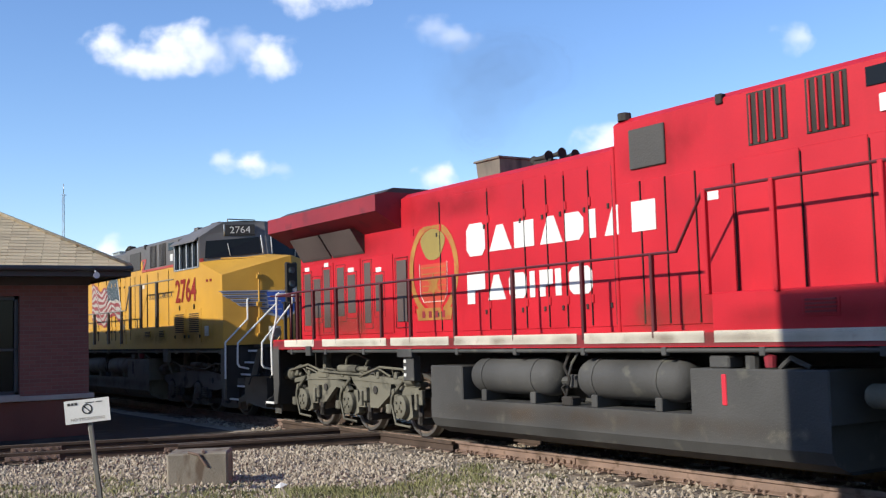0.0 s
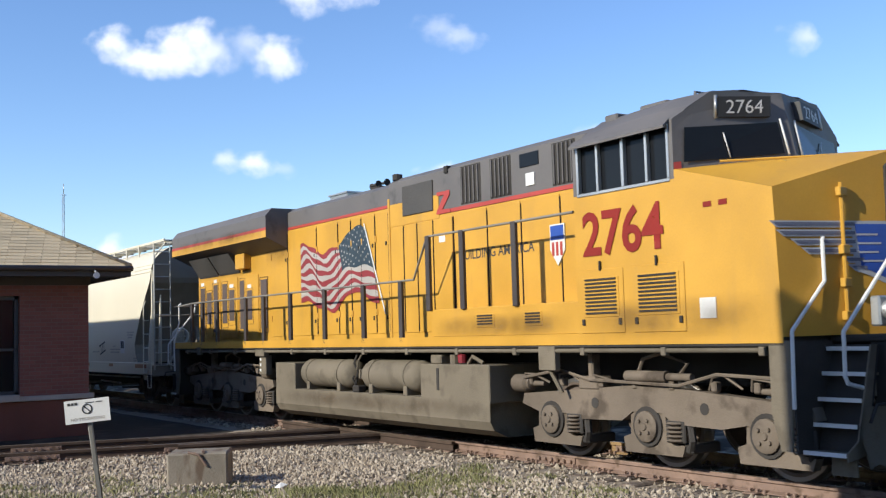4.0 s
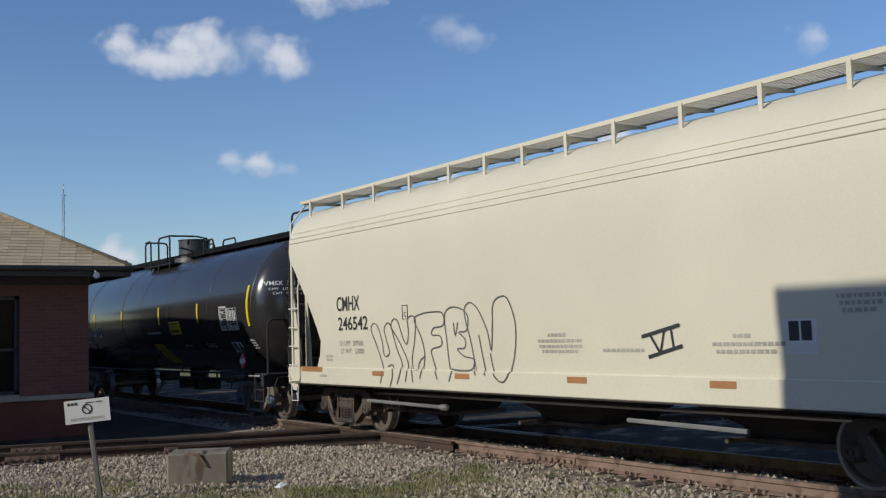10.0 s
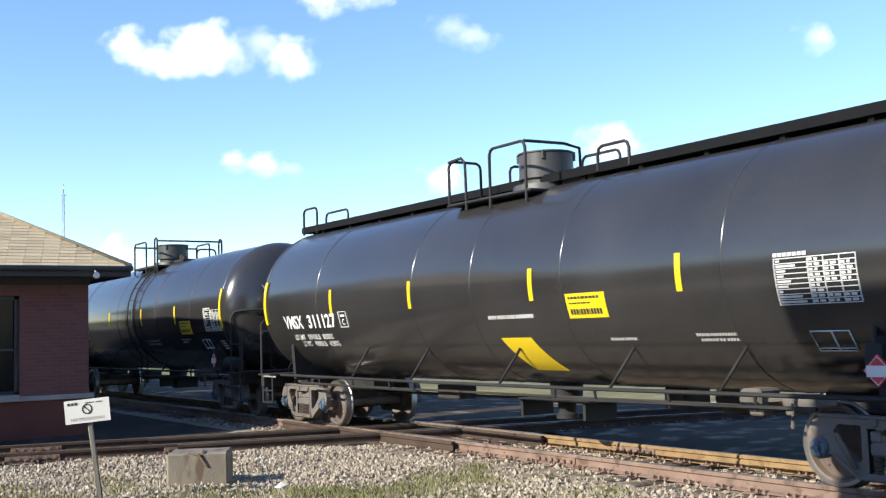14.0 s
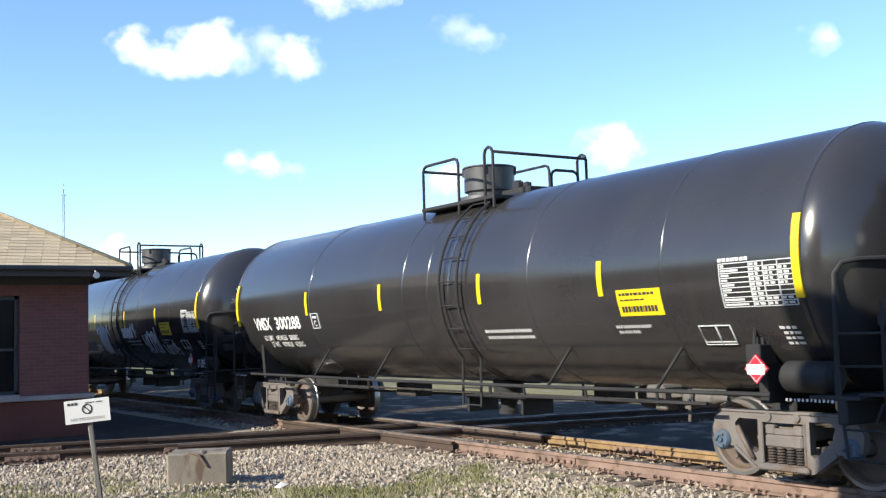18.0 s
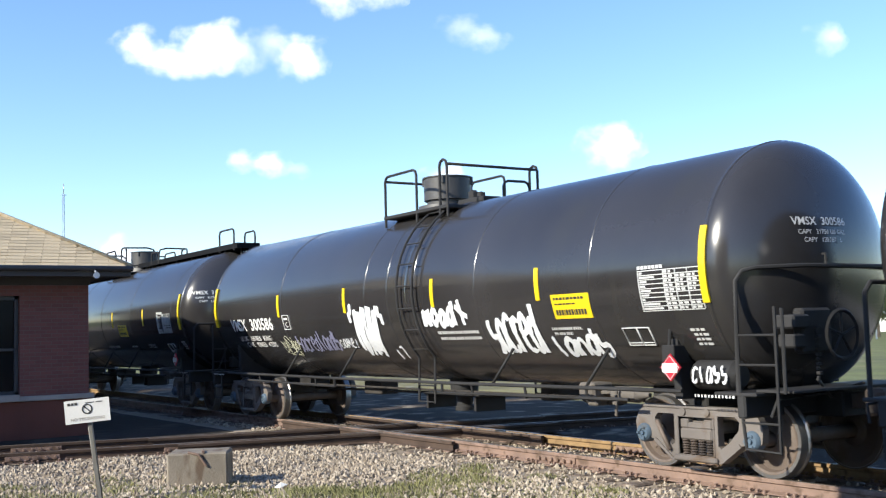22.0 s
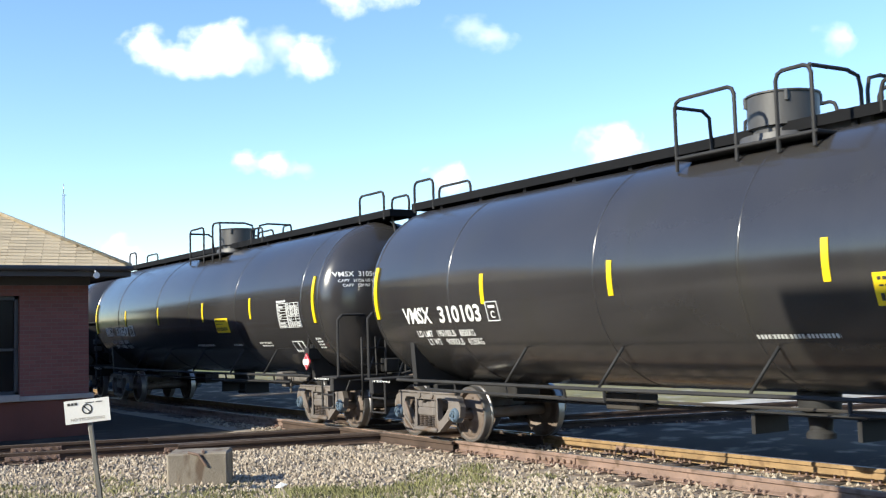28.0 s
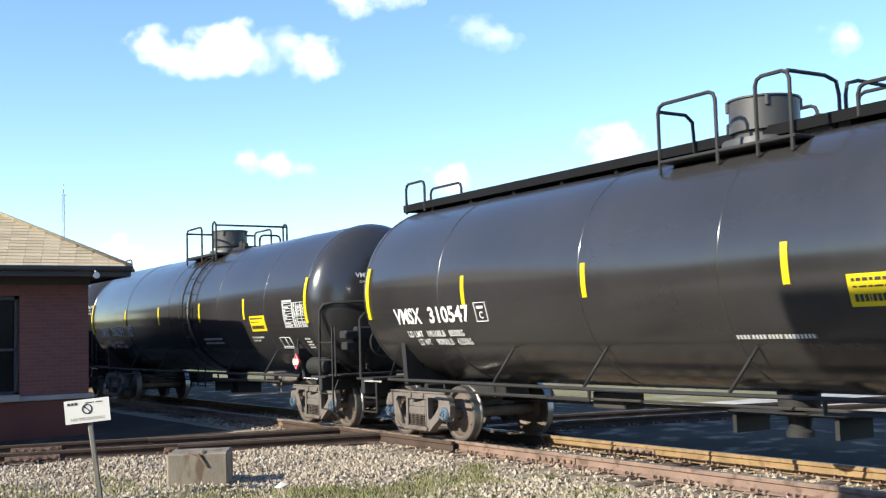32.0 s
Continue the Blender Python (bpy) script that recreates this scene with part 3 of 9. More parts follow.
    # shingles of the east slope as pieces, the far ones joined
    up = (apex - Vector((EAVE_X, ym, EAVE_Z)))
    slope = up.length
    d = up.normalized()
    normal = Vector((-d.z, 0, d.x)) * -1
    normal = normal if normal.z > 0 else -normal
    expo, wide = 0.145, 0.33
    tile = Shape().box(-wide / 2 + 0.004, wide / 2 - 0.004, -0.02, expo + 0.02, 0, 0.012).mesh("shingle")
    rnd = random.Random(3)
    rest = Shape()
    rows = int(slope / expo)
    for r in range(rows):
        k = (r + 0.5) * expo / slope
        half = (EAVE_Y - ey2) / 2 * (1 - k)
        y = EAVE_Y - (EAVE_Y - ym) * k - wide / 2 + (r % 2) * wide * 0.5 - 0.05
        while y > ym - half + wide / 2:
            base = Vector((EAVE_X, y, EAVE_Z)) + d * (r * expo)
            mm = Matrix(((0, d.x, normal.x, base.x + normal.x * 0.008), (-1, d.y, normal.y, base.y), (0, d.z, normal.z, base.z + normal.z * 0.008), (0, 0, 0, 1)))
            mm = mm @ Matrix.Rotation(-0.05, 4, "X")
            if y > 1.9 and r < 18:
                s = part("shingle", tile, SHINGLE, roof)
                s.matrix_basis = mm
            else:
                rest.box(-wide / 2 + 0.004, wide / 2 - 0.004, -0.02, expo + 0.02, 0, 0.012, m=mm)
            y -= wide
    tagged(part("shingle_field", rest, SHINGLE, roof), kind="stuff")
    ns = Shape()                                        # courses of the north slope
    upn = apex - Vector((apex.x, EAVE_Y, EAVE_Z))
    for r in range(int(upn.length / expo)):
        k = r * expo / upn.length
        p = Vector((0, EAVE_Y, EAVE_Z)) + upn * k
        q = p + upn.normalized() * (expo + 0.02)
        xa, xb = EAVE_X + (apex.x - EAVE_X) * k, ex2 + (apex2.x - ex2) * k
        ns.add([(xa, p.y, p.z + 0.022), (xb, p.y, p.z + 0.022), (xb, q.y, q.z + 0.008), (xa, q.y, q.z + 0.008), (xa, p.y, p.z), (xb, p.y, p.z)], [(0, 1, 2, 3), (4, 5, 1, 0)])
    tagged(part("shingle_courses", ns, SHINGLE, roof), kind="stuff")
    # flood lamp under the eave
    lamp = thing("flood_lamp", "small white flood lamp fixed to the station eave", "lamp")
    part("bracket", Shape().pipe([(EAVE_X + 0.03, 5.98, 3.2), (EAVE_X + 0.1, 5.98, 3.17), (EAVE_X + 0.12, 5.99, 3.1)], 0.018, 8), WHITE, lamp)
    part("head", Shape().lathe([(-0.07, 0.0), (-0.07, 0.03), (0.02, 0.06), (0.06, 0.065), (0.06, 0.05), (0.04, 0)], "x", (EAVE_X + 0.14, 5.98, 3.08), 14), WHITE, lamp)
    part("junction_box", Shape().box(EAVE_X, EAVE_X + 0.05, 5.95, 6.05, 3.17, 3.27, 0.01), SILVER, lamp)


def build_foreground():
    # concrete block beside the crossing track
    blk = thing("concrete_block", "weathered concrete foundation block with rust stains", "concrete block", at=pose(-14.24, 5.28, -0.32, 0, 0, -28))
    part("block", Shape().box(-0.32, 0.32, -0.4, 0.4, 0, 0.57, 0.025), CONCRETE, blk)
    part("iron_strap", Shape().pipe([(0.3, -0.12, 0.58), (0.34, 0.02, 0.55), (0.335, 0.12, 0.4)], 0.018, 6).pipe([(0.1, 0.05, 0.575), (0.32, 0.08, 0.58)], 0.02, 6), RAIL_RUST, blk, "rusty iron strap")
    # warning sign on a leaning post
    sg = thing("warning_sign", "small white no-trespassing sign on a leaning steel post", "sign", at=pose(-13.4, 3.73, -0.27, 0, 0, 0))
    up = Vector((-0.02, -0.13, 1)).normalized()
    post = Shape()
    f = Vector((0.86, -0.5, 0))
    rgt = Vector((0.5, 0.86, 0))
    for k in (-1, 1):
        p = rgt * (0.022 * k)
        post.pipe([p, p + up * 1.25], 0.011, 6)
    post.box(-0.02, 0.02, -0.02, 0.02, 0, 1.25, m=Matrix.Rotation(radians(-30), 4, "Z") @ Matrix.Shear("XY", 4, (0.0, 0.0)) if False else Matrix(((0.86, 0.5, up.x, 0), (-0.5, 0.86, up.y, 0), (0, 0, 1, 0), (0, 0, 0, 1))))
    part("post", post, surface("weathered_post_steel", (0.2, 0.19, 0.17), 0.6, metal=0.3, var=0.2, bump=0.1), sg, "weathered steel channel post")
    c = up * 1.21 + f * 0.04
    tilt = radians(5.0)
    r2 = rgt * math.cos(tilt) + Vector((0, 0, math.sin(tilt)))
    u2 = Vector((0, 0, math.cos(tilt))) - rgt * math.sin(tilt)
    M = Matrix(((r2.x, u2.x, f.x, c.x), (r2.y, u2.y, f.y, c.y), (r2.z, u2.z, f.z, c.z), (0, 0, 0, 1)))
    plate = part("plate", Shape().box(-0.27, 0.27, -0.14, 0.14, 0, 0.004, m=M), WHITE, sg, "white sign plate")
    put = lambda u, v, h=0.007: tuple(M @ Vector((u, v, h)))
    for x0, x1, y0, y1 in ((-0.23, -0.195, 0.08, 0.11), (-0.185, -0.155, 0.08, 0.11), (-0.145, -0.11, 0.08, 0.11), (-0.02, 0.09, 0.092, 0.102), (0.11, 0.19, 0.092, 0.102)):
        part("printed_bar", Shape().box(x0, x1, y0, y1, 0.004, 0.008, m=M), INK, plate)
    part("words", lettering("NO TRESPASSING", 0.052, put), INK_FAINT, plate)
    for v in plate.children[-1].data.vertices:
        v.co -= Vector(u2) * 0.095
    ringp = [put(math.cos(a) * 0.055, math.sin(a) * 0.055 + 0.025, 0.008) for a in [2 * math.pi * k / 20 for k in range(20)]]
    part("symbol_ring", Shape().pipe(ringp, 0.007, 5, close=True).pipe([put(-0.035, 0.06), put(0.035, -0.01)], 0.007, 5), INK, plate)
    # litter by the block
    tagged(part("litter", Shape().add([(-12.9, 5.75, -0.16), (-12.78, 5.78, -0.15), (-12.8, 5.9, -0.12), (-12.92, 5.86, -0.17), (-12.85, 5.82, -0.09)],
                                        [(0, 1, 4), (1, 2, 4), (2, 3, 4), (3, 0, 4), (3, 2, 1, 0)]), WHITE), "crumpled scrap of white paper on the gravel", "litter")
    # antenna mast far behind the station
    mast = thing("antenna_mast", "thin grey lattice antenna mast behind the station", "mast", at=pose(-100, 24.5, 0))
    ms = Shape()
    top = 15.2
    for k in range(3):
        a = 2.1 * k
        ms.pipe([(0.16 * math.cos(a), 0.16 * math.sin(a), -0.3), (0.1 * math.cos(a), 0.1 * math.sin(a), top)], 0.022, 5)
    for k in range(30):
        z = k * 0.5
        a = 2.1 * (k % 3)
        ms.pipe([(0.14 * math.cos(a), 0.14 * math.sin(a), z), (0.14 * math.cos(a + 2.1), 0.14 * math.sin(a + 2.1), z + 0.5)], 0.012, 4)
    part("lattice", ms, SILVER, mast)
    part("antenna", Shape().pipe([(0, 0, top), (0, 0, top + 0.9)], 0.04, 6).pipe([(0, -0.25, top - 0.1), (0, 0.25, top - 0.1)], 0.03, 6), SILVER, mast)


def build_tree(name, x, y, h, seed, label):
    rnd = random.Random(seed)
    t = thing(name, label, "tree", "far trees", at=pose(x, y, -0.27))
    tr = Shape()
    tr.lathe([(0, 0.03 * h), (h * 0.3, 0.02 * h), (h * 0.75, 0.006 * h)], "z", (0, 0, 0), 8)
    for k in range(7):
        a, z = rnd.uniform(0, 6.28), h * rnd.uniform(0.25, 0.6)
        tr.pipe([(0, 0, z), (math.cos(a) * h * 0.14, math.sin(a) * h * 0.14, z + h * 0.1), (math.cos(a) * h * 0.27, math.sin(a) * h * 0.27, z + h * 0.22)], h * 0.008, 5)
    part("trunk", tr, BARK, t)
    vs, fs = [], []
    lobes = [(rnd.uniform(-0.22, 0.22) * h, rnd.uniform(-0.22, 0.22) * h, h * rnd.uniform(0.4, 0.85), h * rnd.uniform(0.12, 0.24)) for _ in range(11)]
    for _ in range(1500):
        cx, cy, cz, r = rnd.choice(lobes)
        d = Vector((rnd.gauss(0, 1), rnd.gauss(0, 1), rnd.gauss(0, 0.8))).normalized() * r * rnd.uniform(0.5, 1.05)
        p = Vector((cx, cy, cz)) + d
        s = h * rnd.uniform(0.012, 0.03)
        n = (d.normalized() + Vector((rnd.gauss(0, 0.6), rnd.gauss(0, 0.6), rnd.gauss(0, 0.6)))).normalized()
        a = n.orthogonal().normalized() * s
        b = n.cross(a)
        k = len(vs)
        vs.extend([p - a, p + b * 0.7, p + a, p - b * 0.7])
        fs.append((k, k + 1, k + 2, k + 3))
    part("crown", Shape().add(vs, fs), FOLIAGE, t)
    return t


def build_distance():
    protos = [build_tree("broadleaf_tree", -60, 90, 8.0, 1, "green broadleaf tree at the edge of the field"),
              build_tree("broadleaf_tree", -70, 96, 7.0, 2, "green broadleaf tree at the edge of the field"),
              build_tree("broadleaf_tree", -52, 99, 6.4, 5, "green broadleaf tree at the edge of the field")]
    rnd = random.Random(8)
    for k in range(58):
        a = radians(rnd.uniform(112, 166)) if k < 46 else radians(rnd.uniform(60, 112))
        r = rnd.uniform(135, 210)
        copy_thing(protos[k % 3], pose(math.cos(a) * r, math.sin(a) * r, -0.27, 0, 0, rnd.uniform(0, 360)))
    # low white sheds and pale poles far across the field
    for x, y, w, d, h in ((-118, 160, 16, 9, 3.4), (-84, 150, 11, 8, 3.0), (-150, 158, 13, 9, 3.6)):
        s = thing("white_shed", "long low white metal shed across the field", "shed", "far sheds", at=pose(x, y, -0.27, 0, 0, 12))
        part("wall", Shape().box(-w / 2, w / 2, -d / 2, d / 2, 0, h * 0.72), WHITE, s)
        part("roof", Shape().prism([(-d / 2 - 0.3, h * 0.7), (0, h), (d / 2 + 0.3, h * 0.7)], -w / 2 - 0.3, w / 2 + 0.3), SILVER, s, "grey metal roof")
        for k in range(3):
            part("door", Shape().box(-w / 2 + 1 + k * w / 3, -w / 2 + 3 + k * w / 3, -d / 2 - 0.05, -d / 2, 0, 2.1), TRIM_DARK, s)
    for x, y in ((-66, 98), (-64.3, 99.5), (-60.0, 101), (-57, 104), (-70, 99), (-50, 106)):
        p = thing("pale_pole", "pale marker pole at the far edge of the field", "pole", "far poles", at=pose(x, y, -0.27))
        part("shaft", Shape().lathe([(0, 0.09), (3.6, 0.08), (3.6, 0)], "z", (0, 0, 0), 8), WHITE, p)
        part("cap", Shape().lathe([(3.6, 0.11), (3.7, 0.11), (3.72, 0)], "z", (0, 0, 0), 8), SILVER, p)
    # low row of plain brick blocks behind the eye, added unseen to cut sky light
    for k, (x0, x1, top) in enumerate(((-24, -10.2, 3.8), (-40, -24.2, 4.6), (-58, -40.2, 4.0), (-80, -58.2, 4.4))):
        low_block = thing("brick_shop", "plain low brick block added unseen to cut sky light", "building", "shops across the street", at=pose(0, 0, -0.27))
        part("wall", Shape().box(x0, x1, -24.0, -12.0, 0, top), BRICK, low_block)
        part("coping", Shape().box(x0 - 0.03, x1 + 0.03, -24.03, -11.97, top, top + 0.2, 0.01), STONE_BAND, low_block)
        for i in range(int((x1 - x0) / 4)):
            part("window", Shape().box(x0 + 1.2 + i * 4, x0 + 3.4 + i * 4, -12.0, -11.96, 0.9, 2.8), GLASS, low_block)
    # tall brick block behind the eye, added unseen to cast the shadow across the track
    blk = thing("brick_warehouse", "tall plain brick block added unseen to cast a shadow on the tracks", "building", at=pose(0, 0, -0.27))
    y1, y0, x0, x1, top = -4.0, -16.0, -7.98, 0.7, 8.99
    part("wall", Shape().box(x0, x1, y0, y1, 0, top), BRICK, blk)
    part("parapet", Shape().box(x0 - 0.03, x1 + 0.03, y0 - 0.03, y1 + 0.03, top, top + 0.25, 0.01), STONE_BAND, blk)
    for i in range(2):
        for j in range(3):
            x, z = x0 + 1.6 + i * 3.2, 1.2 + j * 2.6
            wd = part("window", Shape().box(x, x + 1.3, y1, y1 + 0.04, z, z + 1.9), GLASS, blk)
            part("sill", Shape().box(x - 0.1, x + 1.4, y1, y1 + 0.12, z - 0.12, z, 0.01), STONE_BAND, wd)


def cloud_material():
    m = bpy.data.materials.new("cloud")
    m.use_nodes = True
    n, l = m.node_tree.nodes, m.node_tree.links
    out = n["Material Output"]
    n.remove(n["Principled BSDF"])
    soft = n.new("ShaderNodeAttribute")
    soft.attribute_name = "body"
    co = n.new("ShaderNodeTexCoord").outputs["Object"]
    t = n.new("ShaderNodeTexNoise")
    t.inputs["Scale"].default_value, t.inputs["Detail"].default_value = 0.022, 6
    l.new(co, t.inputs["Vector"])
    mul = n.new("ShaderNodeMath")
    mul.operation = "MULTIPLY_ADD"
    l.new(t.outputs[0], mul.inputs[0])
    mul.inputs[1].default_value, mul.inputs[2].default_value = 1.5, -0.75
    add = n.new("ShaderNodeMath")
    l.new(soft.outputs["Fac"], add.inputs[0])
    l.new(mul.outputs[0], add.inputs[1])
    r = n.new("ShaderNodeMapRange")
    r.interpolation_type = "SMOOTHSTEP"
    r.inputs[1].default_value, r.inputs[2].default_value = 0.1, 1.0
    l.new(add.outputs[0], r.inputs[0])
    thick = n.new("ShaderNodeAttribute")
    thick.attribute_name = "thick"
    cap = n.new("ShaderNodeMath")
    cap.operation = "MULTIPLY"
    l.new(r.outputs[0], cap.inputs[0])
    l.new(thick.outputs["Fac"], cap.inputs[1])
    # the sunlit white of the clouds is put in as a glow
    e, tr, mix = n.new("ShaderNodeEmission"), n.new("ShaderNodeBsdfTransparent"), n.new("ShaderNodeMixShader")
    e.inputs[0].default_value, e.inputs[1].default_value = (0.95, 0.96, 1.0, 1), 0.9
    l.new(cap.outputs[0], mix.inputs[0])
    l.new(tr.outputs[0], mix.inputs[1])
    l.new(e.outputs[0], mix.inputs[2])
    l.new(mix.outputs[0], out.inputs[0])
    return m


CLOUD = cloud_material()
CLOUDS = []


def puff_mesh(w, h, seed, thick):
    """A shallow dome with an uneven rim; 'body' falls from 1 in its middle to 0 at the rim."""
    rings, seg = 10, 40
    vs, body = [], []
    for i in range(rings + 1):
        k = i / rings
        for j in range(seg):
            a = 2 * math.pi * j / seg
            rim = 1 + 0.22 * noise.noise(Vector((math.cos(a) * 1.6, math.sin(a) * 1.6, seed))) + 0.1 * noise.noise(Vector((math.cos(a) * 4, math.sin(a) * 4, seed + 9)))
            vs.append((w * k * rim * math.cos(a), h * k * rim * math.sin(a), 25 * (1 - k * k)))
            body.append(1 - k)
    fs = [(i * seg + j, i * seg + (j + 1) % seg, (i + 1) * seg + (j + 1) % seg, (i + 1) * seg + j) for i in range(rings) for j in range(seg)]
    me = bpy.data.meshes.new("puff")
    me.from_pydata(vs, [], fs)
    me.polygons.foreach_set("use_smooth", [True] * len(fs))
    for key, vals in (("body", body), ("thick", [thick] * len(vs))):
        me.attributes.new(key, "FLOAT", "POINT").data.foreach_set("value", vals)
    me.materials.append(CLOUD)
    return me


FOCAL = 1917.06
CLOUD_FAR = 1800.0


def build_cloud(x, y, puffs, drift, label):
    """A cloud of soft puffs high in the sky; x, y: degrees right of and above the middle of the view; drift in degrees over the clip."""
    def at(dx):
        way = CAM.to_3x3() @ Vector((math.tan(radians(x + dx)), math.tan(radians(y)), -1))
        m = CAM.to_3x3().to_4x4()
        m.translation = CAM.translation + way * CLOUD_FAR
        return m
    c = thing("cloud", label, "cloud", "fair-weather clouds", at=at(0))
    for k, (u, v, w, h, thick) in enumerate(puffs):
        me = puff_mesh(w, h, len(CLOUDS) * 7.3 + k * 2.1, thick)
        p = new("puff", me)
        p.parent = c
        p.location = (u, v, k * 3.0)
    CLOUDS.append((c, at(0), at(drift)))


def px_cloud(cx, cy, puffs, drift_px, label="small white fair-weather cloud in a blue sky"):
    s = CLOUD_FAR / FOCAL
    build_cloud(math.degrees(math.atan((cx - 784) / FOCAL)), math.degrees(math.atan((441 - cy) / FOCAL)),
                [(u * s, -v * s, w * s, h * s, th) for u, v, w, h, th in puffs], math.degrees(drift_px / FOCAL), label)


def build_clouds():
    px_cloud(270, 92, [(-75, -10, 62, 42, 0.9), (-20, 18, 95, 36, 0.95), (35, -5, 70, 52, 0.98), (75, -20, 58, 45, 0.95), (10, 25, 110, 30, 0.85), (110, 10, 60, 45, 0.5)], 72)
    px_cloud(475, 95, [(0, 5, 62, 55, 0.85), (15, 15, 40, 38, 0.8), (-45, -15, 55, 40, 0.35)], 75)
    px_cloud(555, 5, [(-30, -5, 60, 36, 0.8), (35, -12, 75, 30, 0.75), (80, -25, 60, 25, 0.4)], 95)
    px_cloud(790, 62, [(-25, -8, 65, 32, 0.3), (15, 8, 55, 30, 0.36)], 75)
    px_cloud(432, 290, [(15, 0, 48, 30, 0.85), (-35, -5, 40, 26, 0.6), (70, 12, 30, 18, 0.25)], 42)
    px_cloud(1403, 70, [(0, 0, 46, 36, 0.4), (12, 0, 30, 28, 0.3)], 75)
    px_cloud(1065, 262, [(0, 0, 75, 48, 0.8), (20, -18, 50, 34, 0.9)], 12)
    px_cloud(770, 318, [(0, 0, 48, 34, 0.75), (18, -12, 30, 26, 0.85)], 22)
    px_cloud(205, 448, [(-8, -4, 42, 34, 0.85), (20, 8, 50, 26, 0.8)], 12)
    px_cloud(1240, 330, [(0, 0, 110, 60, 0.55), (-60, 20, 80, 40, 0.4)], 15)


build_ground()
build_tracks()
build_stones()
build_grass()
build_foreground()
build_distance()
build_clouds()
build_station()

# ---- freight cars ----
# Each car stands in its own space: x towards the front of the train, y away from the eye, z up from the rail.
WHEELS = []            # wheelsets that turn: (object, radius, place on its truck)


def wheelset(parent, x, r, material=None):
    """Two flanged wheels on an axle; turns about its own axle."""
    sh = Shape().lathe([(-0.95, 0), (-0.95, 0.07), (-0.6, 0.085), (0.6, 0.085), (0.95, 0.07), (0.95, 0)], "y", (0, 0, 0), 12)
    for s in (-1, 1):
        g = s * 0.72
        sh.lathe([(g + s * 0.07, 0.1), (g + s * 0.06, 0.13), (g + s * 0.015, r * 0.42), (g, r * 0.78), (g + s * 0.062, r * 0.83), (g + s * 0.07, r * 0.86), (g + s * 0.07, r * 0.985)], "y", (0, 0, 0), 40, 0.5)
        sh.lathe([(g - s * 0.07, r * 1.06), (g - s * 0.072, r * 0.86), (g - s * 0.05, r * 0.8), (g - s * 0.02, r * 0.42), (g - s * 0.06, 0.13), (g - s * 0.07, 0.1)], "y", (0, 0, 0), 40, 0.5)
        for k in range(4):                                # cast marks on the plate
            a = k * math.pi / 2 + 0.3
            cx, cz = math.cos(a) * r * 0.6, math.sin(a) * r * 0.6
            sh.box(cx - 0.03, cx + 0.03, g, g + s * 0.022, cz - 0.02, cz + 0.02, 0.008)
    k = len(sh.f)
    for s in (-1, 1):
        g = s * 0.72
        sh.lathe([(g + s * 0.0715, r * 0.9), (g + s * 0.0715, r * 0.99), (g + s * 0.06, r * 1.0), (g - s * 0.035, r * 1.008), (g - s * 0.052, r * 1.05), (g - s * 0.066, r * 1.055), (g - s * 0.0725, r * 1.0)], "y", (0, 0, 0), 40, 0.9)
    ob = part("wheelset", sh, material or WHEEL, parent, "steel wheelset with bright worn treads")
    ob.data.materials.append(WHEEL_RIM)
    for p in ob.data.polygons[k:]:
        p.material_index = 1
    ob.location = (x, 0, r)
    WHEELS.append((ob, r, x))
    return ob


def side_frame(y, s):
    """A cast truck side frame: pierced plate with a middle window for the springs, flanges along its edges; s: which way is outwards."""
    sh = Shape()
    half = [(0.82, 0.815), (0.98, 0.74), (1.05, 0.6), (1.03, 0.44), (0.94, 0.35), (0.81, 0.4), (0.68, 0.38), (0.54, 0.28), (0.42, 0.18), (0.3, 0.15)]
    outline = half + [(-x, z) for x, z in half[::-1]]
    drop = [(0.36, 0.72), (0.64, 0.72), (0.7, 0.66), (0.68, 0.56), (0.54, 0.42), (0.41, 0.33), (0.36, 0.36)]
    window = [(-0.28, 0.23), (0.28, 0.23), (0.28, 0.69), (-0.28, 0.69)]
    sh.cut_plate(outline, [drop, [(-x, z) for x, z in drop[::-1]], window], y - 0.05, y + 0.05)
    e = y + s * 0.07                                       # flanges stand out from the plate
    sh.box(-0.9, 0.9, y - 0.065, y + 0.065, 0.785, 0.825, 0.012)
    sh.box(-0.36, 0.36, y - 0.1, y + 0.1, 0.15, 0.22, 0.02)
    for k in (-1, 1):
        sh.slab([(k * 0.36, 0.155), (k * 0.41, 0.155), (k * 0.72, 0.37), (k * 0.69, 0.41)], y - 0.065, y + 0.065)
        sh.box(k * 0.28, k * 0.31, y - 0.065, y + 0.065, 0.22, 0.7, 0.01)
        sh.lathe([(y + s * 0.05, 0.055), (e, 0.05), (e, 0)], "y", (k * 0.2, 0, 0.755), 8)
    return sh


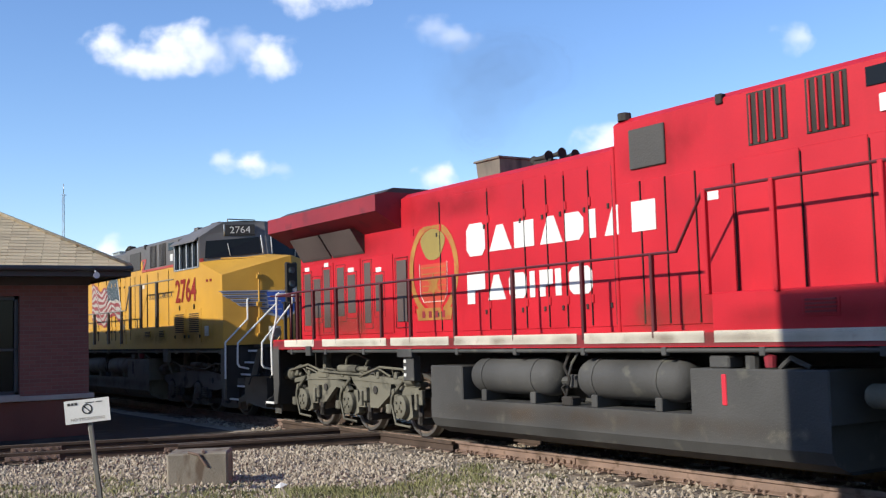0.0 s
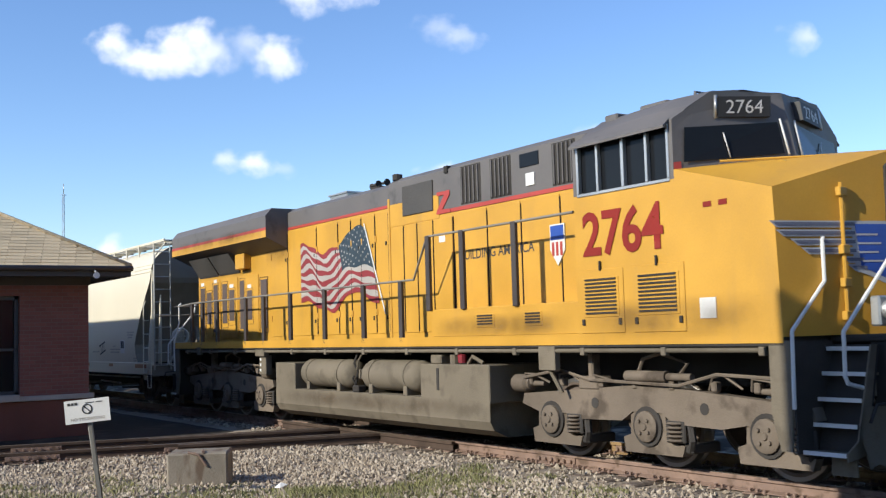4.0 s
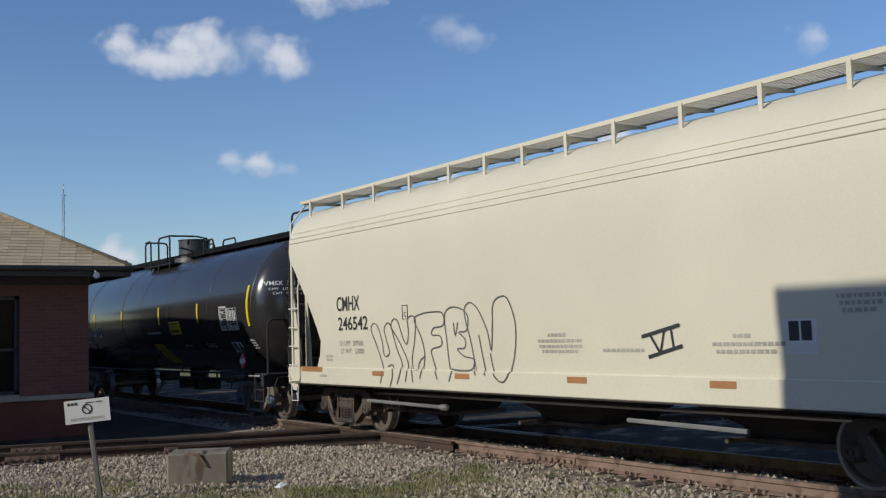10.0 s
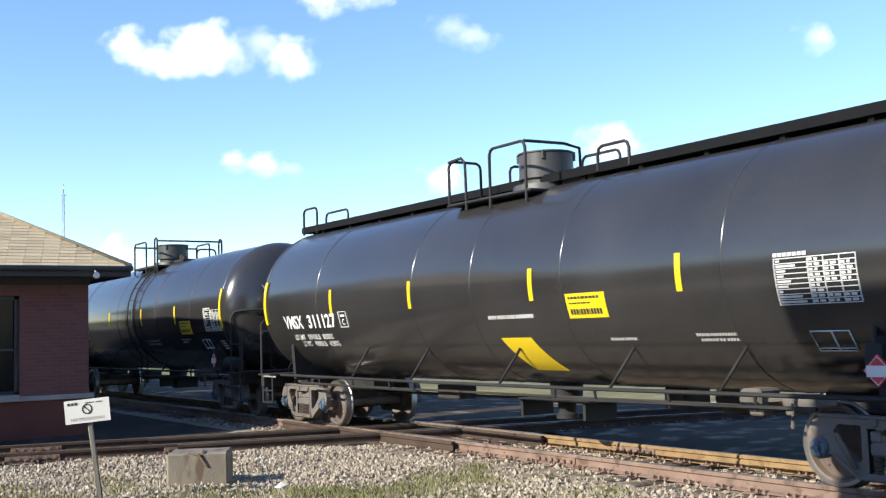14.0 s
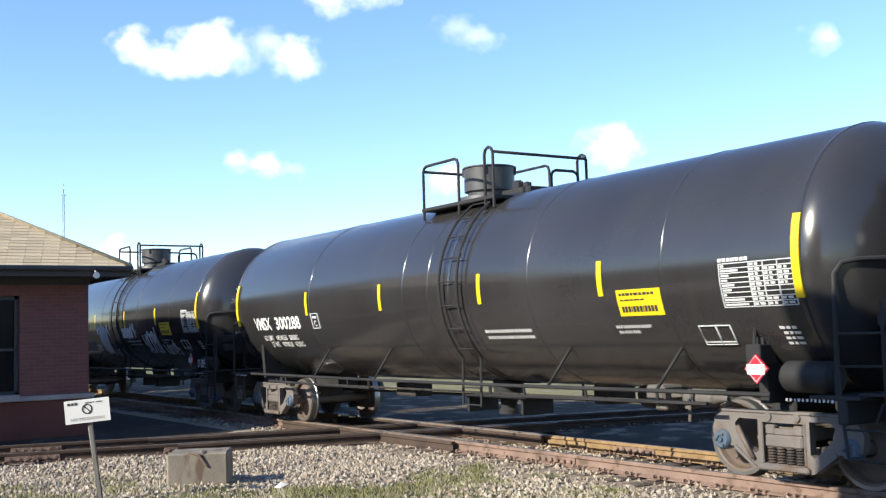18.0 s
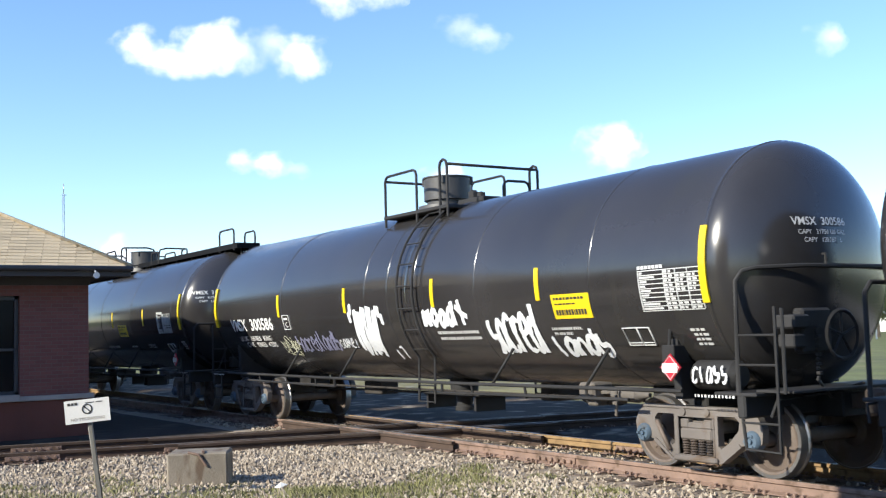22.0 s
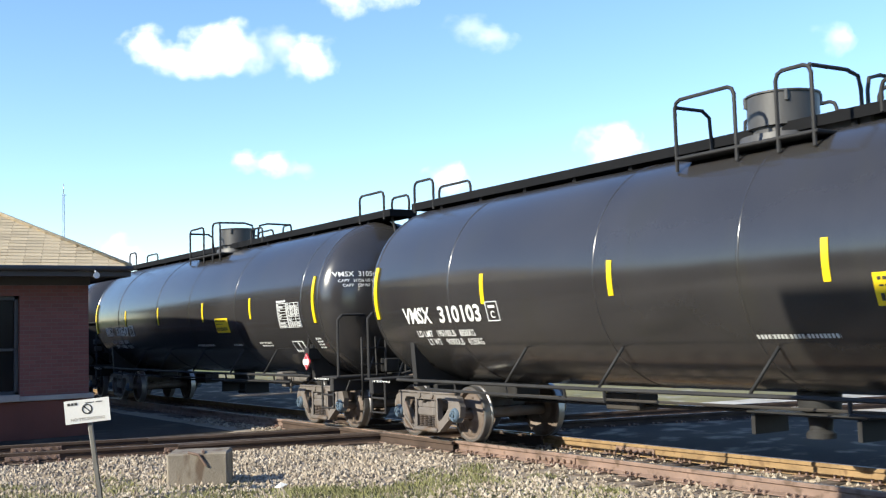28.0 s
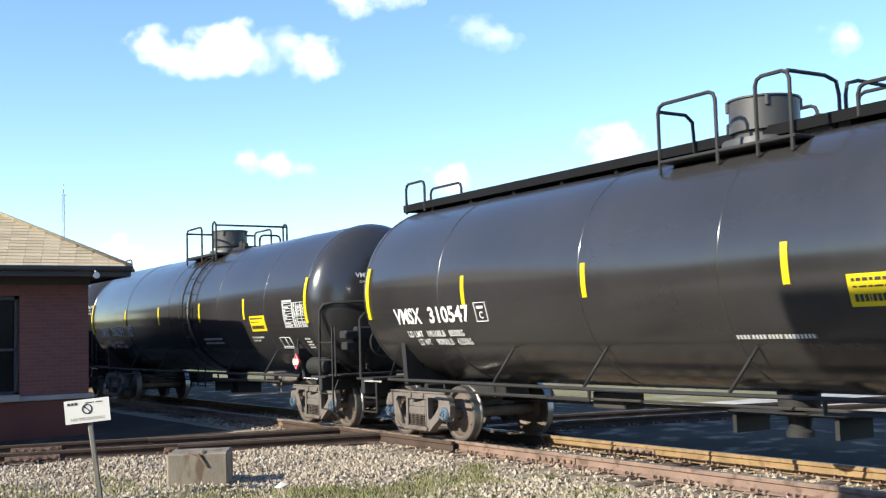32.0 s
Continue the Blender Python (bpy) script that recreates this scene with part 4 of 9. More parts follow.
def freight_truck(parent, x, material, caps=CAP_BLUE, size=1.0):
    """A two-axle truck; returns its side frame part, which carries the rest."""
    t = part("truck", Shape().box(-0.2, 0.2, -1.0, 1.0, 0.46, 0.62, 0.03).box(-0.5, 0.5, -0.4, 0.4, 0.6, 0.72, 0.03), material, parent, "cast steel truck bolster")
    t.location = (x, 0, 0)
    for s in (-1, 1):
        frame_side = side_frame(s * 1.02, s)
        frame_side.v = [(p[0] * size, p[1], p[2] * size) for p in frame_side.v]
        part("side_frame", frame_side, material, t, "cast steel side frame pierced by three openings")
    for k in (-0.889, 0.889):
        wheelset(t, k * size, 0.457 * size)
    for s in (-1, 1):
        for k in (-0.19, -0.065, 0.065, 0.19):
            coil = [(0.205 + 0.015 * j, 0.036 if j % 2 else 0.055) for j in range(14)]
            part("coil_spring", Shape().lathe(coil, "z", (k, s * 1.03, 0), 10, 9), TRUCK_RUST, t, "rusty coil spring")
        part("bolster_end", Shape().box(-0.25, 0.25, s * 0.95, s * 1.08, 0.395, 0.53, 0.02).box(-0.19, 0.19, s * 1.0, s * 1.06, 0.53, 0.6, 0.01).box(-0.25, -0.12, s * 0.98, s * 1.07, 0.53, 0.64, 0.015).box(0.12, 0.25, s * 0.98, s * 1.07, 0.53, 0.64, 0.015), material, t)
        part("brake_rod", Shape().pipe([(-0.62, s * 1.09, 0.6), (-0.4, s * 1.1, 0.26)], 0.028, 6), WHEEL, t, "pale brake lever end")
    for s in (-1, 1):
        for k in (-0.889, 0.889):
            c = Shape().lathe([(s * 0.98, 0.118), (s * 1.08, 0.118), (s * 1.1, 0.107), (s * 1.12, 0.09), (s * 1.12, 0.05), (s * 1.105, 0.045), (s * 1.105, 0.03), (s * 1.13, 0.025), (s * 1.13, 0)], "y", (k * size, 0, 0.457 * size), 18, 0.5)
            for j in range(3):
                a = 2.1 * j + 0.5
                c.lathe([(s * 1.115, 0.018), (s * 1.138, 0.016), (s * 1.138, 0)], "y", (k * size + math.sin(a) * 0.068, 0, 0.457 * size + math.cos(a) * 0.068), 6)
            part("bearing_cap", c, caps, t)
    br = Shape()
    for k in (-1, 1):
        br.box(k * 0.36 - 0.04, k * 0.36 + 0.04, -0.9, 0.9, 0.3, 0.42, 0.02)
        br.pipe([(k * 0.36, -0.5, 0.36), (k * 0.5, -0.2, 0.55)], 0.025, 6)
        for s in (-1, 1):
            br.box(k * 0.40, k * 0.45, s * 0.64, s * 0.78, 0.26, 0.52, 0.015)
    br.pipe([(-0.36, 0.1, 0.34), (0.36, 0.1, 0.34)], 0.025, 6)
    part("brake_beam", br, UNDER_DARK, t, "dark brake beams and shoes")
    return t


def coupler(parent, x, s, z=0.86):
    """Shank, knuckle head and uncoupling lever at one end; s: +1 front, -1 rear."""
    sh = Shape()
    sh.box(x - s * 0.75, x - s * 0.12, -0.09, 0.09, z - 0.09, z + 0.09, 0.02)
    sh.box(x - s * 0.16, x + s * 0.1, -0.16, 0.1, z - 0.16, z + 0.14, 0.04)
    sh.box(x - s * 0.02, x + s * 0.14, 0.02, 0.17, z - 0.14, z + 0.13, 0.04)
    part("coupler", sh, TRUCK_RUST, parent, "rusty knuckle coupler")
    lv = Shape().pipe([(x - s * 0.5, -1.25, z - 0.12), (x - s * 0.45, -1.2, z + 0.06), (x - s * 0.42, -0.3, z + 0.1), (x - s * 0.2, -0.05, z + 0.2)], 0.016, 6)
    part("uncoupling_lever", lv, BLACK_METAL, parent)
    hose = Shape().pipe([(x - s * 0.5, 0.35, z - 0.1), (x - s * 0.25, 0.36, z - 0.18), (x - s * 0.05, 0.33, z - 0.42), (x + s * 0.06, 0.28, z - 0.52)], 0.028, 7)
    part("air_hose", hose, BLACK_METAL, parent, "black rubber air hose")


MANWAY_GREY = surface("dusty_black_manway_paint", (0.052, 0.05, 0.049), 0.5, var=0.2, second=(0.04, 0.038, 0.036), amount=0.45, streak=1, bump=0.05)
DUSTY_GREY = surface("dusty_grey_brake_gear", (0.12, 0.105, 0.09), 0.8, var=0.25, second=(0.1, 0.085, 0.07), amount=0.42, bump=0.15)
WALK_BLACK = surface("black_walkway_steel", (0.009, 0.009, 0.01), 0.8, spec=0.1, var=0.2, bump=0.05)
TR, TZ, THALF = 1.5, 2.42, 7.42      # tank radius, height of its axis, half its straight length
HEAD = 0.72


def on_tank(lift=0.012):
    """Right and up on the near flank, wrapped round the shell."""
    def put(x0, z0):
        a0 = math.asin(max(-1, min(1, (z0 - TZ) / TR)))
        return lambda u, v: (x0 + u, -(TR + lift) * math.cos(a0 + v / TR), TZ + (TR + lift) * math.sin(a0 + v / TR))
    return put


def on_head(z0, y0, s=1, lift=0.012):
    def put(u, v):
        y, z = (y0 + u) * s, z0 + v - TZ
        q = max(0.0, 1 - (y * y + z * z) / (TR * TR))
        return (s * (THALF + HEAD * math.sqrt(q) + lift), y, z + TZ)
    return put


def tank_patch(x0, x1, z0, z1, lift=0.008, slant=0.0, n=10):
    """A sheet wrapped on the near flank between two heights."""
    a0, a1 = math.asin((z0 - TZ) / TR), math.asin((z1 - TZ) / TR)
    vs, fs = [], []
    for layer in (lift, 0.001):
        for i in range(n + 1):
            a = a0 + (a1 - a0) * i / n
            dx = slant * i / n
            for x in (x0, x1):
                vs.append((x + dx, -(TR + layer) * math.cos(a), TZ + (TR + layer) * math.sin(a)))
    m = 2 * (n + 1)
    for i in range(n):
        k = i * 2
        fs.append((k, k + 1, k + 3, k + 2))
        fs.append((k, k + 2, m + k + 2, m + k))
        fs.append((k + 1, m + k + 1, m + k + 3, k + 3))
    fs.extend([(0, m, m + 1, 1), (2 * n, 2 * n + 1, m + 2 * n + 1, m + 2 * n)])
    return Shape().add(vs, fs)


def bars_on(put, x0, z0, widths, h, gap=0.05):
    """Rows of small printing too small to read: plain bars."""
    sh = Shape()
    x = x0
    for w in widths:
        p = put(x + w / 2, z0)
        pts = [p(-w / 2, -h / 2), p(w / 2, -h / 2), p(w / 2, h / 2), p(-w / 2, h / 2)]
        sh.add(pts, [(0, 1, 2, 3)])
        x += w + gap
    return sh


LADDER_MARKS = [-4.02, -1.2, 1.72, 4.37]
WALKWAY_MARKS = [-4.48, -1.72, 1.47, 4.25]


def end_place(walkway):
    return on_head(2.87, -0.92 if walkway else -0.35, lift=0.03)


def flank(lift):
    """The point of the near flank at a given x and height."""
    return lambda x, z: (x, -(TR + lift) * math.cos(math.asin((z - TZ) / TR)), TZ + (TR + lift) * (z - TZ) / TR)


def number_mesh(number):
    return fitted_lettering(number.split()[1], -5.51, -4.38, 1.895, 2.15, flank(0.014), 0.03)


def tank_car(number, walkway, late=False):
    """A black tank car. walkway: full-length running board on top (else a ladder up the flank)."""
    style = "black tank car with a full-length top walkway and yellow tape" if walkway else "black tank car with a flank ladder, top platform and yellow tape"
    car = thing("tank_car", style, "tank car", "tank cars of the train")
    # shell
    prof = [(-THALF - HEAD, 0.0)] + [(-THALF - HEAD * math.cos(k * math.pi / 24), TR * math.sin(k * math.pi / 24)) for k in range(1, 12)]
    prof += [(-THALF, TR), (THALF, TR)] + [(-p[0], p[1]) for p in prof[:0:-1]] + [(THALF + HEAD, 0.0)]
    part("shell", Shape().lathe(prof, "x", (0, 0, TZ), 72, 0.9), BLACK, car)
    seams = ([-5.17, -1.83, 0.55, 3.39, 6.73] if late else [-5.07, -1.66, 0.0, 2.1, 4.9]) if walkway else [-3.9, -0.46, 0.31, 2.87, 5.45]
    for x in seams:
        part("weld_seam", Shape().lathe([(-0.022, TR + 0.0005), (-0.012, TR + 0.007), (0.012, TR + 0.007), (0.022, TR + 0.0005)], "x", (x, 0, TZ), 60, 3), BLACK, car)
    for x in (-THALF, THALF):
        part("head_seam", Shape().lathe([(-0.05, TR - 0.005), (-0.015, TR + 0.009), (0.015, TR + 0.009), (0.05, TR - 0.02)], "x", (x, 0, TZ), 60, 3), BLACK, car)
    # tape and placards
    for x in (-7.36, 7.27 if walkway else 7.4):
        part("end_stripe", tank_patch(x - 0.05, x + 0.05, 2.0, 2.86, 0.022), MARK_YELLOW, car, "yellow reflective tape")
    for x in WALKWAY_MARKS if walkway else LADDER_MARKS:
        part("short_stripe", tank_patch(x - 0.045, x + 0.045, 2.14, 2.58), MARK_YELLOW, car, "yellow reflective tape")
    put = on_tank()
    part("reporting_mark", fitted_lettering(number.split()[0], -6.55, -5.74, 1.895, 2.15, flank(0.014), 0.03), WHITE, car, "white reporting mark")
    part("car_number", number_mesh(number), WHITE, car, "white car number")
    for words, x0, x1, z in (("LD LMT", -6.3, -5.86, 1.735), ("195100LB", -5.72, -5.22, 1.735), ("88500KG", -5.1, -4.7, 1.735), ("LT WT", -6.08, -5.72, 1.605), ("90900LB", -5.56, -5.1, 1.605), ("41250KG", -4.98, -4.58, 1.605)):
        part("weight_mark", fitted_lettering(words, x0, x1, z - 0.05, z + 0.05, flank(0.012), 0.02), WHITE, car, "small white weight lettering")
    cx = -4.08 if walkway else -3.72
    box = Shape().pipe([put(cx, 2.03)(u, v) for u, v in ((-0.14, -0.14), (0.14, -0.14), (0.14, 0.14), (-0.14, 0.14))], 0.01, 4, close=True)
    box.add(bars_on(put, cx - 0.08, 2.1, [0.16], 0.04).v, [(0, 1, 2, 3)])
    part("class_box", box, WHITE, car)
    part("class_letter", lettering("C", 0.15, put(cx, 1.98)), WHITE, car)
    # emergency panel
    ex = 2.57 if walkway else 5.03
    ez0, ez1 = (1.88, 2.2)
    panel = part("emergency_panel", tank_patch(ex - 0.38, ex + 0.38, ez0, ez1, 0.006), MARK_YELLOW, car, "yellow emergency contact panel")
    rows = bars_on(on_tank(0.012), ex - 0.33, 2.145, [0.04, 0.05, 0.06, 0.04, 0.07, 0.05, 0.06, 0.04, 0.05], 0.032, 0.018)
    for z, ws, h in ((2.075, [0.05, 0.09, 0.05, 0.1, 0.06], 0.018), (1.965, [0.04] * 3 + [0.015] + [0.04] * 3 + [0.015] + [0.04] * 4, 0.075)):
        r2 = bars_on(on_tank(0.012), ex - 0.32, z, ws, h, 0.016)
        rows.add(r2.v, r2.f)
    tagged(part("printed_bars", rows, INK, panel), kind="stuff")
    word = lambda n, w=0.034: [w] * n + [0.004]
    if walkway:
        lines = [(0.58 if late else 0.38, 1.605 if late else 1.94, word(4) + word(4) + word(4) + word(8), 0.055), (2.82, 1.605, word(6, 0.025) + word(5, 0.025), 0.04),
                 (4.3, 1.64, word(5, 0.025) + word(9, 0.025), 0.04), (4.34, 1.58, word(6, 0.028) + word(2, 0.028) + word(4, 0.028), 0.04)]
    else:
        lines = [(1.66, 1.745, word(2) + word(7) + word(4) + word(8), 0.05), (1.67, 1.655, word(4) + word(4) + word(4) + word(9), 0.05),
                 (4.5, 1.755, word(3, 0.025) + word(7, 0.025) + word(4, 0.025), 0.042), (4.52, 1.69, word(2, 0.025) + word(3, 0.025) + word(3, 0.025), 0.042)]
    for x, z, ws, h in lines:
        tagged(part("printed_line", bars_on(put, x, z, ws, h, 0.016), PRINT, car), kind="stuff")
    # white test table
    tx = 6.13 if walkway else 6.85
    tab = Shape()
    rnd = random.Random(13)
    for r in range(10):                                  # ruled lines, with small entries between them
        z = 2.405 - r * 0.0525
        tab_row = bars_on(put, tx - 0.5, z, [1.0], 0.011)
        tab.add(tab_row.v, tab_row.f)
        if r == 9:
            break
        ws = [rnd.uniform(0.05, 0.34)] if r not in (0, 6) else [0.05]
        tab_row = bars_on(put, tx - 0.47, z - 0.026, ws, 0.024)
        tab.add(tab_row.v, tab_row.f)
        for c in range(3):
            if r in (0, 5, 6) and c > 0:
                continue
            tab_row = bars_on(put, tx - 0.06 + c * 0.19, z - 0.026, [0.05, rnd.uniform(0.03, 0.08)], 0.028, 0.02)
            tab.add(tab_row.v, tab_row.f)
    for u in (-0.5, -0.08, 0.11, 0.3, 0.49):
        g = tank_patch(tx + u, tx + u + 0.011, 1.935, 2.41, 0.011)
        tab.add(g.v, g.f)
    head = bars_on(put, tx - 0.5, 2.445, [0.05] * 7, 0.04, 0.012)
    tab.add(head.v, head.f)
    tagged(part("test_table", tab, PRINT, car, "white ruled table of test dates"), kind="stuff")
    mark = put(6.12, 1.55) if walkway else put(6.1, 1.63)
    fr = Shape().pipe([mark(u, v) for u, v in ((-0.23, 0.125), (0.23, 0.125), (0.23, -0.125), (-0.23, -0.125))], 0.011, 4, close=True).pipe([mark(0.02, 0.125), mark(0.02, -0.125)], 0.01, 4).pipe([mark(-0.23, -0.09), mark(0.23, -0.09)], 0.008, 4)
    part("white_frame_mark", fr, PRINT, car)
    lines = bars_on(put, 7.0, 1.7, [0.07, 0.05, 0.06], 0.035, 0.02)
    for z in (1.645, 1.59, 1.535):
        q = bars_on(put, 7.03, z, [0.06, 0.04, 0.08], 0.035, 0.02)
        lines.add(q.v, q.f)
    tagged(part("printed_line", lines, PRINT, car), kind="stuff")
    part("end_number", lettering(number.replace(" ", "  "), 0.13, end_place(walkway), bold=0.012), WHITE, car, "white number on the tank head")
    for z, words in ((2.75, "CAPY   31756 US GAL"), (2.66, "CAPY   120187   L")):
        part("capacity_line", lettering(words, 0.075, on_head(z, -0.9 if walkway else -0.33, lift=0.03), bold=0.008), WHITE, car, "small white capacity lettering")
    # placard in its holder
    holder = part("placard_holder", Shape().box(6.55, 6.75, -1.36, -1.1, 1.3, 1.52, 0.01).pipe([(6.65, -1.33, 1.5), (6.65, -1.3, 1.72)], 0.02, 6), BLACK_METAL, car)
    dia = [(6.72, 1.1), (6.88, 1.26), (6.72, 1.42), (6.56, 1.26)]
    pl = part("placard", Shape().slab(dia, -1.4, -1.375), MARK_RED, holder, "red diamond hazard placard")
    part("placard_mark", Shape().slab([(6.6, 1.2), (6.84, 1.2), (6.84, 1.31), (6.6, 1.31)], -1.408, -1.402), WHITE, holder)
    part("placard_edge", Shape().pipe([(6.72, -1.403, 1.12), (6.86, -1.403, 1.26), (6.72, -1.403, 1.4), (6.58, -1.403, 1.26)], 0.006, 4, close=True), WHITE, holder)
    # top fittings
    top = TZ + TR
    mx = 0.05 if walkway else 0.0
    man = Shape().lathe([(top - 0.12, 0.56), (top + 0.05, 0.52), (top + 0.05, 0.37), (top + 0.14, 0.37), (top + 0.15, 0.425), (top + 0.53, 0.425), (top + 0.54, 0.445), (top + 0.56, 0.445), (top + 0.57, 0.3), (top + 0.59, 0.0)], "z", (mx, 0, 0), 28, 0.5)
    for k in range(4):
        a = 2 * math.pi * k / 4 + 0.8
        man.box(mx + math.cos(a) * 0.43 - 0.025, mx + math.cos(a) * 0.43 + 0.025, math.sin(a) * 0.43 - 0.025, math.sin(a) * 0.43 + 0.025, top + 0.42, top + 0.56, 0.008)
    part("manway", man, MANWAY_GREY, car, "black manway housing with bolted cover")
    vx = mx + 0.95
    part("valve_fitting", Shape().box(vx - 0.35, vx + 0.4, -0.2, 0.2, top - 0.02, top + 0.08, 0.02).lathe([(top, 0.09), (top + 0.2, 0.09), (top + 0.24, 0.05)], "z", (vx - 0.15, 0, 0), 10)
         .lathe([(top, 0.07), (top + 0.16, 0.07), (top + 0.18, 0.02)], "z", (vx + 0.15, -0.05, 0), 10), BLACK_METAL, car)

    def hoop(x0, x1, y, z0, z1, r=0.024):
        b = 0.1
        return Shape().pipe([(x0, y, z0), (x0, y, z1 - b), (x0 + b * 0.3, y, z1 - b * 0.3), (x0 + b, y, z1), (x1 - b, y, z1), (x1 - b * 0.3, y, z1 - b * 0.3), (x1, y, z1 - b), (x1, y, z0)], r, 7)

    def cross_hoop(x, y0, y1, z0, z1, r=0.024):
        b = 0.1
        return Shape().pipe([(x, y0, z0), (x, y0, z1 - b), (x, y0 + b * 0.3, z1 - b * 0.3), (x, y0 + b, z1), (x, y1 - b, z1), (x, y1 - b * 0.3, z1 - b * 0.3), (x, y1, z1 - b), (x, y1, z0)], r, 7)

    if walkway:
        deck = top + 0.11
        board = Shape().box(-8.1, 8.15, -0.28, 0.28, deck, deck + 0.04, 0.01)
        for x in np.arange(-7.2, 7.4, 1.2):
            board.box(x - 0.04, x + 0.04, -0.24, 0.24, top - 0.06, deck + 0.01)
        part("running_board", board, WALK_BLACK, car, "black grated running board")
        lip = Shape().box(-8.1, 8.15, -0.3, -0.28, deck - 0.07, deck + 0.06).box(-8.1, 8.15, 0.28, 0.3, deck - 0.07, deck + 0.06).box(8.13, 8.15, -0.28, 0.28, deck - 0.07, deck + 0.06).box(-8.1, -8.08, -0.28, 0.28, deck - 0.07, deck + 0.06)
        part("board_edge", lip, WALK_BLACK, car)
        part("platform", Shape().box(-0.85 if late else -1.35, 1.25 if late else 0.85, -0.95, 0.95, top - 0.16, top - 0.12, 0.01), BLACK_METAL, car, "grated platform round the manway")
        for x0, x1, y, h in ((-8.02, -7.39, -0.28, 0.55), (-8.06, -7.04, 0.28, 0.5), (6.95, 7.9, -0.28, 0.54), (7.25, 7.9, 0.28, 0.5)):
            part("end_hoop", hoop(x0, x1, y, top, top + h), BLACK_METAL, car)
        for s in (-1, 1) if late else ():
            part("rail_hoop", hoop(-0.83, 0.12, s * 0.93, top - 0.3, top + 0.58), BLACK_METAL, car)
            part("rail_hoop", Shape().pipe([(-0.83, s * 0.93, top + 0.5), (-0.83, s * 0.45, top + 0.5), (-0.83, s * 0.33, top + 0.42), (-0.83, s * 0.3, top)], 0.024, 7), BLACK_METAL, car)
            part("rail_hoop", hoop(0.72, 1.2, s * 0.93, top - 0.3, top + 0.6), BLACK_METAL, car)
            part("rail_hoop", Shape().pipe([(1.18, s * 0.93, top + 0.59), (1.18, s * 0.3, top + 0.6), (1.18, s * 0.1, top + 0.55), (1.18, s * 0.06, top + 0.4), (1.18, s * 0.06, top)], 0.024, 7), BLACK_METAL, car)
        for s in () if late else (-1, 1):
            part("rail_hoop", cross_hoop(-1.3, min(s * 0.3, s * 0.93), max(s * 0.3, s * 0.93), top - 0.12, top + 0.58), BLACK_METAL, car)
            part("rail_hoop", Shape().pipe([(-1.3, s * 0.93, top + 0.56), (-0.95, s * 0.93, top + 0.58), (-0.84, s * 0.93, top + 0.5), (-0.82, s * 0.93, top - 0.26)], 0.024, 7), BLACK_METAL, car)
            part("rail_hoop", hoop(-0.17, 0.73, s * 0.93, top - 0.3, top + 0.6), BLACK_METAL, car)
        part("rail_hoop", hoop(1.6, 2.25, -0.3, top + 0.05, top + 0.4), BLACK_METAL, car)
        if not late:
            part("rail_bar", Shape().pipe([(0.7, -0.93, top + 0.6), (0.74, -0.2, top + 0.6), (0.74, 0.1, top + 0.55), (0.74, 0.12, top)], 0.024, 7), BLACK_METAL, car)
    else:
        part("platform", Shape().box(-0.65, 1.42, -0.95, 0.95, top - 0.16, top - 0.1, 0.01), BLACK_METAL, car, "grated platform round the manway")
        for y in (-0.93, 0.93):
            part("rail_hoop", hoop(-0.6, 0.45, y, top - 0.3, top + 0.6), BLACK_METAL, car)
            part("rail_hoop", hoop(1.18, 1.4, y, top - 0.3, top + 0.64), BLACK_METAL, car)
        part("rail_bar", Shape().pipe([(-0.6, -0.93, top + 0.52), (-0.6, 0.93, top + 0.52)], 0.024, 7), BLACK_METAL, car)
        part("rail_bar", Shape().pipe([(1.4, -0.93, top + 0.56), (1.4, 0.93, top + 0.56)], 0.024, 7), BLACK_METAL, car)
        part("rail_hoop", cross_hoop(1.4, 0.2, 0.75, top - 0.02, top + 0.34), BLACK_METAL, car)
        for sgn in (-1, 1):                              # flank ladder
            lad = Shape()
            for x in (0.8, 1.28):
                lad.pipe([(x, sgn * -(TR + 0.09) * math.cos(a), TZ + (TR + 0.09) * math.sin(a)) for a in [radians(k) for k in range(-42, 62, 8)]], 0.02, 6)
                lad.pipe([(x, sgn * -(TR + 0.09) * math.cos(radians(-42)), TZ + (TR + 0.09) * math.sin(radians(-42))), (x, sgn * -1.2, 0.62)], 0.02, 6)
            ladder = part("ladder", lad, BLACK_METAL, car, "black ladder bent round the shell")
            rungs = [(sgn * -(TR + 0.09) * math.cos(radians(k)), TZ + (TR + 0.09) * math.sin(radians(k))) for k in range(-36, 60, 13)] + [(sgn * -1.2, 0.9), (sgn * -1.2, 0.64)]
            for y, z in rungs:
                part("rung", Shape().pipe([(0.8, y, z), (1.28, y, z)], 0.011, 6), BLACK_METAL, ladder)
            part("ladder_seat", Shape().lathe([(-0.14, TR + 0.002), (-0.12, TR + 0.014), (0.12, TR + 0.014), (0.14, TR + 0.002)], "x", (1.04, 0, TZ), 60, 3), BLACK, car)
    # underframe: stub sills, saddles, side pipes
    for s in (-1, 1):
        part("stub_sill", Shape().box(s * 5.2, s * 8.2, -0.24, 0.24, 0.68, 1.02, 0.02), BLACK_METAL, car)
        part("bolster", Shape().box(s * 6.65 - 0.16, s * 6.65 + 0.16, -0.9, 0.9, 0.76, 0.9, 0.02).prism([(-1.2, 0.88), (1.2, 0.88), (1.25, 1.6), (0.9, 1.2), (0.4, 1.02), (-0.4, 1.02), (-0.9, 1.2), (-1.25, 1.6)], s * 6.65 - 0.06, s * 6.65 + 0.06), BLACK_METAL, car)
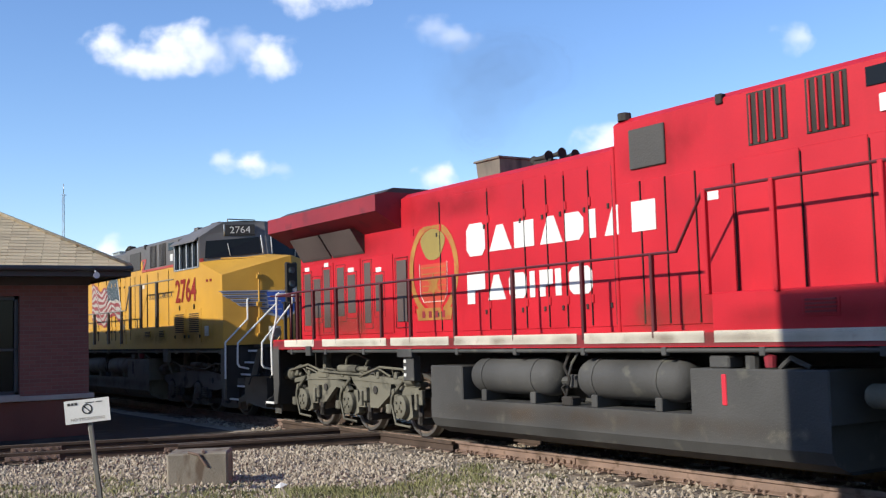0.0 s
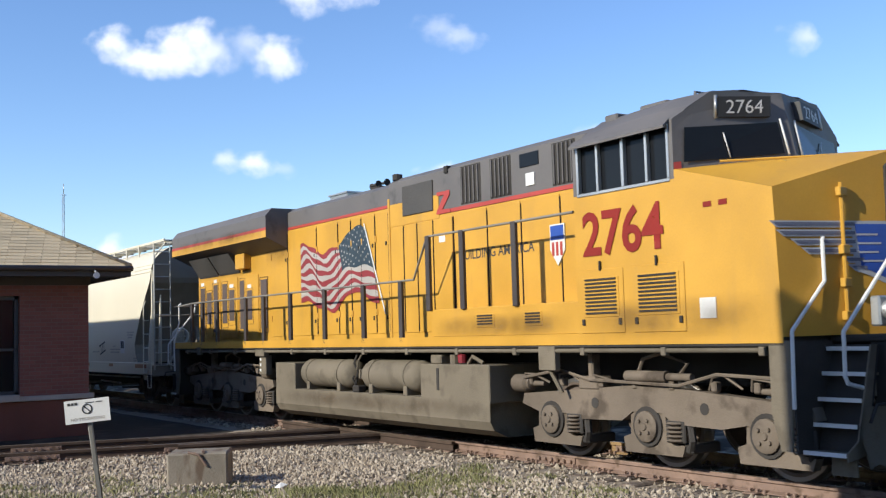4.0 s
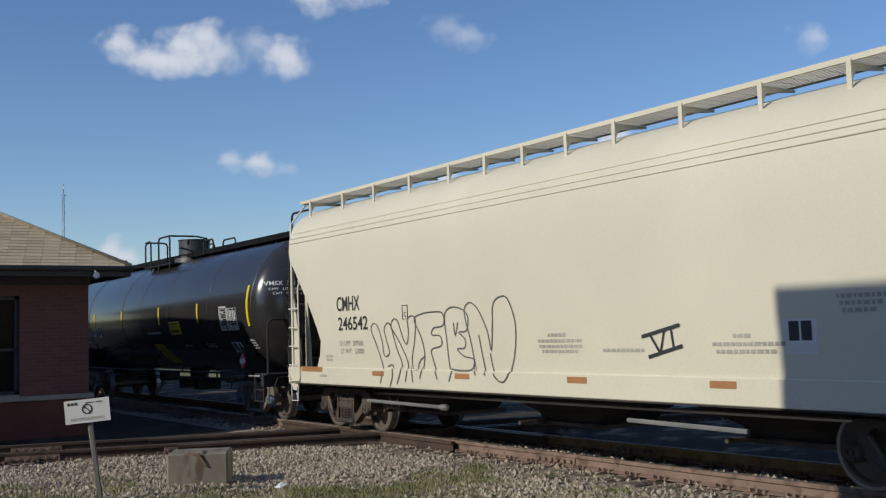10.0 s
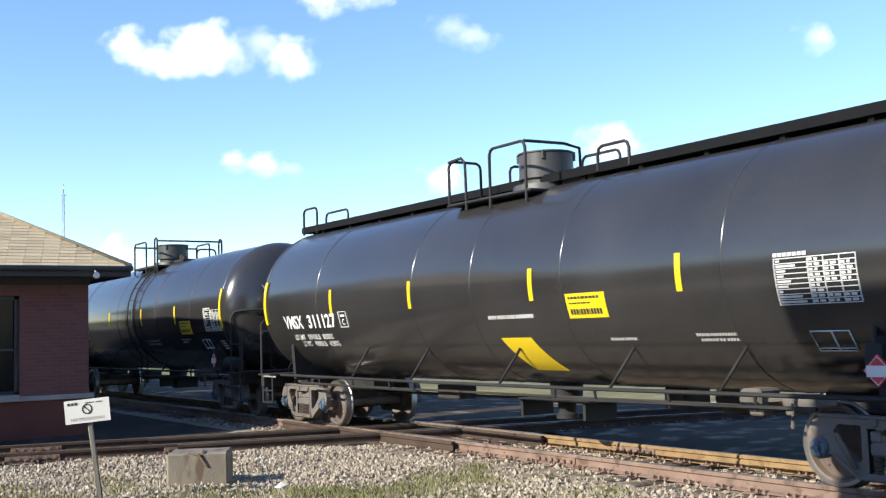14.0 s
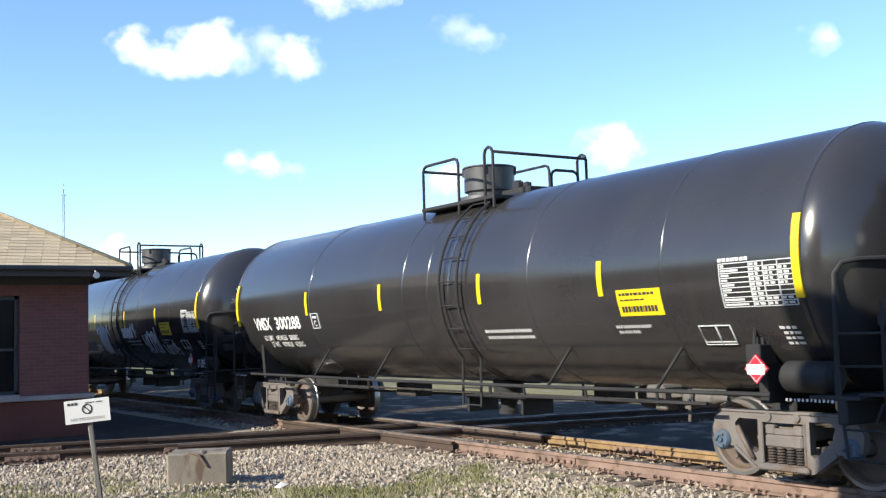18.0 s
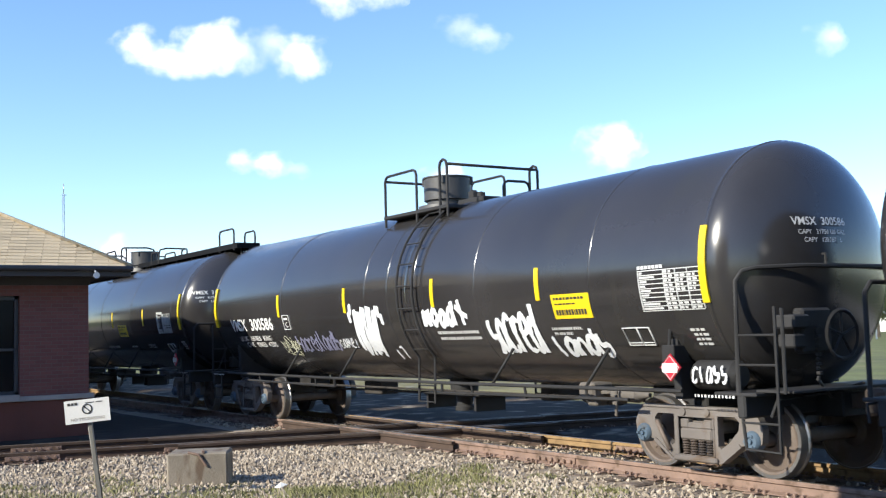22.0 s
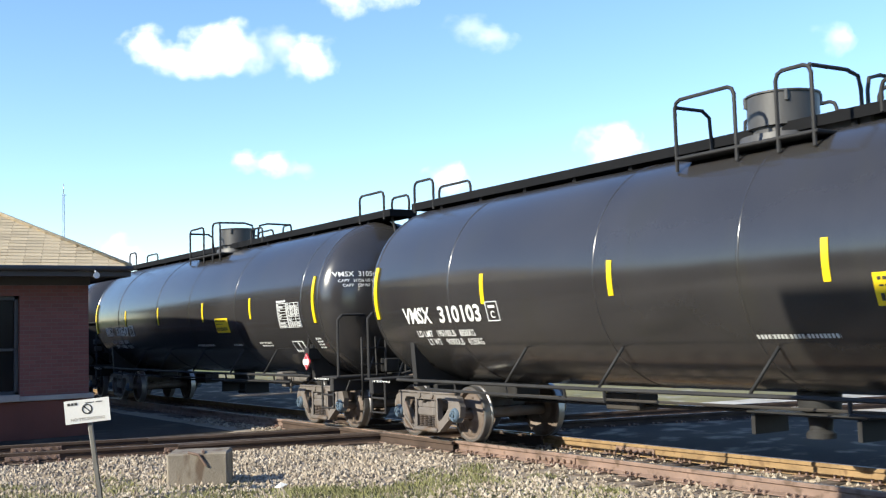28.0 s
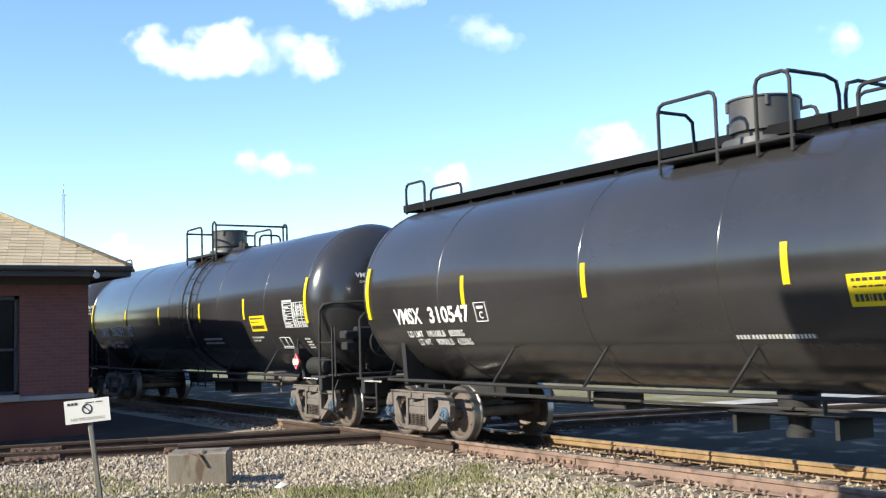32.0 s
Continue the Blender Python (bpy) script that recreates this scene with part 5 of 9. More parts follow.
        part("end_sill", Shape().box(s * 7.72, s * 7.84, -1.42, 1.42, 0.72, 0.98, 0.02).box(s * 7.4, s * 8.0, -1.42, 1.42, 0.96, 1.0, 0.01), BLACK_METAL, car)
        if s > 0 and not walkway:
            part("end_handrail", Shape().pipe([(7.72, -1.38, 0.98), (7.75, -1.38, 2.22), (7.8, -1.32, 2.33), (7.9, -1.2, 2.36), (8.16, -0.7, 2.37), (8.16, 0.7, 2.37), (7.9, 1.2, 2.36), (7.75, 1.38, 2.22), (7.72, 1.38, 0.98)], 0.026, 7)
                 .pipe([(7.78, -0.35, 2.52), (8.16, -0.35, 2.5), (8.16, -0.35, 2.37)], 0.018, 6), BLACK_METAL, car)
        else:
            part("end_handrail", Shape().pipe([(s * 7.95, -1.35, 0.98), (s * 7.95, -1.35, 2.02), (s * 7.95, -1.25, 2.12), (s * 8.02, -0.4, 2.12), (s * 8.02, 0.4, 2.12), (s * 7.95, 1.25, 2.12), (s * 7.95, 1.35, 2.02), (s * 7.95, 1.35, 0.98)], 0.026, 7)
                 .pipe([(s * 7.95, -0.75, 0.98), (s * 8.0, -0.35, 2.0)], 0.02, 6), BLACK_METAL, car)
        for y in (-1.38, 1.38) if walkway or s < 0 else ():
            st = Shape().pipe([(s * 7.35, y, 0.95), (s * 7.35, y, 0.42), (s * 7.8, y, 0.42), (s * 7.8, y, 0.95)], 0.022, 6).pipe([(s * 7.35, y, 0.66), (s * 7.8, y, 0.66)], 0.018, 6)
            part("side_step", st, BLACK_METAL, car)
        tagged(part("printed_line", bars_on(lambda a, b: (lambda u, v: (a + u, -1.43, b + v)), s * 7.4 - 0.28, 0.95, [0.02, 0.03] * 6, 0.03, 0.026), PRINT, car), kind="stuff")
        coupler(car, s * 8.55, s)
    for y in (-1.4, 1.4):
        rail = Shape().pipe([(-6.9, y, 0.99), (-2, y, 0.97), (2, y, 0.97), (6.9, y, 0.99)], 0.026, 7).pipe([(-6.0, y, 0.86), (-1.8, y, 0.82), (-1.8, y, 0.97)], 0.024, 6).pipe([(1.8, y, 0.97), (1.8, y, 0.82), (6.0, y, 0.86)], 0.024, 6)
        for x in (-5.2, -3.9, -2.6, 2.6, 3.9, 5.2):
            rail.pipe([(x, y, 0.98), (x, y * 0.98, 0.8)], 0.02, 6)
        part("side_rail", rail, BLACK_METAL, car, "black side pipe rail")
        for x in (-3.9, -1.9, 0.55, 2.9, 4.7) if walkway else (-3.9, -1.6, 3.15, 5.2):
            a = radians(-38)
            part("rail_strut", Shape().pipe([(x, y, 0.99), (x + 0.25, math.copysign((TR + 0.01) * math.cos(a), y), TZ + (TR + 0.01) * math.sin(a))], 0.02, 6), BLACK_METAL, car)
    part("bottom_outlet", Shape().lathe([(0.98, 0.26), (0.72, 0.24), (0.7, 0.15), (0.5, 0.13), (0.46, 0.17), (0.4, 0.17), (0.4, 0)], "z", (0.35, 0, 0), 16).box(-0.5, 1.2, -0.3, 0.3, 0.66, 0.7, 0.01).box(-0.42, -0.36, -0.3, 0.3, 0.42, 0.7).box(1.06, 1.12, -0.3, 0.3, 0.42, 0.7), BLACK_METAL, car)
    br = Shape().lathe([(3.0, 0), (3.05, 0.2), (3.75, 0.2), (3.8, 0)], "x", (0, 0.5, 0.78), 16).box(2.2, 2.6, 0.2, 0.7, 0.62, 0.9, 0.02).pipe([(-6, 0.3, 0.6), (2.2, 0.4, 0.66)], 0.025, 6).pipe([(3.8, 0.5, 0.7), (6, 0.3, 0.6)], 0.025, 6).pipe([(-6.2, -0.5, 0.75), (6.2, -0.5, 0.78)], 0.02, 6).box(-3.6, -2.9, 0.2, 0.6, 0.55, 0.8, 0.02)
    part("brake_gear", br, UNDER_DARK, car)
    part("brake_valve", Shape().box(4.74, 5.06, -1.15, -0.8, 0.82, 1.03, 0.03).box(4.8, 5.0, -1.05, -0.85, 0.72, 0.84, 0.02).pipe([(5.06, -1.0, 0.9), (5.3, -1.0, 0.92)], 0.03, 6), DUSTY_GREY, car, "dusty grey brake valve")
    part("brake_cylinder", Shape().lathe([(5.3, 0), (5.3, 0.08), (5.34, 0.1), (5.76, 0.1), (5.8, 0.06), (5.95, 0.03), (5.95, 0)], "x", (0, -1.0, 0.89), 14).box(5.36, 5.42, -1.1, -0.9, 0.76, 0.8).pipe([(5.5, -1.15, 1.0), (5.48, -1.15, 0.62)], 0.02, 6), DUSTY_GREY, car, "dusty grey brake cylinder")
    # front end: air reservoir, brake wheel and rigging
    if not walkway:
        part("air_reservoir", Shape().lathe([(6.85, 0), (6.88, 0.12), (6.94, 0.17), (7.5, 0.17), (7.56, 0.12), (7.58, 0)], "x", (0, -1.12, 1.17), 16, 0.7), BLACK_METAL, car)
    if walkway:
        gear = Shape().box(8.05, 8.3, 0.1, 0.4, 1.35, 1.75, 0.03).lathe([(8.3, 0.27), (8.32, 0.29), (8.34, 0.27), (8.32, 0.25), (8.3, 0.27)], "x", (0, 0.25, 1.55), 18).pipe([(8.2, 0.25, 1.4), (8.15, 0.2, 0.9)], 0.02, 5).box(8.0, 8.2, -0.5, -0.2, 1.05, 1.3, 0.02).pipe([(8.05, -0.6, 1.0), (8.1, -0.65, 1.7)], 0.02, 5)
    else:
        gear = Shape().box(8.02, 8.3, -1.12, -0.85, 1.68, 1.83, 0.02).box(8.05, 8.28, -1.1, -0.9, 1.47, 1.62, 0.02).box(8.05, 8.2, -0.85, -0.35, 1.4, 1.9, 0.03)
        gear.lathe([(8.3, 0.27), (8.32, 0.295), (8.34, 0.27), (8.32, 0.245), (8.3, 0.27)], "x", (0, -0.35, 1.6), 18)
        for k in range(5):
            a = k * 1.2566 + 0.3
            gear.pipe([(8.31, -0.35, 1.6), (8.31, -0.35 + 0.26 * math.cos(a), 1.6 + 0.26 * math.sin(a))], 0.014, 5)
        for k in range(12):                              # brake chain, link by link
            gear.box(8.2, 8.23 + 0.02 * (k % 2), -0.67, -0.63 + 0.02 * (k % 2), 1.12 + 0.05 * k, 1.155 + 0.05 * k, 0.005)
        gear.box(7.9, 8.4, -1.3, 1.3, 1.0, 1.03, 0.005).pipe([(8.2, -0.65, 1.12), (8.1, -0.3, 0.9)], 0.02, 5)
    part("hand_brake", gear, BLACK_METAL, car, "black hand brake wheel and housing")
    rl = Shape()
    if walkway:
        for y in (-0.95, -0.45):
            rl.pipe([(8.12, y, 0.55), (8.12, y, 1.7)], 0.02, 6)
        for z in (0.6, 0.9, 1.2, 1.5):
            rl.pipe([(8.12, -0.95, z), (8.12, -0.45, z)], 0.015, 6)
    else:
        rl.pipe([(7.76, -1.4, 1.92), (7.76, -1.4, 0.98), (7.82, -1.4, 0.4), (8.28, -1.4, 0.38), (8.28, -1.4, 1.92)], 0.02, 6)
        rl.pipe([(8.36, -1.38, 1.0), (8.36, -1.38, 1.9)], 0.02, 6)
        for z in (0.68, 1.3, 1.62):
            rl.pipe([(7.78, -1.4, z), (8.28, -1.4, z)], 0.014, 6)
    part("end_ladder", rl, BLACK_METAL, car)
    if walkway:
        tall = Shape()
        for y in (-0.1, 0.32):
            tall.pipe([(8.25, y, 0.95), (8.25, y, 2.6), (8.05, y, 3.5), (7.9, y, top + 0.05)], 0.022, 6)
        for z in np.arange(1.1, 3.8, 0.32):
            x = 8.25 if z < 2.6 else 8.25 - (z - 2.6) * 0.25
            tall.pipe([(x, -0.1, z), (x, 0.32, z)], 0.014, 5)
        part("head_ladder", tall, BLACK_METAL, car)
    for x in (-6.56, 6.6) if walkway else (-6.56, 6.76):
        freight_truck(car, x, TRUCK_GREY, CAP_BLUE, 0.96)
    return car


def stroke(path, r, put, material, parent, name="paint_stroke"):
    """A sprayed line: a flat ribbon of round ends along a path on the shell."""
    sh = Shape()
    pts = [Vector((p[0], p[1])) for p in path]
    vs = []
    for i, p in enumerate(pts):
        d = (pts[min(i + 1, len(pts) - 1)] - pts[max(i - 1, 0)]).normalized()
        n = Vector((-d.y, d.x)) * r
        vs.extend([put(p.x + n.x, p.y + n.y), put(p.x - n.x, p.y - n.y)])
    sh.add(vs, [(2 * i, 2 * i + 1, 2 * i + 3, 2 * i + 2) for i in range(len(pts) - 1)])
    return sh


def rounded(path, n=5):
    pts = [Vector(p) for p in path]
    out = []
    for i in range(len(pts) - 1):
        p0, p1, p2, p3 = pts[max(i - 1, 0)], pts[i], pts[i + 1], pts[min(i + 2, len(pts) - 1)]
        for k in range(n):
            t = k / n
            out.append(0.5 * (2 * p1 + (p2 - p0) * t + (2 * p0 - 5 * p1 + 4 * p2 - p3) * t * t + (3 * p1 - p0 - 3 * p2 + p3) * t ** 3))
    return out + [pts[-1]]


def graffiti(car):
    """White sprayed lettering along the flank."""
    put = on_tank(0.014)
    rnd = random.Random(21)

    # hand-drawn small letters: strokes on a grid one wide and one high
    glyphs = {"s": [[(0.1, 1.05), (0.12, 0.72), (0.3, 0.52), (0.72, 0.56), (0.86, 0.3), (0.6, 0.02), (0.36, 0.06)]],
              "a": [[(0.8, 0.78), (0.45, 0.94), (0.12, 0.6), (0.2, 0.12), (0.5, 0.06), (0.8, 0.5), (0.82, 0.86), (0.98, 0.0)]],
              "c": [[(0.86, 0.82), (0.5, 0.96), (0.12, 0.6), (0.22, 0.12), (0.58, 0.0), (0.92, 0.18)]],
              "r": [[(0.12, 0.95), (0.26, 0.0)], [(0.2, 0.55), (0.5, 0.93), (0.86, 0.85)]],
              "e": [[(0.18, 0.5), (0.76, 0.6), (0.74, 0.9), (0.4, 0.95), (0.12, 0.5), (0.32, 0.05), (0.86, 0.1)]],
              "d": [[(0.8, 0.68), (0.46, 0.9), (0.12, 0.5), (0.3, 0.04), (0.66, 0.16), (0.82, 0.6)], [(0.74, 1.22), (1.0, 0.0)]],
              "l": [[(0.1, 1.1), (0.3, 0.45), (0.55, 0.0)]],
              "n": [[(0.1, 0.92), (0.22, 0.0)], [(0.16, 0.55), (0.48, 0.94), (0.76, 0.7), (0.9, 0.0)]],
              "g": [[(0.9, 0.85), (0.4, 1.0), (0.05, 0.5), (0.35, 0.0), (0.9, 0.15), (0.85, 0.5), (0.5, 0.5)]],
              "m": [[(0.08, 0.0), (0.15, 0.95), (0.45, 0.3), (0.75, 0.95), (0.9, 0.0)]],
              "o": [[(0.5, 0.95), (0.12, 0.5), (0.45, 0.05), (0.85, 0.5), (0.5, 0.95)]],
              "x": [[(0.3, 1.25), (0.5, 0.6), (0.62, 0.0)], [(0.05, 0.95), (0.5, 0.62), (0.95, 0.42)]],
              "!": [[(0.6, 1.0), (0.4, 0.3)], [(0.36, 0.1), (0.4, 0.0)]],
              "1": [[(0.3, 0.95), (0.6, 0.0)]], "7": [[(0.1, 0.95), (0.7, 1.0), (0.75, 0.0)]]}

    def hand_word(words, x, z, w, h, r, material, lean=0.1, jump=0.06, shrink=0.85, on=put):
        sh = Shape()
        for ch in words:
            if ch != " ":
                dz, hh = rnd.uniform(-jump, jump) * h, h * rnd.uniform(0.85, 1.1)
                for path in glyphs[ch]:
                    q = stroke([(p.x * w * shrink + p.y * lean * h + rnd.uniform(-0.01, 0.01), p.y * hh + dz) for p in rounded(path)], r * rnd.uniform(0.85, 1.15), on(x, z), material, car)
                    sh.add(q.v, q.f)
            x += w * (0.5 if ch in " !" else 1.0)
        part("graffiti_word", sh, material, car, "hand-sprayed graffiti word")

    hand_word("sacred", -3.58, 1.47, 0.155, 0.33, 0.024, SPRAY_DULL, 0.1, 0.05, 1.0)
    hand_word("lands", -2.6, 1.48, 0.155, 0.34, 0.026, SPRAY_DULL, 0.1, 0.05, 1.0)
    hand_word("game!", -1.8, 1.53, 0.145, 0.19, 0.013, SPRAY)
    splash = Shape()                                     # a scribbled white splash, wider at its top, with round lobes
    for k in range(15):
        f = k / 14
        ends = [Vector((-0.86 + 0.8 * f + rnd.uniform(-0.03, 0.03), 2.13 + rnd.uniform(-0.06, 0.05))), Vector((-1.0 + 0.66 * f + rnd.uniform(-0.05, 0.05), 1.25 + rnd.uniform(-0.06, 0.12)))]
        path = [ends[0].lerp(ends[1], j / 5) + Vector((rnd.uniform(-0.025, 0.025), 0)) for j in range(6)]
        q = stroke(rounded(path), rnd.uniform(0.03, 0.048), put(0, 0), SPRAY, car)
        splash.add(q.v, q.f)
    for cx, cz, tilt in ((-1.0, 2.13, 0.3), (-1.06, 1.99, -0.2), (-0.02, 2.06, 0.15), (0.06, 1.93, -0.25)):
        for off in (-0.022, 0.0, 0.022):
            q = stroke([(cx + off + tilt * v * 0.4, cz + v) for v in np.linspace(-0.1, 0.1, 7) * (1 - 8 * abs(off))], 0.026, put(0, 0), SPRAY, car)
            splash.add(q.v, q.f)
    tagged(part("graffiti_splash", splash, SPRAY, car, "scribbled white paint splash"), kind="stuff")
    hand_word("17", 0.02, 1.33, 0.17, 0.23, 0.02, SPRAY)
    hand_word("moad", 1.38, 1.84, 0.225, 0.3, 0.048, SPRAY, 0.1, 0.07, 0.85)
    hand_word("x", 2.28, 1.85, 0.34, 0.3, 0.042, SPRAY, 0.1, 0.0, 1.0)
    hand_word("sacred", 3.02, 1.44, 0.188, 0.6, 0.041, SPRAY, 0.06, 0.03, 1.05)
    hand_word("lands", 4.38, 1.4, 0.225, 0.32, 0.036, SPRAY, 0.06, 0.05, 1.0)
    for k, (cx, cz, w, h, turns) in enumerate(((-4.2, 1.55, 0.13, 0.12, 2.3), (-3.95, 1.62, 0.16, 0.14, 1.8), (-3.78, 1.5, 0.12, 0.16, 2.6), (-3.6, 1.58, 0.13, 0.1, 1.6), (-3.95, 1.42, 0.36, 0.05, 1.1))):
        loop = []                                        # a looped tag in pale paint
        for j in range(40):
            t = j / 39 * turns * 2 * math.pi
            loop.append((w * math.sin(t + k) * (1 - 0.3 * j / 39) + 0.1 * w * j / 39, h * math.cos(1.3 * t) + 0.3 * h * math.sin(0.5 * t)))
        part("graffiti_loop", stroke(loop, 0.009, put(cx, cz), SPRAY_PALE, car), SPRAY_PALE, car, "thin pale looped tag")
    hand_word("class", 6.97, 1.09, 0.11, 0.18, 0.016, SPRAY, on=lambda a, c: (lambda u, v: (a + u, -1.315, c + v)))


# ---- covered hopper ----
GRAFFITI_GREY = surface("dark_grey_marker_paint", (0.13, 0.12, 0.11), 0.6, var=0.3, grain=12, grain_var=0.3, bump=0.0)
LADDER_GREY = surface("pale_grey_ladder_paint", (0.5, 0.48, 0.43), 0.5, var=0.15, bump=0.03)

def hopper_car():
    car = thing("covered_hopper", "cream covered hopper car with roof walkway and pencil graffiti", "hopper car")
    levels = [(1.16, 6.15, 1.50), (1.4, 6.0, 1.515), (1.65, 5.95, 1.52), (1.9, 6.1, 1.525), (2.39, 6.46, 1.53), (2.95, 6.95, 1.53), (3.26, 7.24, 1.522), (3.4, 7.29, 1.51),
              (3.64, 7.3, 1.485), (3.87, 7.3, 1.41), (4.05, 7.3, 1.24), (4.18, 7.3, 1.02), (4.27, 7.3, 0.72)]
    sides = Shape()
    for s in (-1, 1):
        rows = [[(x, s * w, z) for x in np.linspace(-e, e, 9)] for z, e, w in levels]
        n = 9
        sides.add([p for r in rows for p in r], [(i * n + j, i * n + j + 1, (i + 1) * n + j + 1, (i + 1) * n + j) for i in range(len(rows) - 1) for j in range(n - 1)], True)
    sides.add([(-7.3, -0.72, 4.27), (7.3, -0.72, 4.27), (7.3, 0.72, 4.27), (-7.3, 0.72, 4.27)], [(0, 1, 2, 3)])
    part("body", sides, CREAM, car, "cream curved body sides and roof")
    # end sheets get the darker colour that stands for their unlit side
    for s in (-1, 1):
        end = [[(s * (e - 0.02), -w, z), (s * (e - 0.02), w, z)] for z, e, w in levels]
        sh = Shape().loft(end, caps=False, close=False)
        part("end_sheet", sh, CREAM_SHADED, car, "sloping end sheet, darkened for its unlit side")
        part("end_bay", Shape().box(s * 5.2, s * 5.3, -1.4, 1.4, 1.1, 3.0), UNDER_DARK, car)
    for s in (-1, 1):
        for z, r in ((3.55, 0.011), (3.64, 0.008), (3.74, 0.008)):
            w = np.interp(z, [l[0] for l in levels], [l[2] for l in levels])
            part("side_bead", Shape().pipe([(-7.25, s * (w + 0.002), z), (7.25, s * (w + 0.002), z)], r, 6), CREAM, car)
        part("side_sill", Shape().box(-7.35, 7.35, s * 1.44, s * 1.535, 0.86, 1.17, 0.012), CREAM, car)
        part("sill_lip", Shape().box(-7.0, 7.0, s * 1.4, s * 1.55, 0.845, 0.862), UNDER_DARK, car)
        for g in ([(-7.3, 0.86), (-7.0, 0.86), (-7.05, 0.72), (-7.2, 0.72)], [(6.62, 0.86), (6.82, 0.86), (6.78, 0.72), (6.66, 0.72)]):
            part("gusset", Shape().slab(g, s * 1.5, s * 1.46), CREAM, car)
    for s in (-1, 1):
        part("end_sill", Shape().box(s * 7.22, s * 7.4, -1.5, 1.5, 0.82, 1.1, 0.015), CREAM_SHADED, car)
        part("draft_sill", Shape().box(s * 5.6, s * 7.9, -0.28, 0.28, 0.66, 1.05, 0.02), CREAM_SHADED, car)
        for y in (-1.5, 1.4):
            part("end_post", Shape().box(s * 7.24, s * 7.31, y + 0.02, y + 0.08, 1.1, 3.6, 0.01), CREAM, car)
            part("corner_plate", Shape().slab([(s * 7.2, 1.1), (s * 7.0, 1.1), (s * 6.94, 1.45), (s * 7.1, 2.2), (s * 7.2, 2.5)], y + 0.03, y + 0.06), CREAM, car)
        for y in (-1, 1):                                 # upright gussets between the end sill and the slope sheet
            part("slope_brace", Shape().slab([(s * 7.22, 1.1), (s * 6.98, 1.1), (s * 7.12, 2.6), (s * 7.2, 2.95)], y * 1.22, y * 1.19), CREAM, car, "tapered cream gusset")
        part("shear_plate", Shape().box(s * 5.9, s * 7.2, -1.42, 1.42, 1.08, 1.12), CREAM_SHADED, car, "shade-darkened floor plate over the truck")
        part("centre_web", Shape().slab([(s * 6.2, 1.12), (s * 6.75, 1.12), (s * 6.62, 2.1), (s * 6.3, 1.9)], -0.04, 0.04), CREAM_SHADED, car)
        # corner ladders on side and end
        for y in (-1, 1):
            lad = Shape().pipe([(s * 6.8, y * 1.55, 0.95), (s * 6.83, y * 1.55, 2.66), (s * 6.86, y * 1.5, 2.8)], 0.018, 6)
            for z in (1.2, 1.56, 1.92, 2.28):
                lad.pipe([(s * 6.81, y * 1.55, z), (s * 7.25, y * 1.55, z)], 0.014, 6)
            lad.pipe([(s * 6.8, y * 1.55, 1.0), (s * 6.82, y * 1.56, 0.9), (s * 7.2, y * 1.56, 0.9), (s * 7.28, y * 1.56, 1.0)], 0.016, 6)
            part("side_ladder", lad, CREAM, car, "cream side ladder")
        el = Shape()
        for y in (-1.45, -1.02):
            el.pipe([(s * 7.42, y, 0.98), (s * 7.42, y, 4.22 if s > 0 else 3.55)], 0.02, 6)
        for z in np.arange(1.1, 4.2 if s > 0 else 3.5, 0.33):
            el.pipe([(s * 7.42, -1.47, z), (s * 7.42, -1.0, z)], 0.014, 6)
            for y in (-1.45, -1.02):
                el.pipe([(s * 7.42, y, z), (s * 7.5, y - 0.02, z + 0.02), (s * 7.5, y - 0.02, z + 0.09)], 0.016, 5)
        part("end_ladder", el, LADDER_GREY if s > 0 else BLACK_METAL, car, "tall end ladder")
        for y in (-1, 1):
            part("roof_bracket", Shape().pipe([(s * 7.34, y * 1.45, 3.3), (s * 7.36, y * 1.42, 3.95), (s * 7.36, y * 1.1, 4.34)], 0.022, 6), CREAM, car)
        stirrup = Shape().pipe([(s * 6.98, -1.5, 0.86), (s * 7.0, -1.5, 0.52), (s * 7.26, -1.5, 0.52), (s * 7.28, -1.5, 0.86)], 0.013, 6)
        part("stirrup", stirrup, WHITE, car)
        coupler(car, s * 8.0, s)
        hb = Shape().lathe([(s * 7.58, 0.2), (s * 7.6, 0.23), (s * 7.66, 0.23), (s * 7.68, 0.2), (s * 7.66, 0.17), (s * 7.6, 0.17), (s * 7.58, 0.2)], "x", (0, -0.83, 1.84), 20)
        for k in range(5):
            a = k * 2 * math.pi / 5
            hb.pipe([(s * 7.62, -0.83, 1.84), (s * 7.62, -0.83 + 0.19 * math.cos(a), 1.84 + 0.19 * math.sin(a))], 0.015, 5)
        hb.box(s * 7.34, s * 7.58, -0.95, -0.7, 1.66, 2.0, 0.03).pipe([(s * 7.5, -0.83, 1.7), (s * 7.46, -0.83, 1.05)], 0.025, 6)
        hb.pipe([(s * 7.5, -1.15, 1.1), (s * 7.55, -0.75, 1.66)], 0.025, 6)
        if s > 0:
            part("hand_brake", hb, LADDER_GREY, car, "pale hand brake wheel")
        part("end_rail", Shape().pipe([(s * 7.46, -1.4, 2.38), (s * 7.5, 0, 2.4), (s * 7.46, 1.4, 2.38)], 0.018, 6), CREAM_SHADED, car)
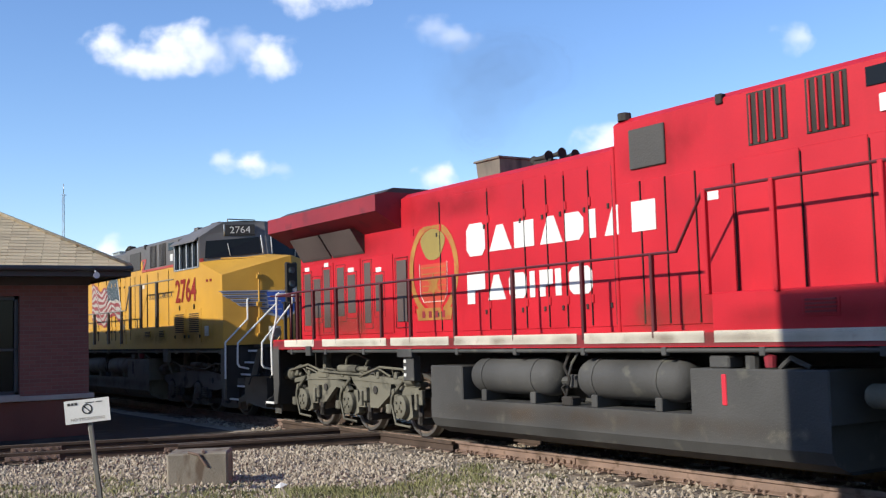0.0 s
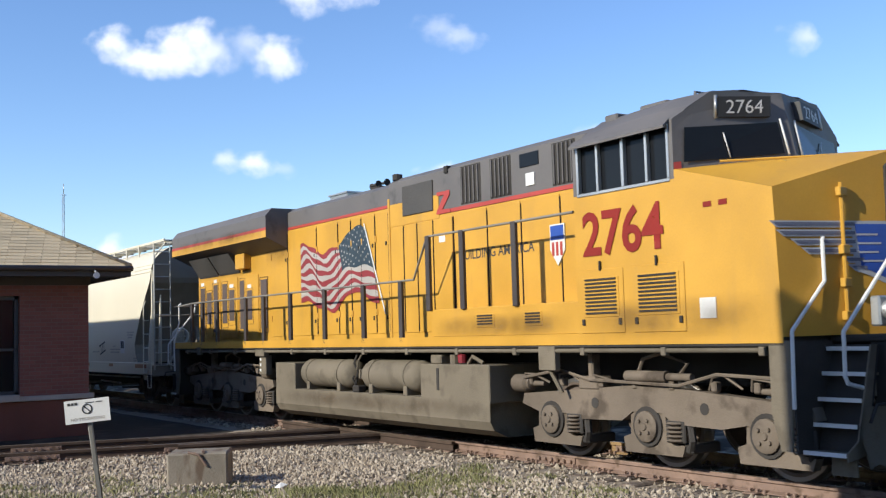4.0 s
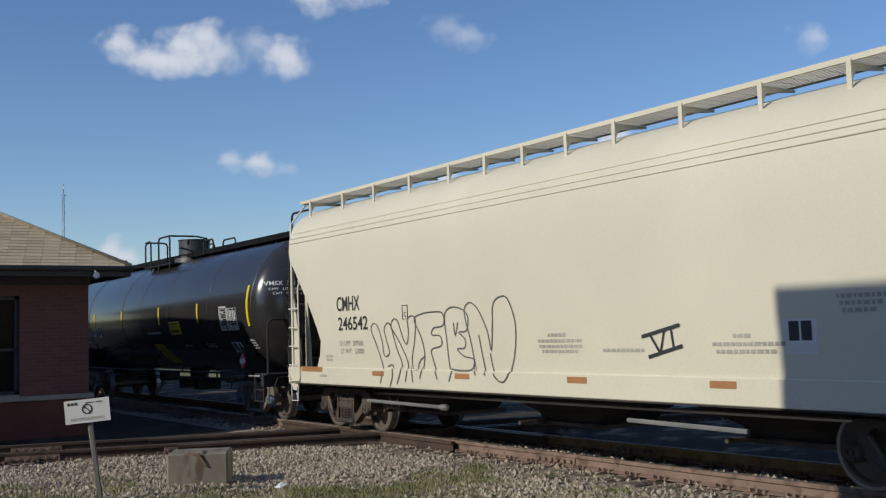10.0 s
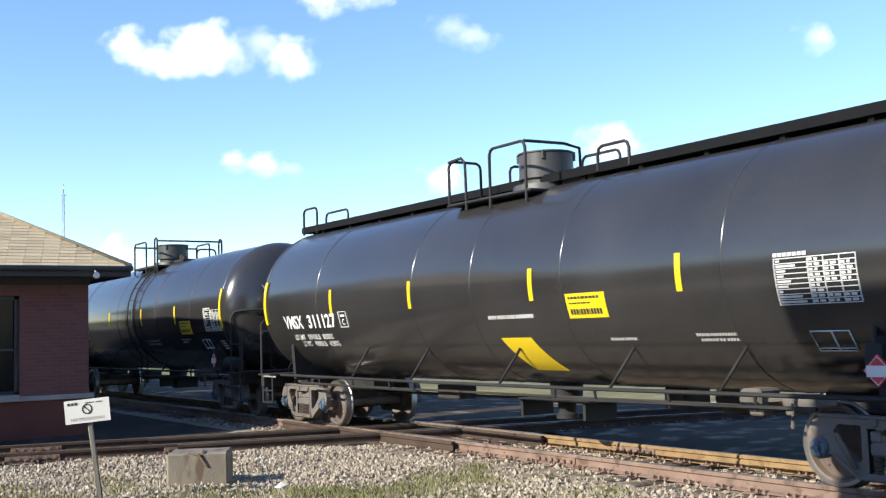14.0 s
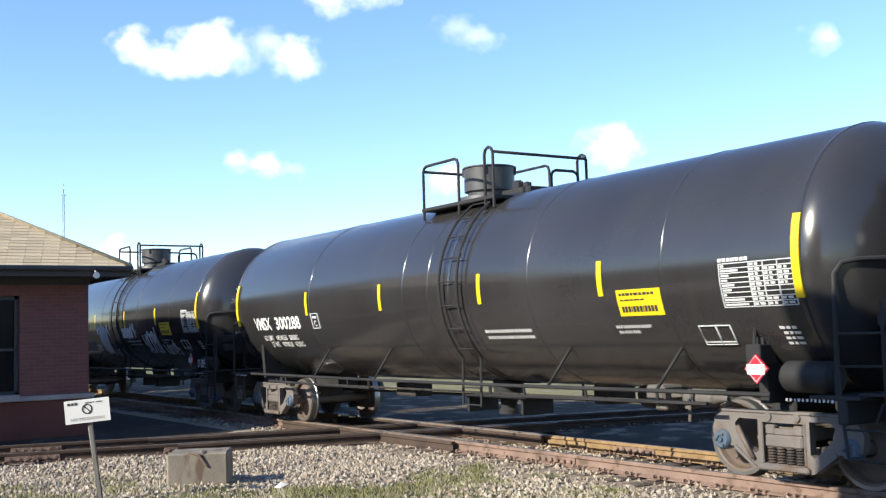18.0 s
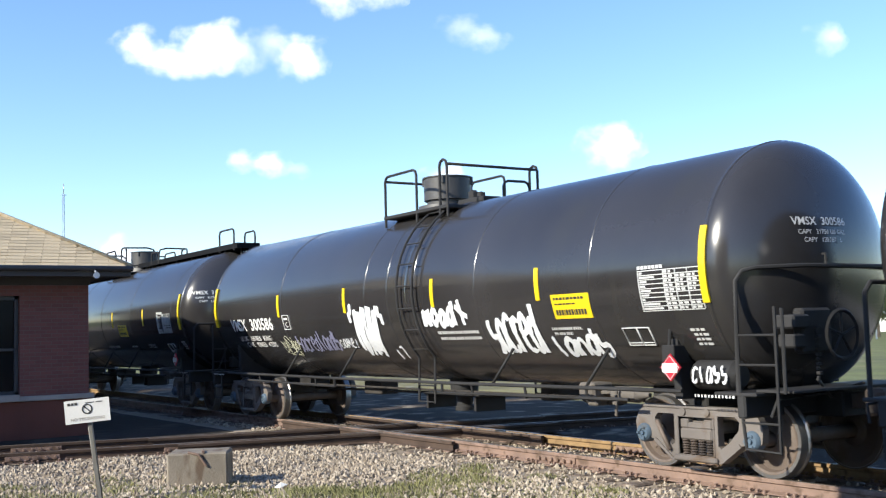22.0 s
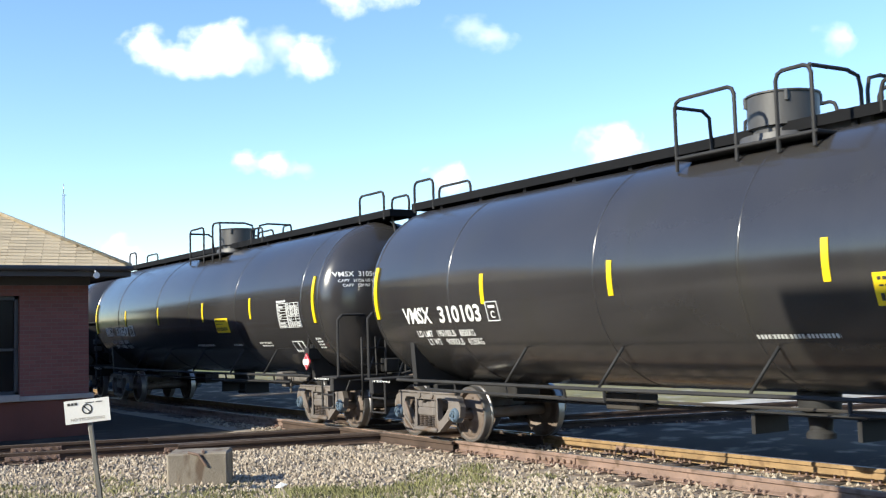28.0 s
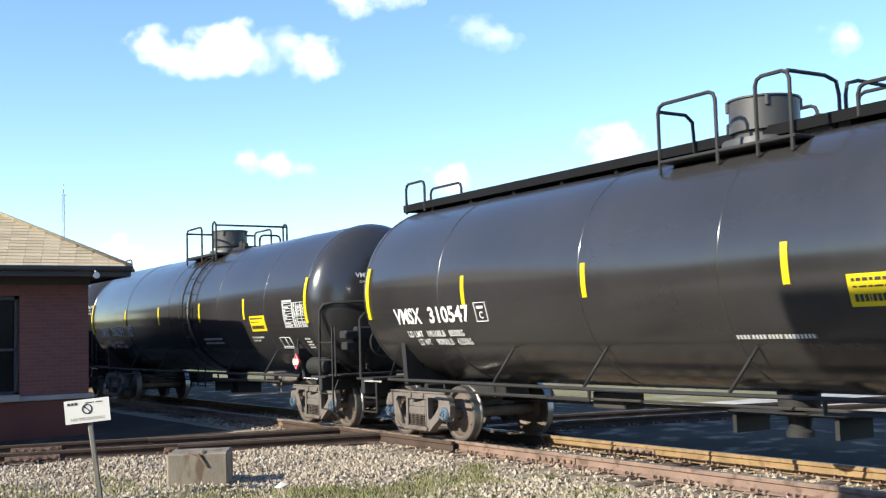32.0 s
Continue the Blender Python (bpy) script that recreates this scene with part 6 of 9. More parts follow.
        part("end_valve", Shape().box(s * 7.3, s * 7.5, -0.45, -0.2, 1.12, 1.4, 0.03).lathe([(s * 7.2, 0), (s * 7.2, 0.13), (s * 7.5, 0.13), (s * 7.52, 0)], "x", (0, 0.15, 1.35), 12).pipe([(s * 7.4, -0.3, 1.35), (s * 7.45, -0.2, 1.6), (s * 7.4, 0.1, 1.5)], 0.02, 6), CREAM_SHADED, car, "shade-darkened brake valve and pipes")
        freight_truck(car, s * 5.89, TRUCK_RUST, TRUCK_RUST, 0.93)
    # roof: hatches and grated walkways on brackets
    part("roof_hatch", Shape().box(-6.6, 6.6, -0.34, 0.34, 4.26, 4.33, 0.02), CREAM, car, "long trough hatch cover")
    for s in (-1, 1):
        wk = Shape()
        for y in np.linspace(0.66, 1.14, 9):              # long bearing bars of the open grating
            wk.box(-7.4, 7.4, s * y - 0.006, s * y + 0.006, 4.375, 4.405)
        for x in np.arange(-7.3, 7.35, 0.2):
            wk.box(x - 0.006, x + 0.006, s * 0.64, s * 1.16, 4.385, 4.402)
        part("roof_walkway", wk, LADDER_GREY, car, "pale open-grated roof walkway")
        edge = Shape().box(-7.42, 7.42, s * 1.15, s * 1.18, 4.360, 4.420).box(-7.42, 7.42, s * 0.62, s * 0.64, 4.360, 4.410)
        part("walkway_edge", edge, CREAM, car)
        for x in (-6.95, -5.6, -4.43, -3.22, -2.02, -1.04, -0.1, 0.87, 1.83, 3.01, 4.21, 5.35, 6.6):
            part("walkway_bracket", Shape().slab([(x - 0.03, 4.0), (x + 0.03, 4.0), (x + 0.03, 4.380), (x - 0.03, 4.380)], s * 1.18, s * 1.2).prism([(s * 1.18, 4.350), (s * 0.62, 4.350), (s * 0.62, 4.320), (s * 1.1, 4.270), (s * 1.18, 4.130)], x - 0.012, x + 0.012), CREAM, car)
    for s in (-1, 1):
        part("end_walkway", Shape().box(s * 7.18, s * 7.44, -1.15, 1.15, 4.360, 4.395, 0.01).box(s * 6.7, s * 7.3, 0.1, 0.6, 4.350, 4.450, 0.02), LADDER_GREY, car)
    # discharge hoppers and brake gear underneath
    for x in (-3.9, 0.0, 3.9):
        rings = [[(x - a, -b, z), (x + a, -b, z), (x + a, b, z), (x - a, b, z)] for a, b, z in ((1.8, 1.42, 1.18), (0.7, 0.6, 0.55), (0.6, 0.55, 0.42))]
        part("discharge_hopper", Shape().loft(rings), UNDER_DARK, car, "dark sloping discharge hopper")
        part("outlet_gate", Shape().box(x - 0.75, x + 0.75, -0.62, 0.62, 0.36, 0.42, 0.01).pipe([(x - 0.5, -1.1, 0.42), (x - 0.5, 0.9, 0.42)], 0.03, 6), TRUCK_RUST, car)
    part("brake_rigging", Shape().pipe([(-5.5, -0.9, 0.7), (5.5, -0.9, 0.72)], 0.025, 6).pipe([(-4.6, -1.3, 0.6), (-2.2, -1.3, 0.58)], 0.03, 6).pipe([(2.0, -1.3, 0.6), (3.9, -1.3, 0.57)], 0.03, 6)
         .lathe([(-2.3, 0), (-2.25, 0.05), (-2.1, 0.05), (-2.05, 0)], "x", (0, -1.3, 0.58), 8), SILVER, car, "pale brake rods")
    # lettering
    face = lambda z: -(max(np.interp(z, [l[0] for l in levels], [l[2] for l in levels]), 1.537 if z < 1.175 else 0) + 0.006)
    put = lambda x0, z0: (lambda u, v: (x0 + u, face(z0 + v), z0 + v))
    lay = lambda x, z: (x, face(z) - 0.002, z)
    part("reporting_mark", fitted_lettering("CMHX", -5.26, -4.41, 2.17, 2.43, lay, 0.012), INK, car, "black reporting mark")
    part("car_number", fitted_lettering("246542", -5.22, -4.14, 1.83, 2.07, lay, 0.012), INK, car, "black car number")
    part("weight_line", fitted_lettering("LD LMT  209500", -5.2, -4.33, 1.56, 1.65, lay, 0.0), INK_FAINT, car)
    part("weight_line", fitted_lettering("LT WT   53000", -5.15, -4.3, 1.42, 1.51, lay, 0.0), INK_FAINT, car)
    for x, z, ws in ((-5.76, 1.375, [0.22]), (-5.74, 1.31, [0.2]), (-5.95, 1.02, [0.2]), (0.75, 1.67, [0.29]), (0.54, 1.593, [0.72]), (0.56, 1.52, [0.7]), (0.62, 1.455, [0.58]), (1.84, 1.466, [0.58]),
                     (3.95, 1.62, [0.2]), (3.65, 1.53, [0.8]), (3.7, 1.45, [0.65]), (5.3, 1.99, [0.14, 0.14, 0.1, 0.1]), (5.33, 1.92, [0.12, 0.16, 0.12]), (5.36, 1.85, [0.3]), (5.8, 1.28, [0.25]), (5.82, 1.22, [0.2])):
        tagged(part("printed_line", bars_on(put, x, z, [w / (n + 1) * (0.7 + 0.6 * ((q * 7) % 5) / 4) for w in ws for n in [int(w / 0.07)] for q in range(n + 1)], 0.042, 0.02), INK_FAINT, car), kind="stuff")
    blk = Shape().add(bars_on(put, 4.7, 1.66, [0.13, 0.13], 0.2, 0.025).v, [(0, 1, 2, 3), (4, 5, 6, 7)])
    part("test_plate", bars_on(lambda a, b: (lambda u, v: (a + u, face(b + v) + 0.003, b + v)), 4.63, 1.6, [0.42], 0.36), WHITE, car, "white test plate")
    part("test_plate_mark", blk, INK, car)
    v = Shape()
    for pth, r in (([(2.54, 1.625), (3.17, 1.755)], 0.022), ([(2.64, 1.385), (3.2, 1.515)], 0.022), ([(2.68, 1.65), (2.84, 1.43)], 0.017), ([(2.84, 1.43), (2.92, 1.7)], 0.015), ([(3.03, 1.72), (3.06, 1.48)], 0.016)):
        q = stroke(pth, r, lambda u, w: (u, face(w) - 0.004, w), INK, car)
        v.add(q.v, q.f)
    part("painted_numeral", v, INK, car, "hand-painted black numeral")
    hollow = (  # hollow letters drawn with one thin line: paths on a grid one wide and one high
        (-4.05, 1.05, 0.0, (((0.3, 0.0), (0.36, 0.25), (0.2, 0.6), (0.02, 0.9), (0.12, 1.0), (0.24, 0.94), (0.36, 0.7), (0.42, 0.46), (0.58, 0.5), (0.5, 0.72), (0.44, 0.9), (0.56, 1.0), (0.66, 0.92), (0.8, 0.6), (0.95, 0.3), (0.82, 0.0)),
                            ((0.5, 0.28), (0.66, 0.3), (0.68, 0.12), (0.6, -0.05)))),
        (-3.4, 0.95, 0.04, (((0.5, 0.0), (0.56, 0.3), (0.32, 0.62), (0.05, 0.88), (0.14, 1.0), (0.28, 0.96), (0.44, 0.68), (0.56, 0.6), (0.62, 0.8), (0.6, 0.98), (0.74, 1.04), (0.86, 0.96), (0.8, 0.62), (0.7, 0.34), (0.74, 0.0)),)),
        (-2.7, 0.98, 0.1, (((0.22, 0.0), (0.36, 0.34), (0.28, 0.62), (0.08, 0.9), (0.3, 0.98), (0.6, 1.0), (0.92, 0.98), (0.94, 0.8), (0.66, 0.76), (0.6, 0.66), (0.84, 0.64), (0.86, 0.5), (0.58, 0.44), (0.6, 0.3), (0.74, 0.0)),
                           ((0.36, 0.34), (0.2, 0.26), (0.12, 0.12)))),
        (-1.85, 0.98, 0.14, (((0.2, 0.12), (0.16, 0.5), (0.12, 0.88), (0.3, 1.0), (0.62, 0.96), (0.76, 0.84), (0.7, 0.66), (0.5, 0.64), (0.66, 0.54), (0.64, 0.42), (0.44, 0.4), (0.62, 0.3), (0.86, 0.26), (0.8, 0.12), (0.5, 0.1), (0.2, 0.12)),
                             ((0.36, 0.78), (0.4, 0.6), (0.48, 0.78)), ((0.3, 0.1), (0.2, -0.06)))),
        (-1.25, 1.35, 0.18, (((0.22, 0.0), (0.16, 0.4), (0.04, 0.86), (0.14, 1.0), (0.3, 0.9), (0.46, 0.6), (0.52, 0.34), (0.56, 0.7), (0.58, 0.94), (0.68, 1.04), (0.84, 1.02), (0.96, 0.7), (0.94, 0.34), (0.84, 0.06), (0.72, -0.08), (0.56, 0.02), (0.5, 0.3)),
                             ((0.3, 0.55), (0.36, 0.24), (0.4, 0.0)))))
    for x0, wide, rise, paths in hollow:
        outline = Shape()
        for path in paths:
            pts = rounded(path)
            q = stroke([(x0 + p.x * wide, 0.93 + rise + p.y * (1.0 + 0.35 * rise)) for p in pts], 0.011, lambda u, w: (u, face(w) - 0.003, w), INK, car)
            outline.add(q.v, q.f)
        part("graffiti_letter", outline, GRAFFITI_GREY, car, "thin hollow graffiti letter")
    part("reflector", Shape().box(-6.74, -5.88, -1.542, -1.534, 1.09, 1.18), MARK_ORANGE, car, "faded orange reflector")
    for x in (-3.81, -1.3, 1.33, 3.79):
        part("reflector", Shape().box(x - 0.19, x + 0.19, -1.542, -1.534, 1.05, 1.13), MARK_ORANGE, car, "faded orange reflector")
    part("reflector", Shape().box(6.05, 7.0, -1.542, -1.534, 1.03, 1.13), MARK_ORANGE, car, "faded orange reflector")
    part("class_box", Shape().pipe([put(-2.9, 2.09)(u, w) for u, w in ((-0.08, -0.11), (0.08, -0.11), (0.08, 0.11), (-0.08, 0.11))], 0.007, 4, close=True), INK, car)
    part("class_letter", lettering("C", 0.12, put(-2.9, 2.05)), INK, car)
    return car


# ---- locomotives ----
HW = 1.0                # half the width of the hood
BAND_WHITE = surface("cream_white_sill_stripe", (0.72, 0.66, 0.55), 0.5, var=0.1, second=(0.45, 0.3, 0.25), amount=0.36, bump=0.02)
STANCHION = surface("dark_brown_handrail_post", (0.055, 0.045, 0.042), 0.5, var=0.2, bump=0.05)
MAROON = surface("dark_maroon_handrail_paint", (0.09, 0.012, 0.016), 0.5, var=0.2, bump=0.03)
RAIL_GREY = surface("worn_grey_handrail", (0.22, 0.20, 0.17), 0.5, var=0.2, bump=0.03)
BADGE_SILVER = surface("pale_silver_badge_paint", (0.42, 0.42, 0.44), 0.5, var=0.1, bump=0.02)
BADGE_SLATE = surface("slate_grey_badge_paint", (0.13, 0.14, 0.19), 0.5, var=0.1, bump=0.02)
DARK_BLUE = surface("navy_flag_field", (0.03, 0.05, 0.065), 0.45, var=0.12, bump=0.02)
FLAG_WHITE = surface("faded_white_flag_stripe", (0.4, 0.37, 0.33), 0.5, var=0.12, bump=0.02)
FLAG_RED = surface("faded_red_flag_stripe", (0.26, 0.035, 0.038), 0.45, var=0.12, bump=0.02)


def hood_outline(w, z0, z1, c=0.13):
    return [(-w, z0), (w, z0), (w, z1 - c * 0.75), (w - c, z1 - 0.015), (w * 0.4, z1 + 0.01), (-w * 0.4, z1 + 0.01), (-w + c, z1 - 0.015), (-w, z1 - c * 0.75)]


def wavy_flag(car):
    """A flag painted on the hood, flowing back from a staff: thirteen bent stripes, a dark field and small stars."""
    flag = part("flag_staff", Shape().slab([(-0.62, 3.76), (-0.585, 3.76), (0.125, 2.1), (0.09, 2.1)], -HW - 0.024, -HW - 0.031), WHITE, car, "painted flag staff")
    x_of = lambda u, r: -0.52 - 2.75 * u + 0.42 * r * (1 - u)
    top = lambda u: 3.6 - 0.2 * u + 0.15 * math.sin(u * 8.2 + 0.2)
    bot = lambda u: 2.36 + 0.0 * u + 0.15 * math.sin(u * 8.2 - 0.55)

    def at(u, r, lift):
        z = top(u) + (bot(u) - top(u)) * r + 0.045 * math.sin(u * 15 + r * 3) + 0.05 * math.sin(u * 27 + r * 9) * (0.3 + 0.7 * u)
        return (x_of(u, r), -HW - lift, z)

    n = 22
    for k in range(13):
        vs, fs = [], []
        for i in range(n + 1):
            u = i / n
            vs.extend([at(u, k / 13, 0.025), at(u, (k + 1) / 13, 0.025)])
        fs = [(2 * i, 2 * i + 1, 2 * i + 3, 2 * i + 2) for i in range(n)]
        part("flag_stripe", Shape().add(vs, fs), FLAG_RED if k % 2 == 0 else FLAG_WHITE, flag)
    vs = []
    m = 10
    for i in range(m + 1):
        for j in range(6):
            vs.append(at(0.4 * i / m, 0.54 * j / 5, 0.028))
    fs = [(i * 6 + j, i * 6 + j + 1, (i + 1) * 6 + j + 1, (i + 1) * 6 + j) for i in range(m) for j in range(5)]
    part("flag_field", Shape().add(vs, fs), DARK_BLUE, flag)
    st = Shape()
    for r in range(9):
        for c in range(6 if r % 2 == 0 else 5):
            x, y, z = at(0.035 + 0.066 * (c + (0.5 if r % 2 else 0)), 0.03 + 0.056 * r, 0.0305)
            pts = []
            for q in range(10):
                a, rr = q * math.pi / 5, 0.03 if q % 2 == 0 else 0.012
                pts.append((x + math.sin(a) * rr, y, z + math.cos(a) * rr))
            st.add(pts + [(x, y, z)], [(q, (q + 1) % 10, 10) for q in range(10)])
    tagged(part("flag_stars", st, FLAG_WHITE, flag, "small white stars"), kind="stuff")


def stain_material(name, colour, strength):
    """A thin film of soot or dust: opaque in its middle, broken up by noise, fading out at its rim."""
    m = surface(name, colour, 0.9, var=0.2, spec=0.1, bump=0.0)
    n, l = m.node_tree.nodes, m.node_tree.links
    rim = n.new("ShaderNodeAttribute")
    rim.attribute_name = "body"
    t = n.new("ShaderNodeTexNoise")
    t.inputs["Scale"].default_value, t.inputs["Detail"].default_value = 2.4, 6
    l.new(n.new("ShaderNodeTexCoord").outputs["Object"], t.inputs["Vector"])
    r = n.new("ShaderNodeMapRange")
    r.inputs[1].default_value, r.inputs[2].default_value, r.inputs[4].default_value = 0.25, 0.85, strength
    l.new(t.outputs[0], r.inputs[0])
    k = n.new("ShaderNodeMath")
    k.operation = "MULTIPLY"
    l.new(r.outputs[0], k.inputs[0])
    l.new(rim.outputs["Fac"], k.inputs[1])
    l.new(k.outputs[0], n["Principled BSDF"].inputs["Alpha"])
    return m


SOOT = stain_material("soot_film", (0.02, 0.018, 0.016), 0.55)
GRIME = stain_material("brown_grime_film", (0.1, 0.07, 0.045), 0.7)


def stain(car, x0, x1, z0, z1, material, y=-1.0, lift=0.03, name="soot_stain"):
    """A stain on an upright face, fading towards its edges."""
    nx, nz = 10, 6
    vs, body = [], []
    for j in range(nz + 1):
        for i in range(nx + 1):
            u, v = i / nx, j / nz
            vs.append((x0 + (x1 - x0) * u, y - lift, z0 + (z1 - z0) * v))
            body.append(min(1.0, 4 * u, 4 * (1 - u)) * min(1.0, 2.5 * v, 2.5 * (1 - v)))
    fs = [(j * (nx + 1) + i, j * (nx + 1) + i + 1, (j + 1) * (nx + 1) + i + 1, (j + 1) * (nx + 1) + i) for j in range(nz) for i in range(nx)]
    me = bpy.data.meshes.new(name)
    me.from_pydata(vs, [], fs)
    me.attributes.new("body", "FLOAT", "POINT").data.foreach_set("value", body)
    part(name, me, material, car)


def crest(car):
    """Faded gold oval crest on the red hood, drawn as plain shapes."""
    cx, cz = -4.13, 2.77
    ring = Shape()
    n = 36
    for r0, r1 in ((1.0, 0.86),):
        pts = []
        for k in range(n):
            a = 2 * math.pi * k / n
            pts.append((cx + 0.75 * r0 * math.cos(a), -HW - 0.018, min(3.5, cz + 0.80 * r0 * math.sin(a))))
            pts.append((cx + 0.73 * r1 * math.cos(a), -HW - 0.018, min(3.49, cz + 0.80 * r1 * math.sin(a))))
        ring.add(pts, [(2 * k, 2 * k + 1, (2 * k + 3) % (2 * n), (2 * k + 2) % (2 * n)) for k in range(n)])
    c = part("crest_ring", ring, GOLD, car, "faded gold oval ring")
    blob = [(cx + 0.36 * math.cos(a) * (1 + 0.12 * math.sin(3 * a)), cz + 0.42 + 0.26 * math.sin(a)) for a in [2 * math.pi * k / 20 for k in range(20)]]
    part("crest_animal_patch", Shape().slab(blob, -HW - 0.018, -HW - 0.012), surface("olive_gold_paint", (0.26, 0.19, 0.045), 0.55, var=0.25, bump=0.02), c)
    part("crest_shield", Shape().slab([(cx - 0.4, cz + 0.1), (cx + 0.4, cz + 0.1), (cx + 0.36, cz - 0.5), (cx, cz - 0.72), (cx - 0.36, cz - 0.5)], -HW - 0.018, -HW - 0.012), surface("orange_crest_paint", (0.50, 0.055, 0.025), 0.5, var=0.15, bump=0.02), c)
    leaf = [(cx + r * math.sin(a), cz - 0.25 + r * math.cos(a)) for a, r in [(2 * math.pi * k / 12, 0.2 if k % 2 == 0 else 0.1) for k in range(12)]]
    part("crest_leaf", Shape().slab(leaf, -HW - 0.024, -HW - 0.019), GOLD, c)
    for k in range(5):
        part("crest_line", Shape().slab([(cx - 0.36, cz + 0.05 - k * 0.1), (cx + 0.36, cz + 0.05 - k * 0.1), (cx + 0.36, cz + 0.035 - k * 0.1), (cx - 0.36, cz + 0.035 - k * 0.1)], -HW - 0.0215, -HW - 0.0185), GOLD, c)
    part("crest_edge", Shape().pipe([(cx - 0.42, -HW - 0.018, cz + 0.12), (cx - 0.4, -HW - 0.018, cz - 0.4), (cx - 0.3, -HW - 0.018, cz - 0.52), (cx + 0.3, -HW - 0.018, cz - 0.52), (cx + 0.4, -HW - 0.018, cz - 0.4), (cx + 0.42, -HW - 0.018, cz + 0.12)], 0.008, 4), BAND_WHITE, c, "pale shield outline")
    part("crest_scroll", Shape().slab([(cx - 0.55, cz - 0.62), (cx + 0.55, cz - 0.62), (cx + 0.5, cz - 0.82), (cx - 0.5, cz - 0.82)], -HW - 0.022, -HW - 0.016), GOLD, c)
    for k in range(4):
        part("scroll_mark", Shape().slab([(cx - 0.36 + k * 0.2, cz - 0.67), (cx - 0.27 + k * 0.2, cz - 0.67), (cx - 0.27 + k * 0.2, cz - 0.78), (cx - 0.36 + k * 0.2, cz - 0.78)], -HW - 0.026, -HW - 0.0225), DARK_RED, c)


def wing_badge(car, place):
    """Blue spread wing with pale feathers on the nose, drawn as plain shapes."""
    def flat(pts, lift):
        return Shape().add([place(u, v, lift) for u, v in pts], [tuple(range(len(pts)))])
    w = part("wing_edge", flat([(-0.34, 0.29), (0.3, 0.29), (0.42, 0.38), (0.42, -0.3), (0.1, -0.5), (-0.16, -0.38), (-0.3, -0.34), (-0.34, -0.1)], 0.006), BADGE_SILVER, car, "pale edge of the wing badge")
    part("wing_panel", flat([(-0.3, 0.25), (0.36, 0.25), (0.36, -0.26), (0.1, -0.43), (-0.12, -0.33), (-0.24, -0.3), (-0.26, -0.08)], 0.010), BLUE, w, "blue wing")
    for z, x0, x1 in ((0.29, -1.42, -0.3), (0.18, -1.34, -0.3), (0.07, -1.16, -0.3), (-0.04, -1.02, -0.3), (-0.15, -0.5, -0.2), (-0.25, -0.42, -0.16)):
        f = part("feather", flat([(x0, z), (x1, z), (x1, z - 0.085), (x0 + 0.1, z - 0.085)], 0.007), BADGE_SILVER, w, "pale-edged slate feather")
        part("feather_fill", flat([(x0 + 0.05, z - 0.02), (x1, z - 0.02), (x1, z - 0.062), (x0 + 0.1, z - 0.062)], 0.012), BADGE_SLATE, w)
    for z, x0, x1 in ((0.13, -0.3, 0.0), (0.02, -0.28, 0.04), (-0.09, -0.26, 0.0), (-0.2, -0.22, 0.06)):
        part("feather_line", flat([(x0, z), (x1, z), (x1, z - 0.024), (x0, z - 0.024)], 0.014), BADGE_SILVER, w)


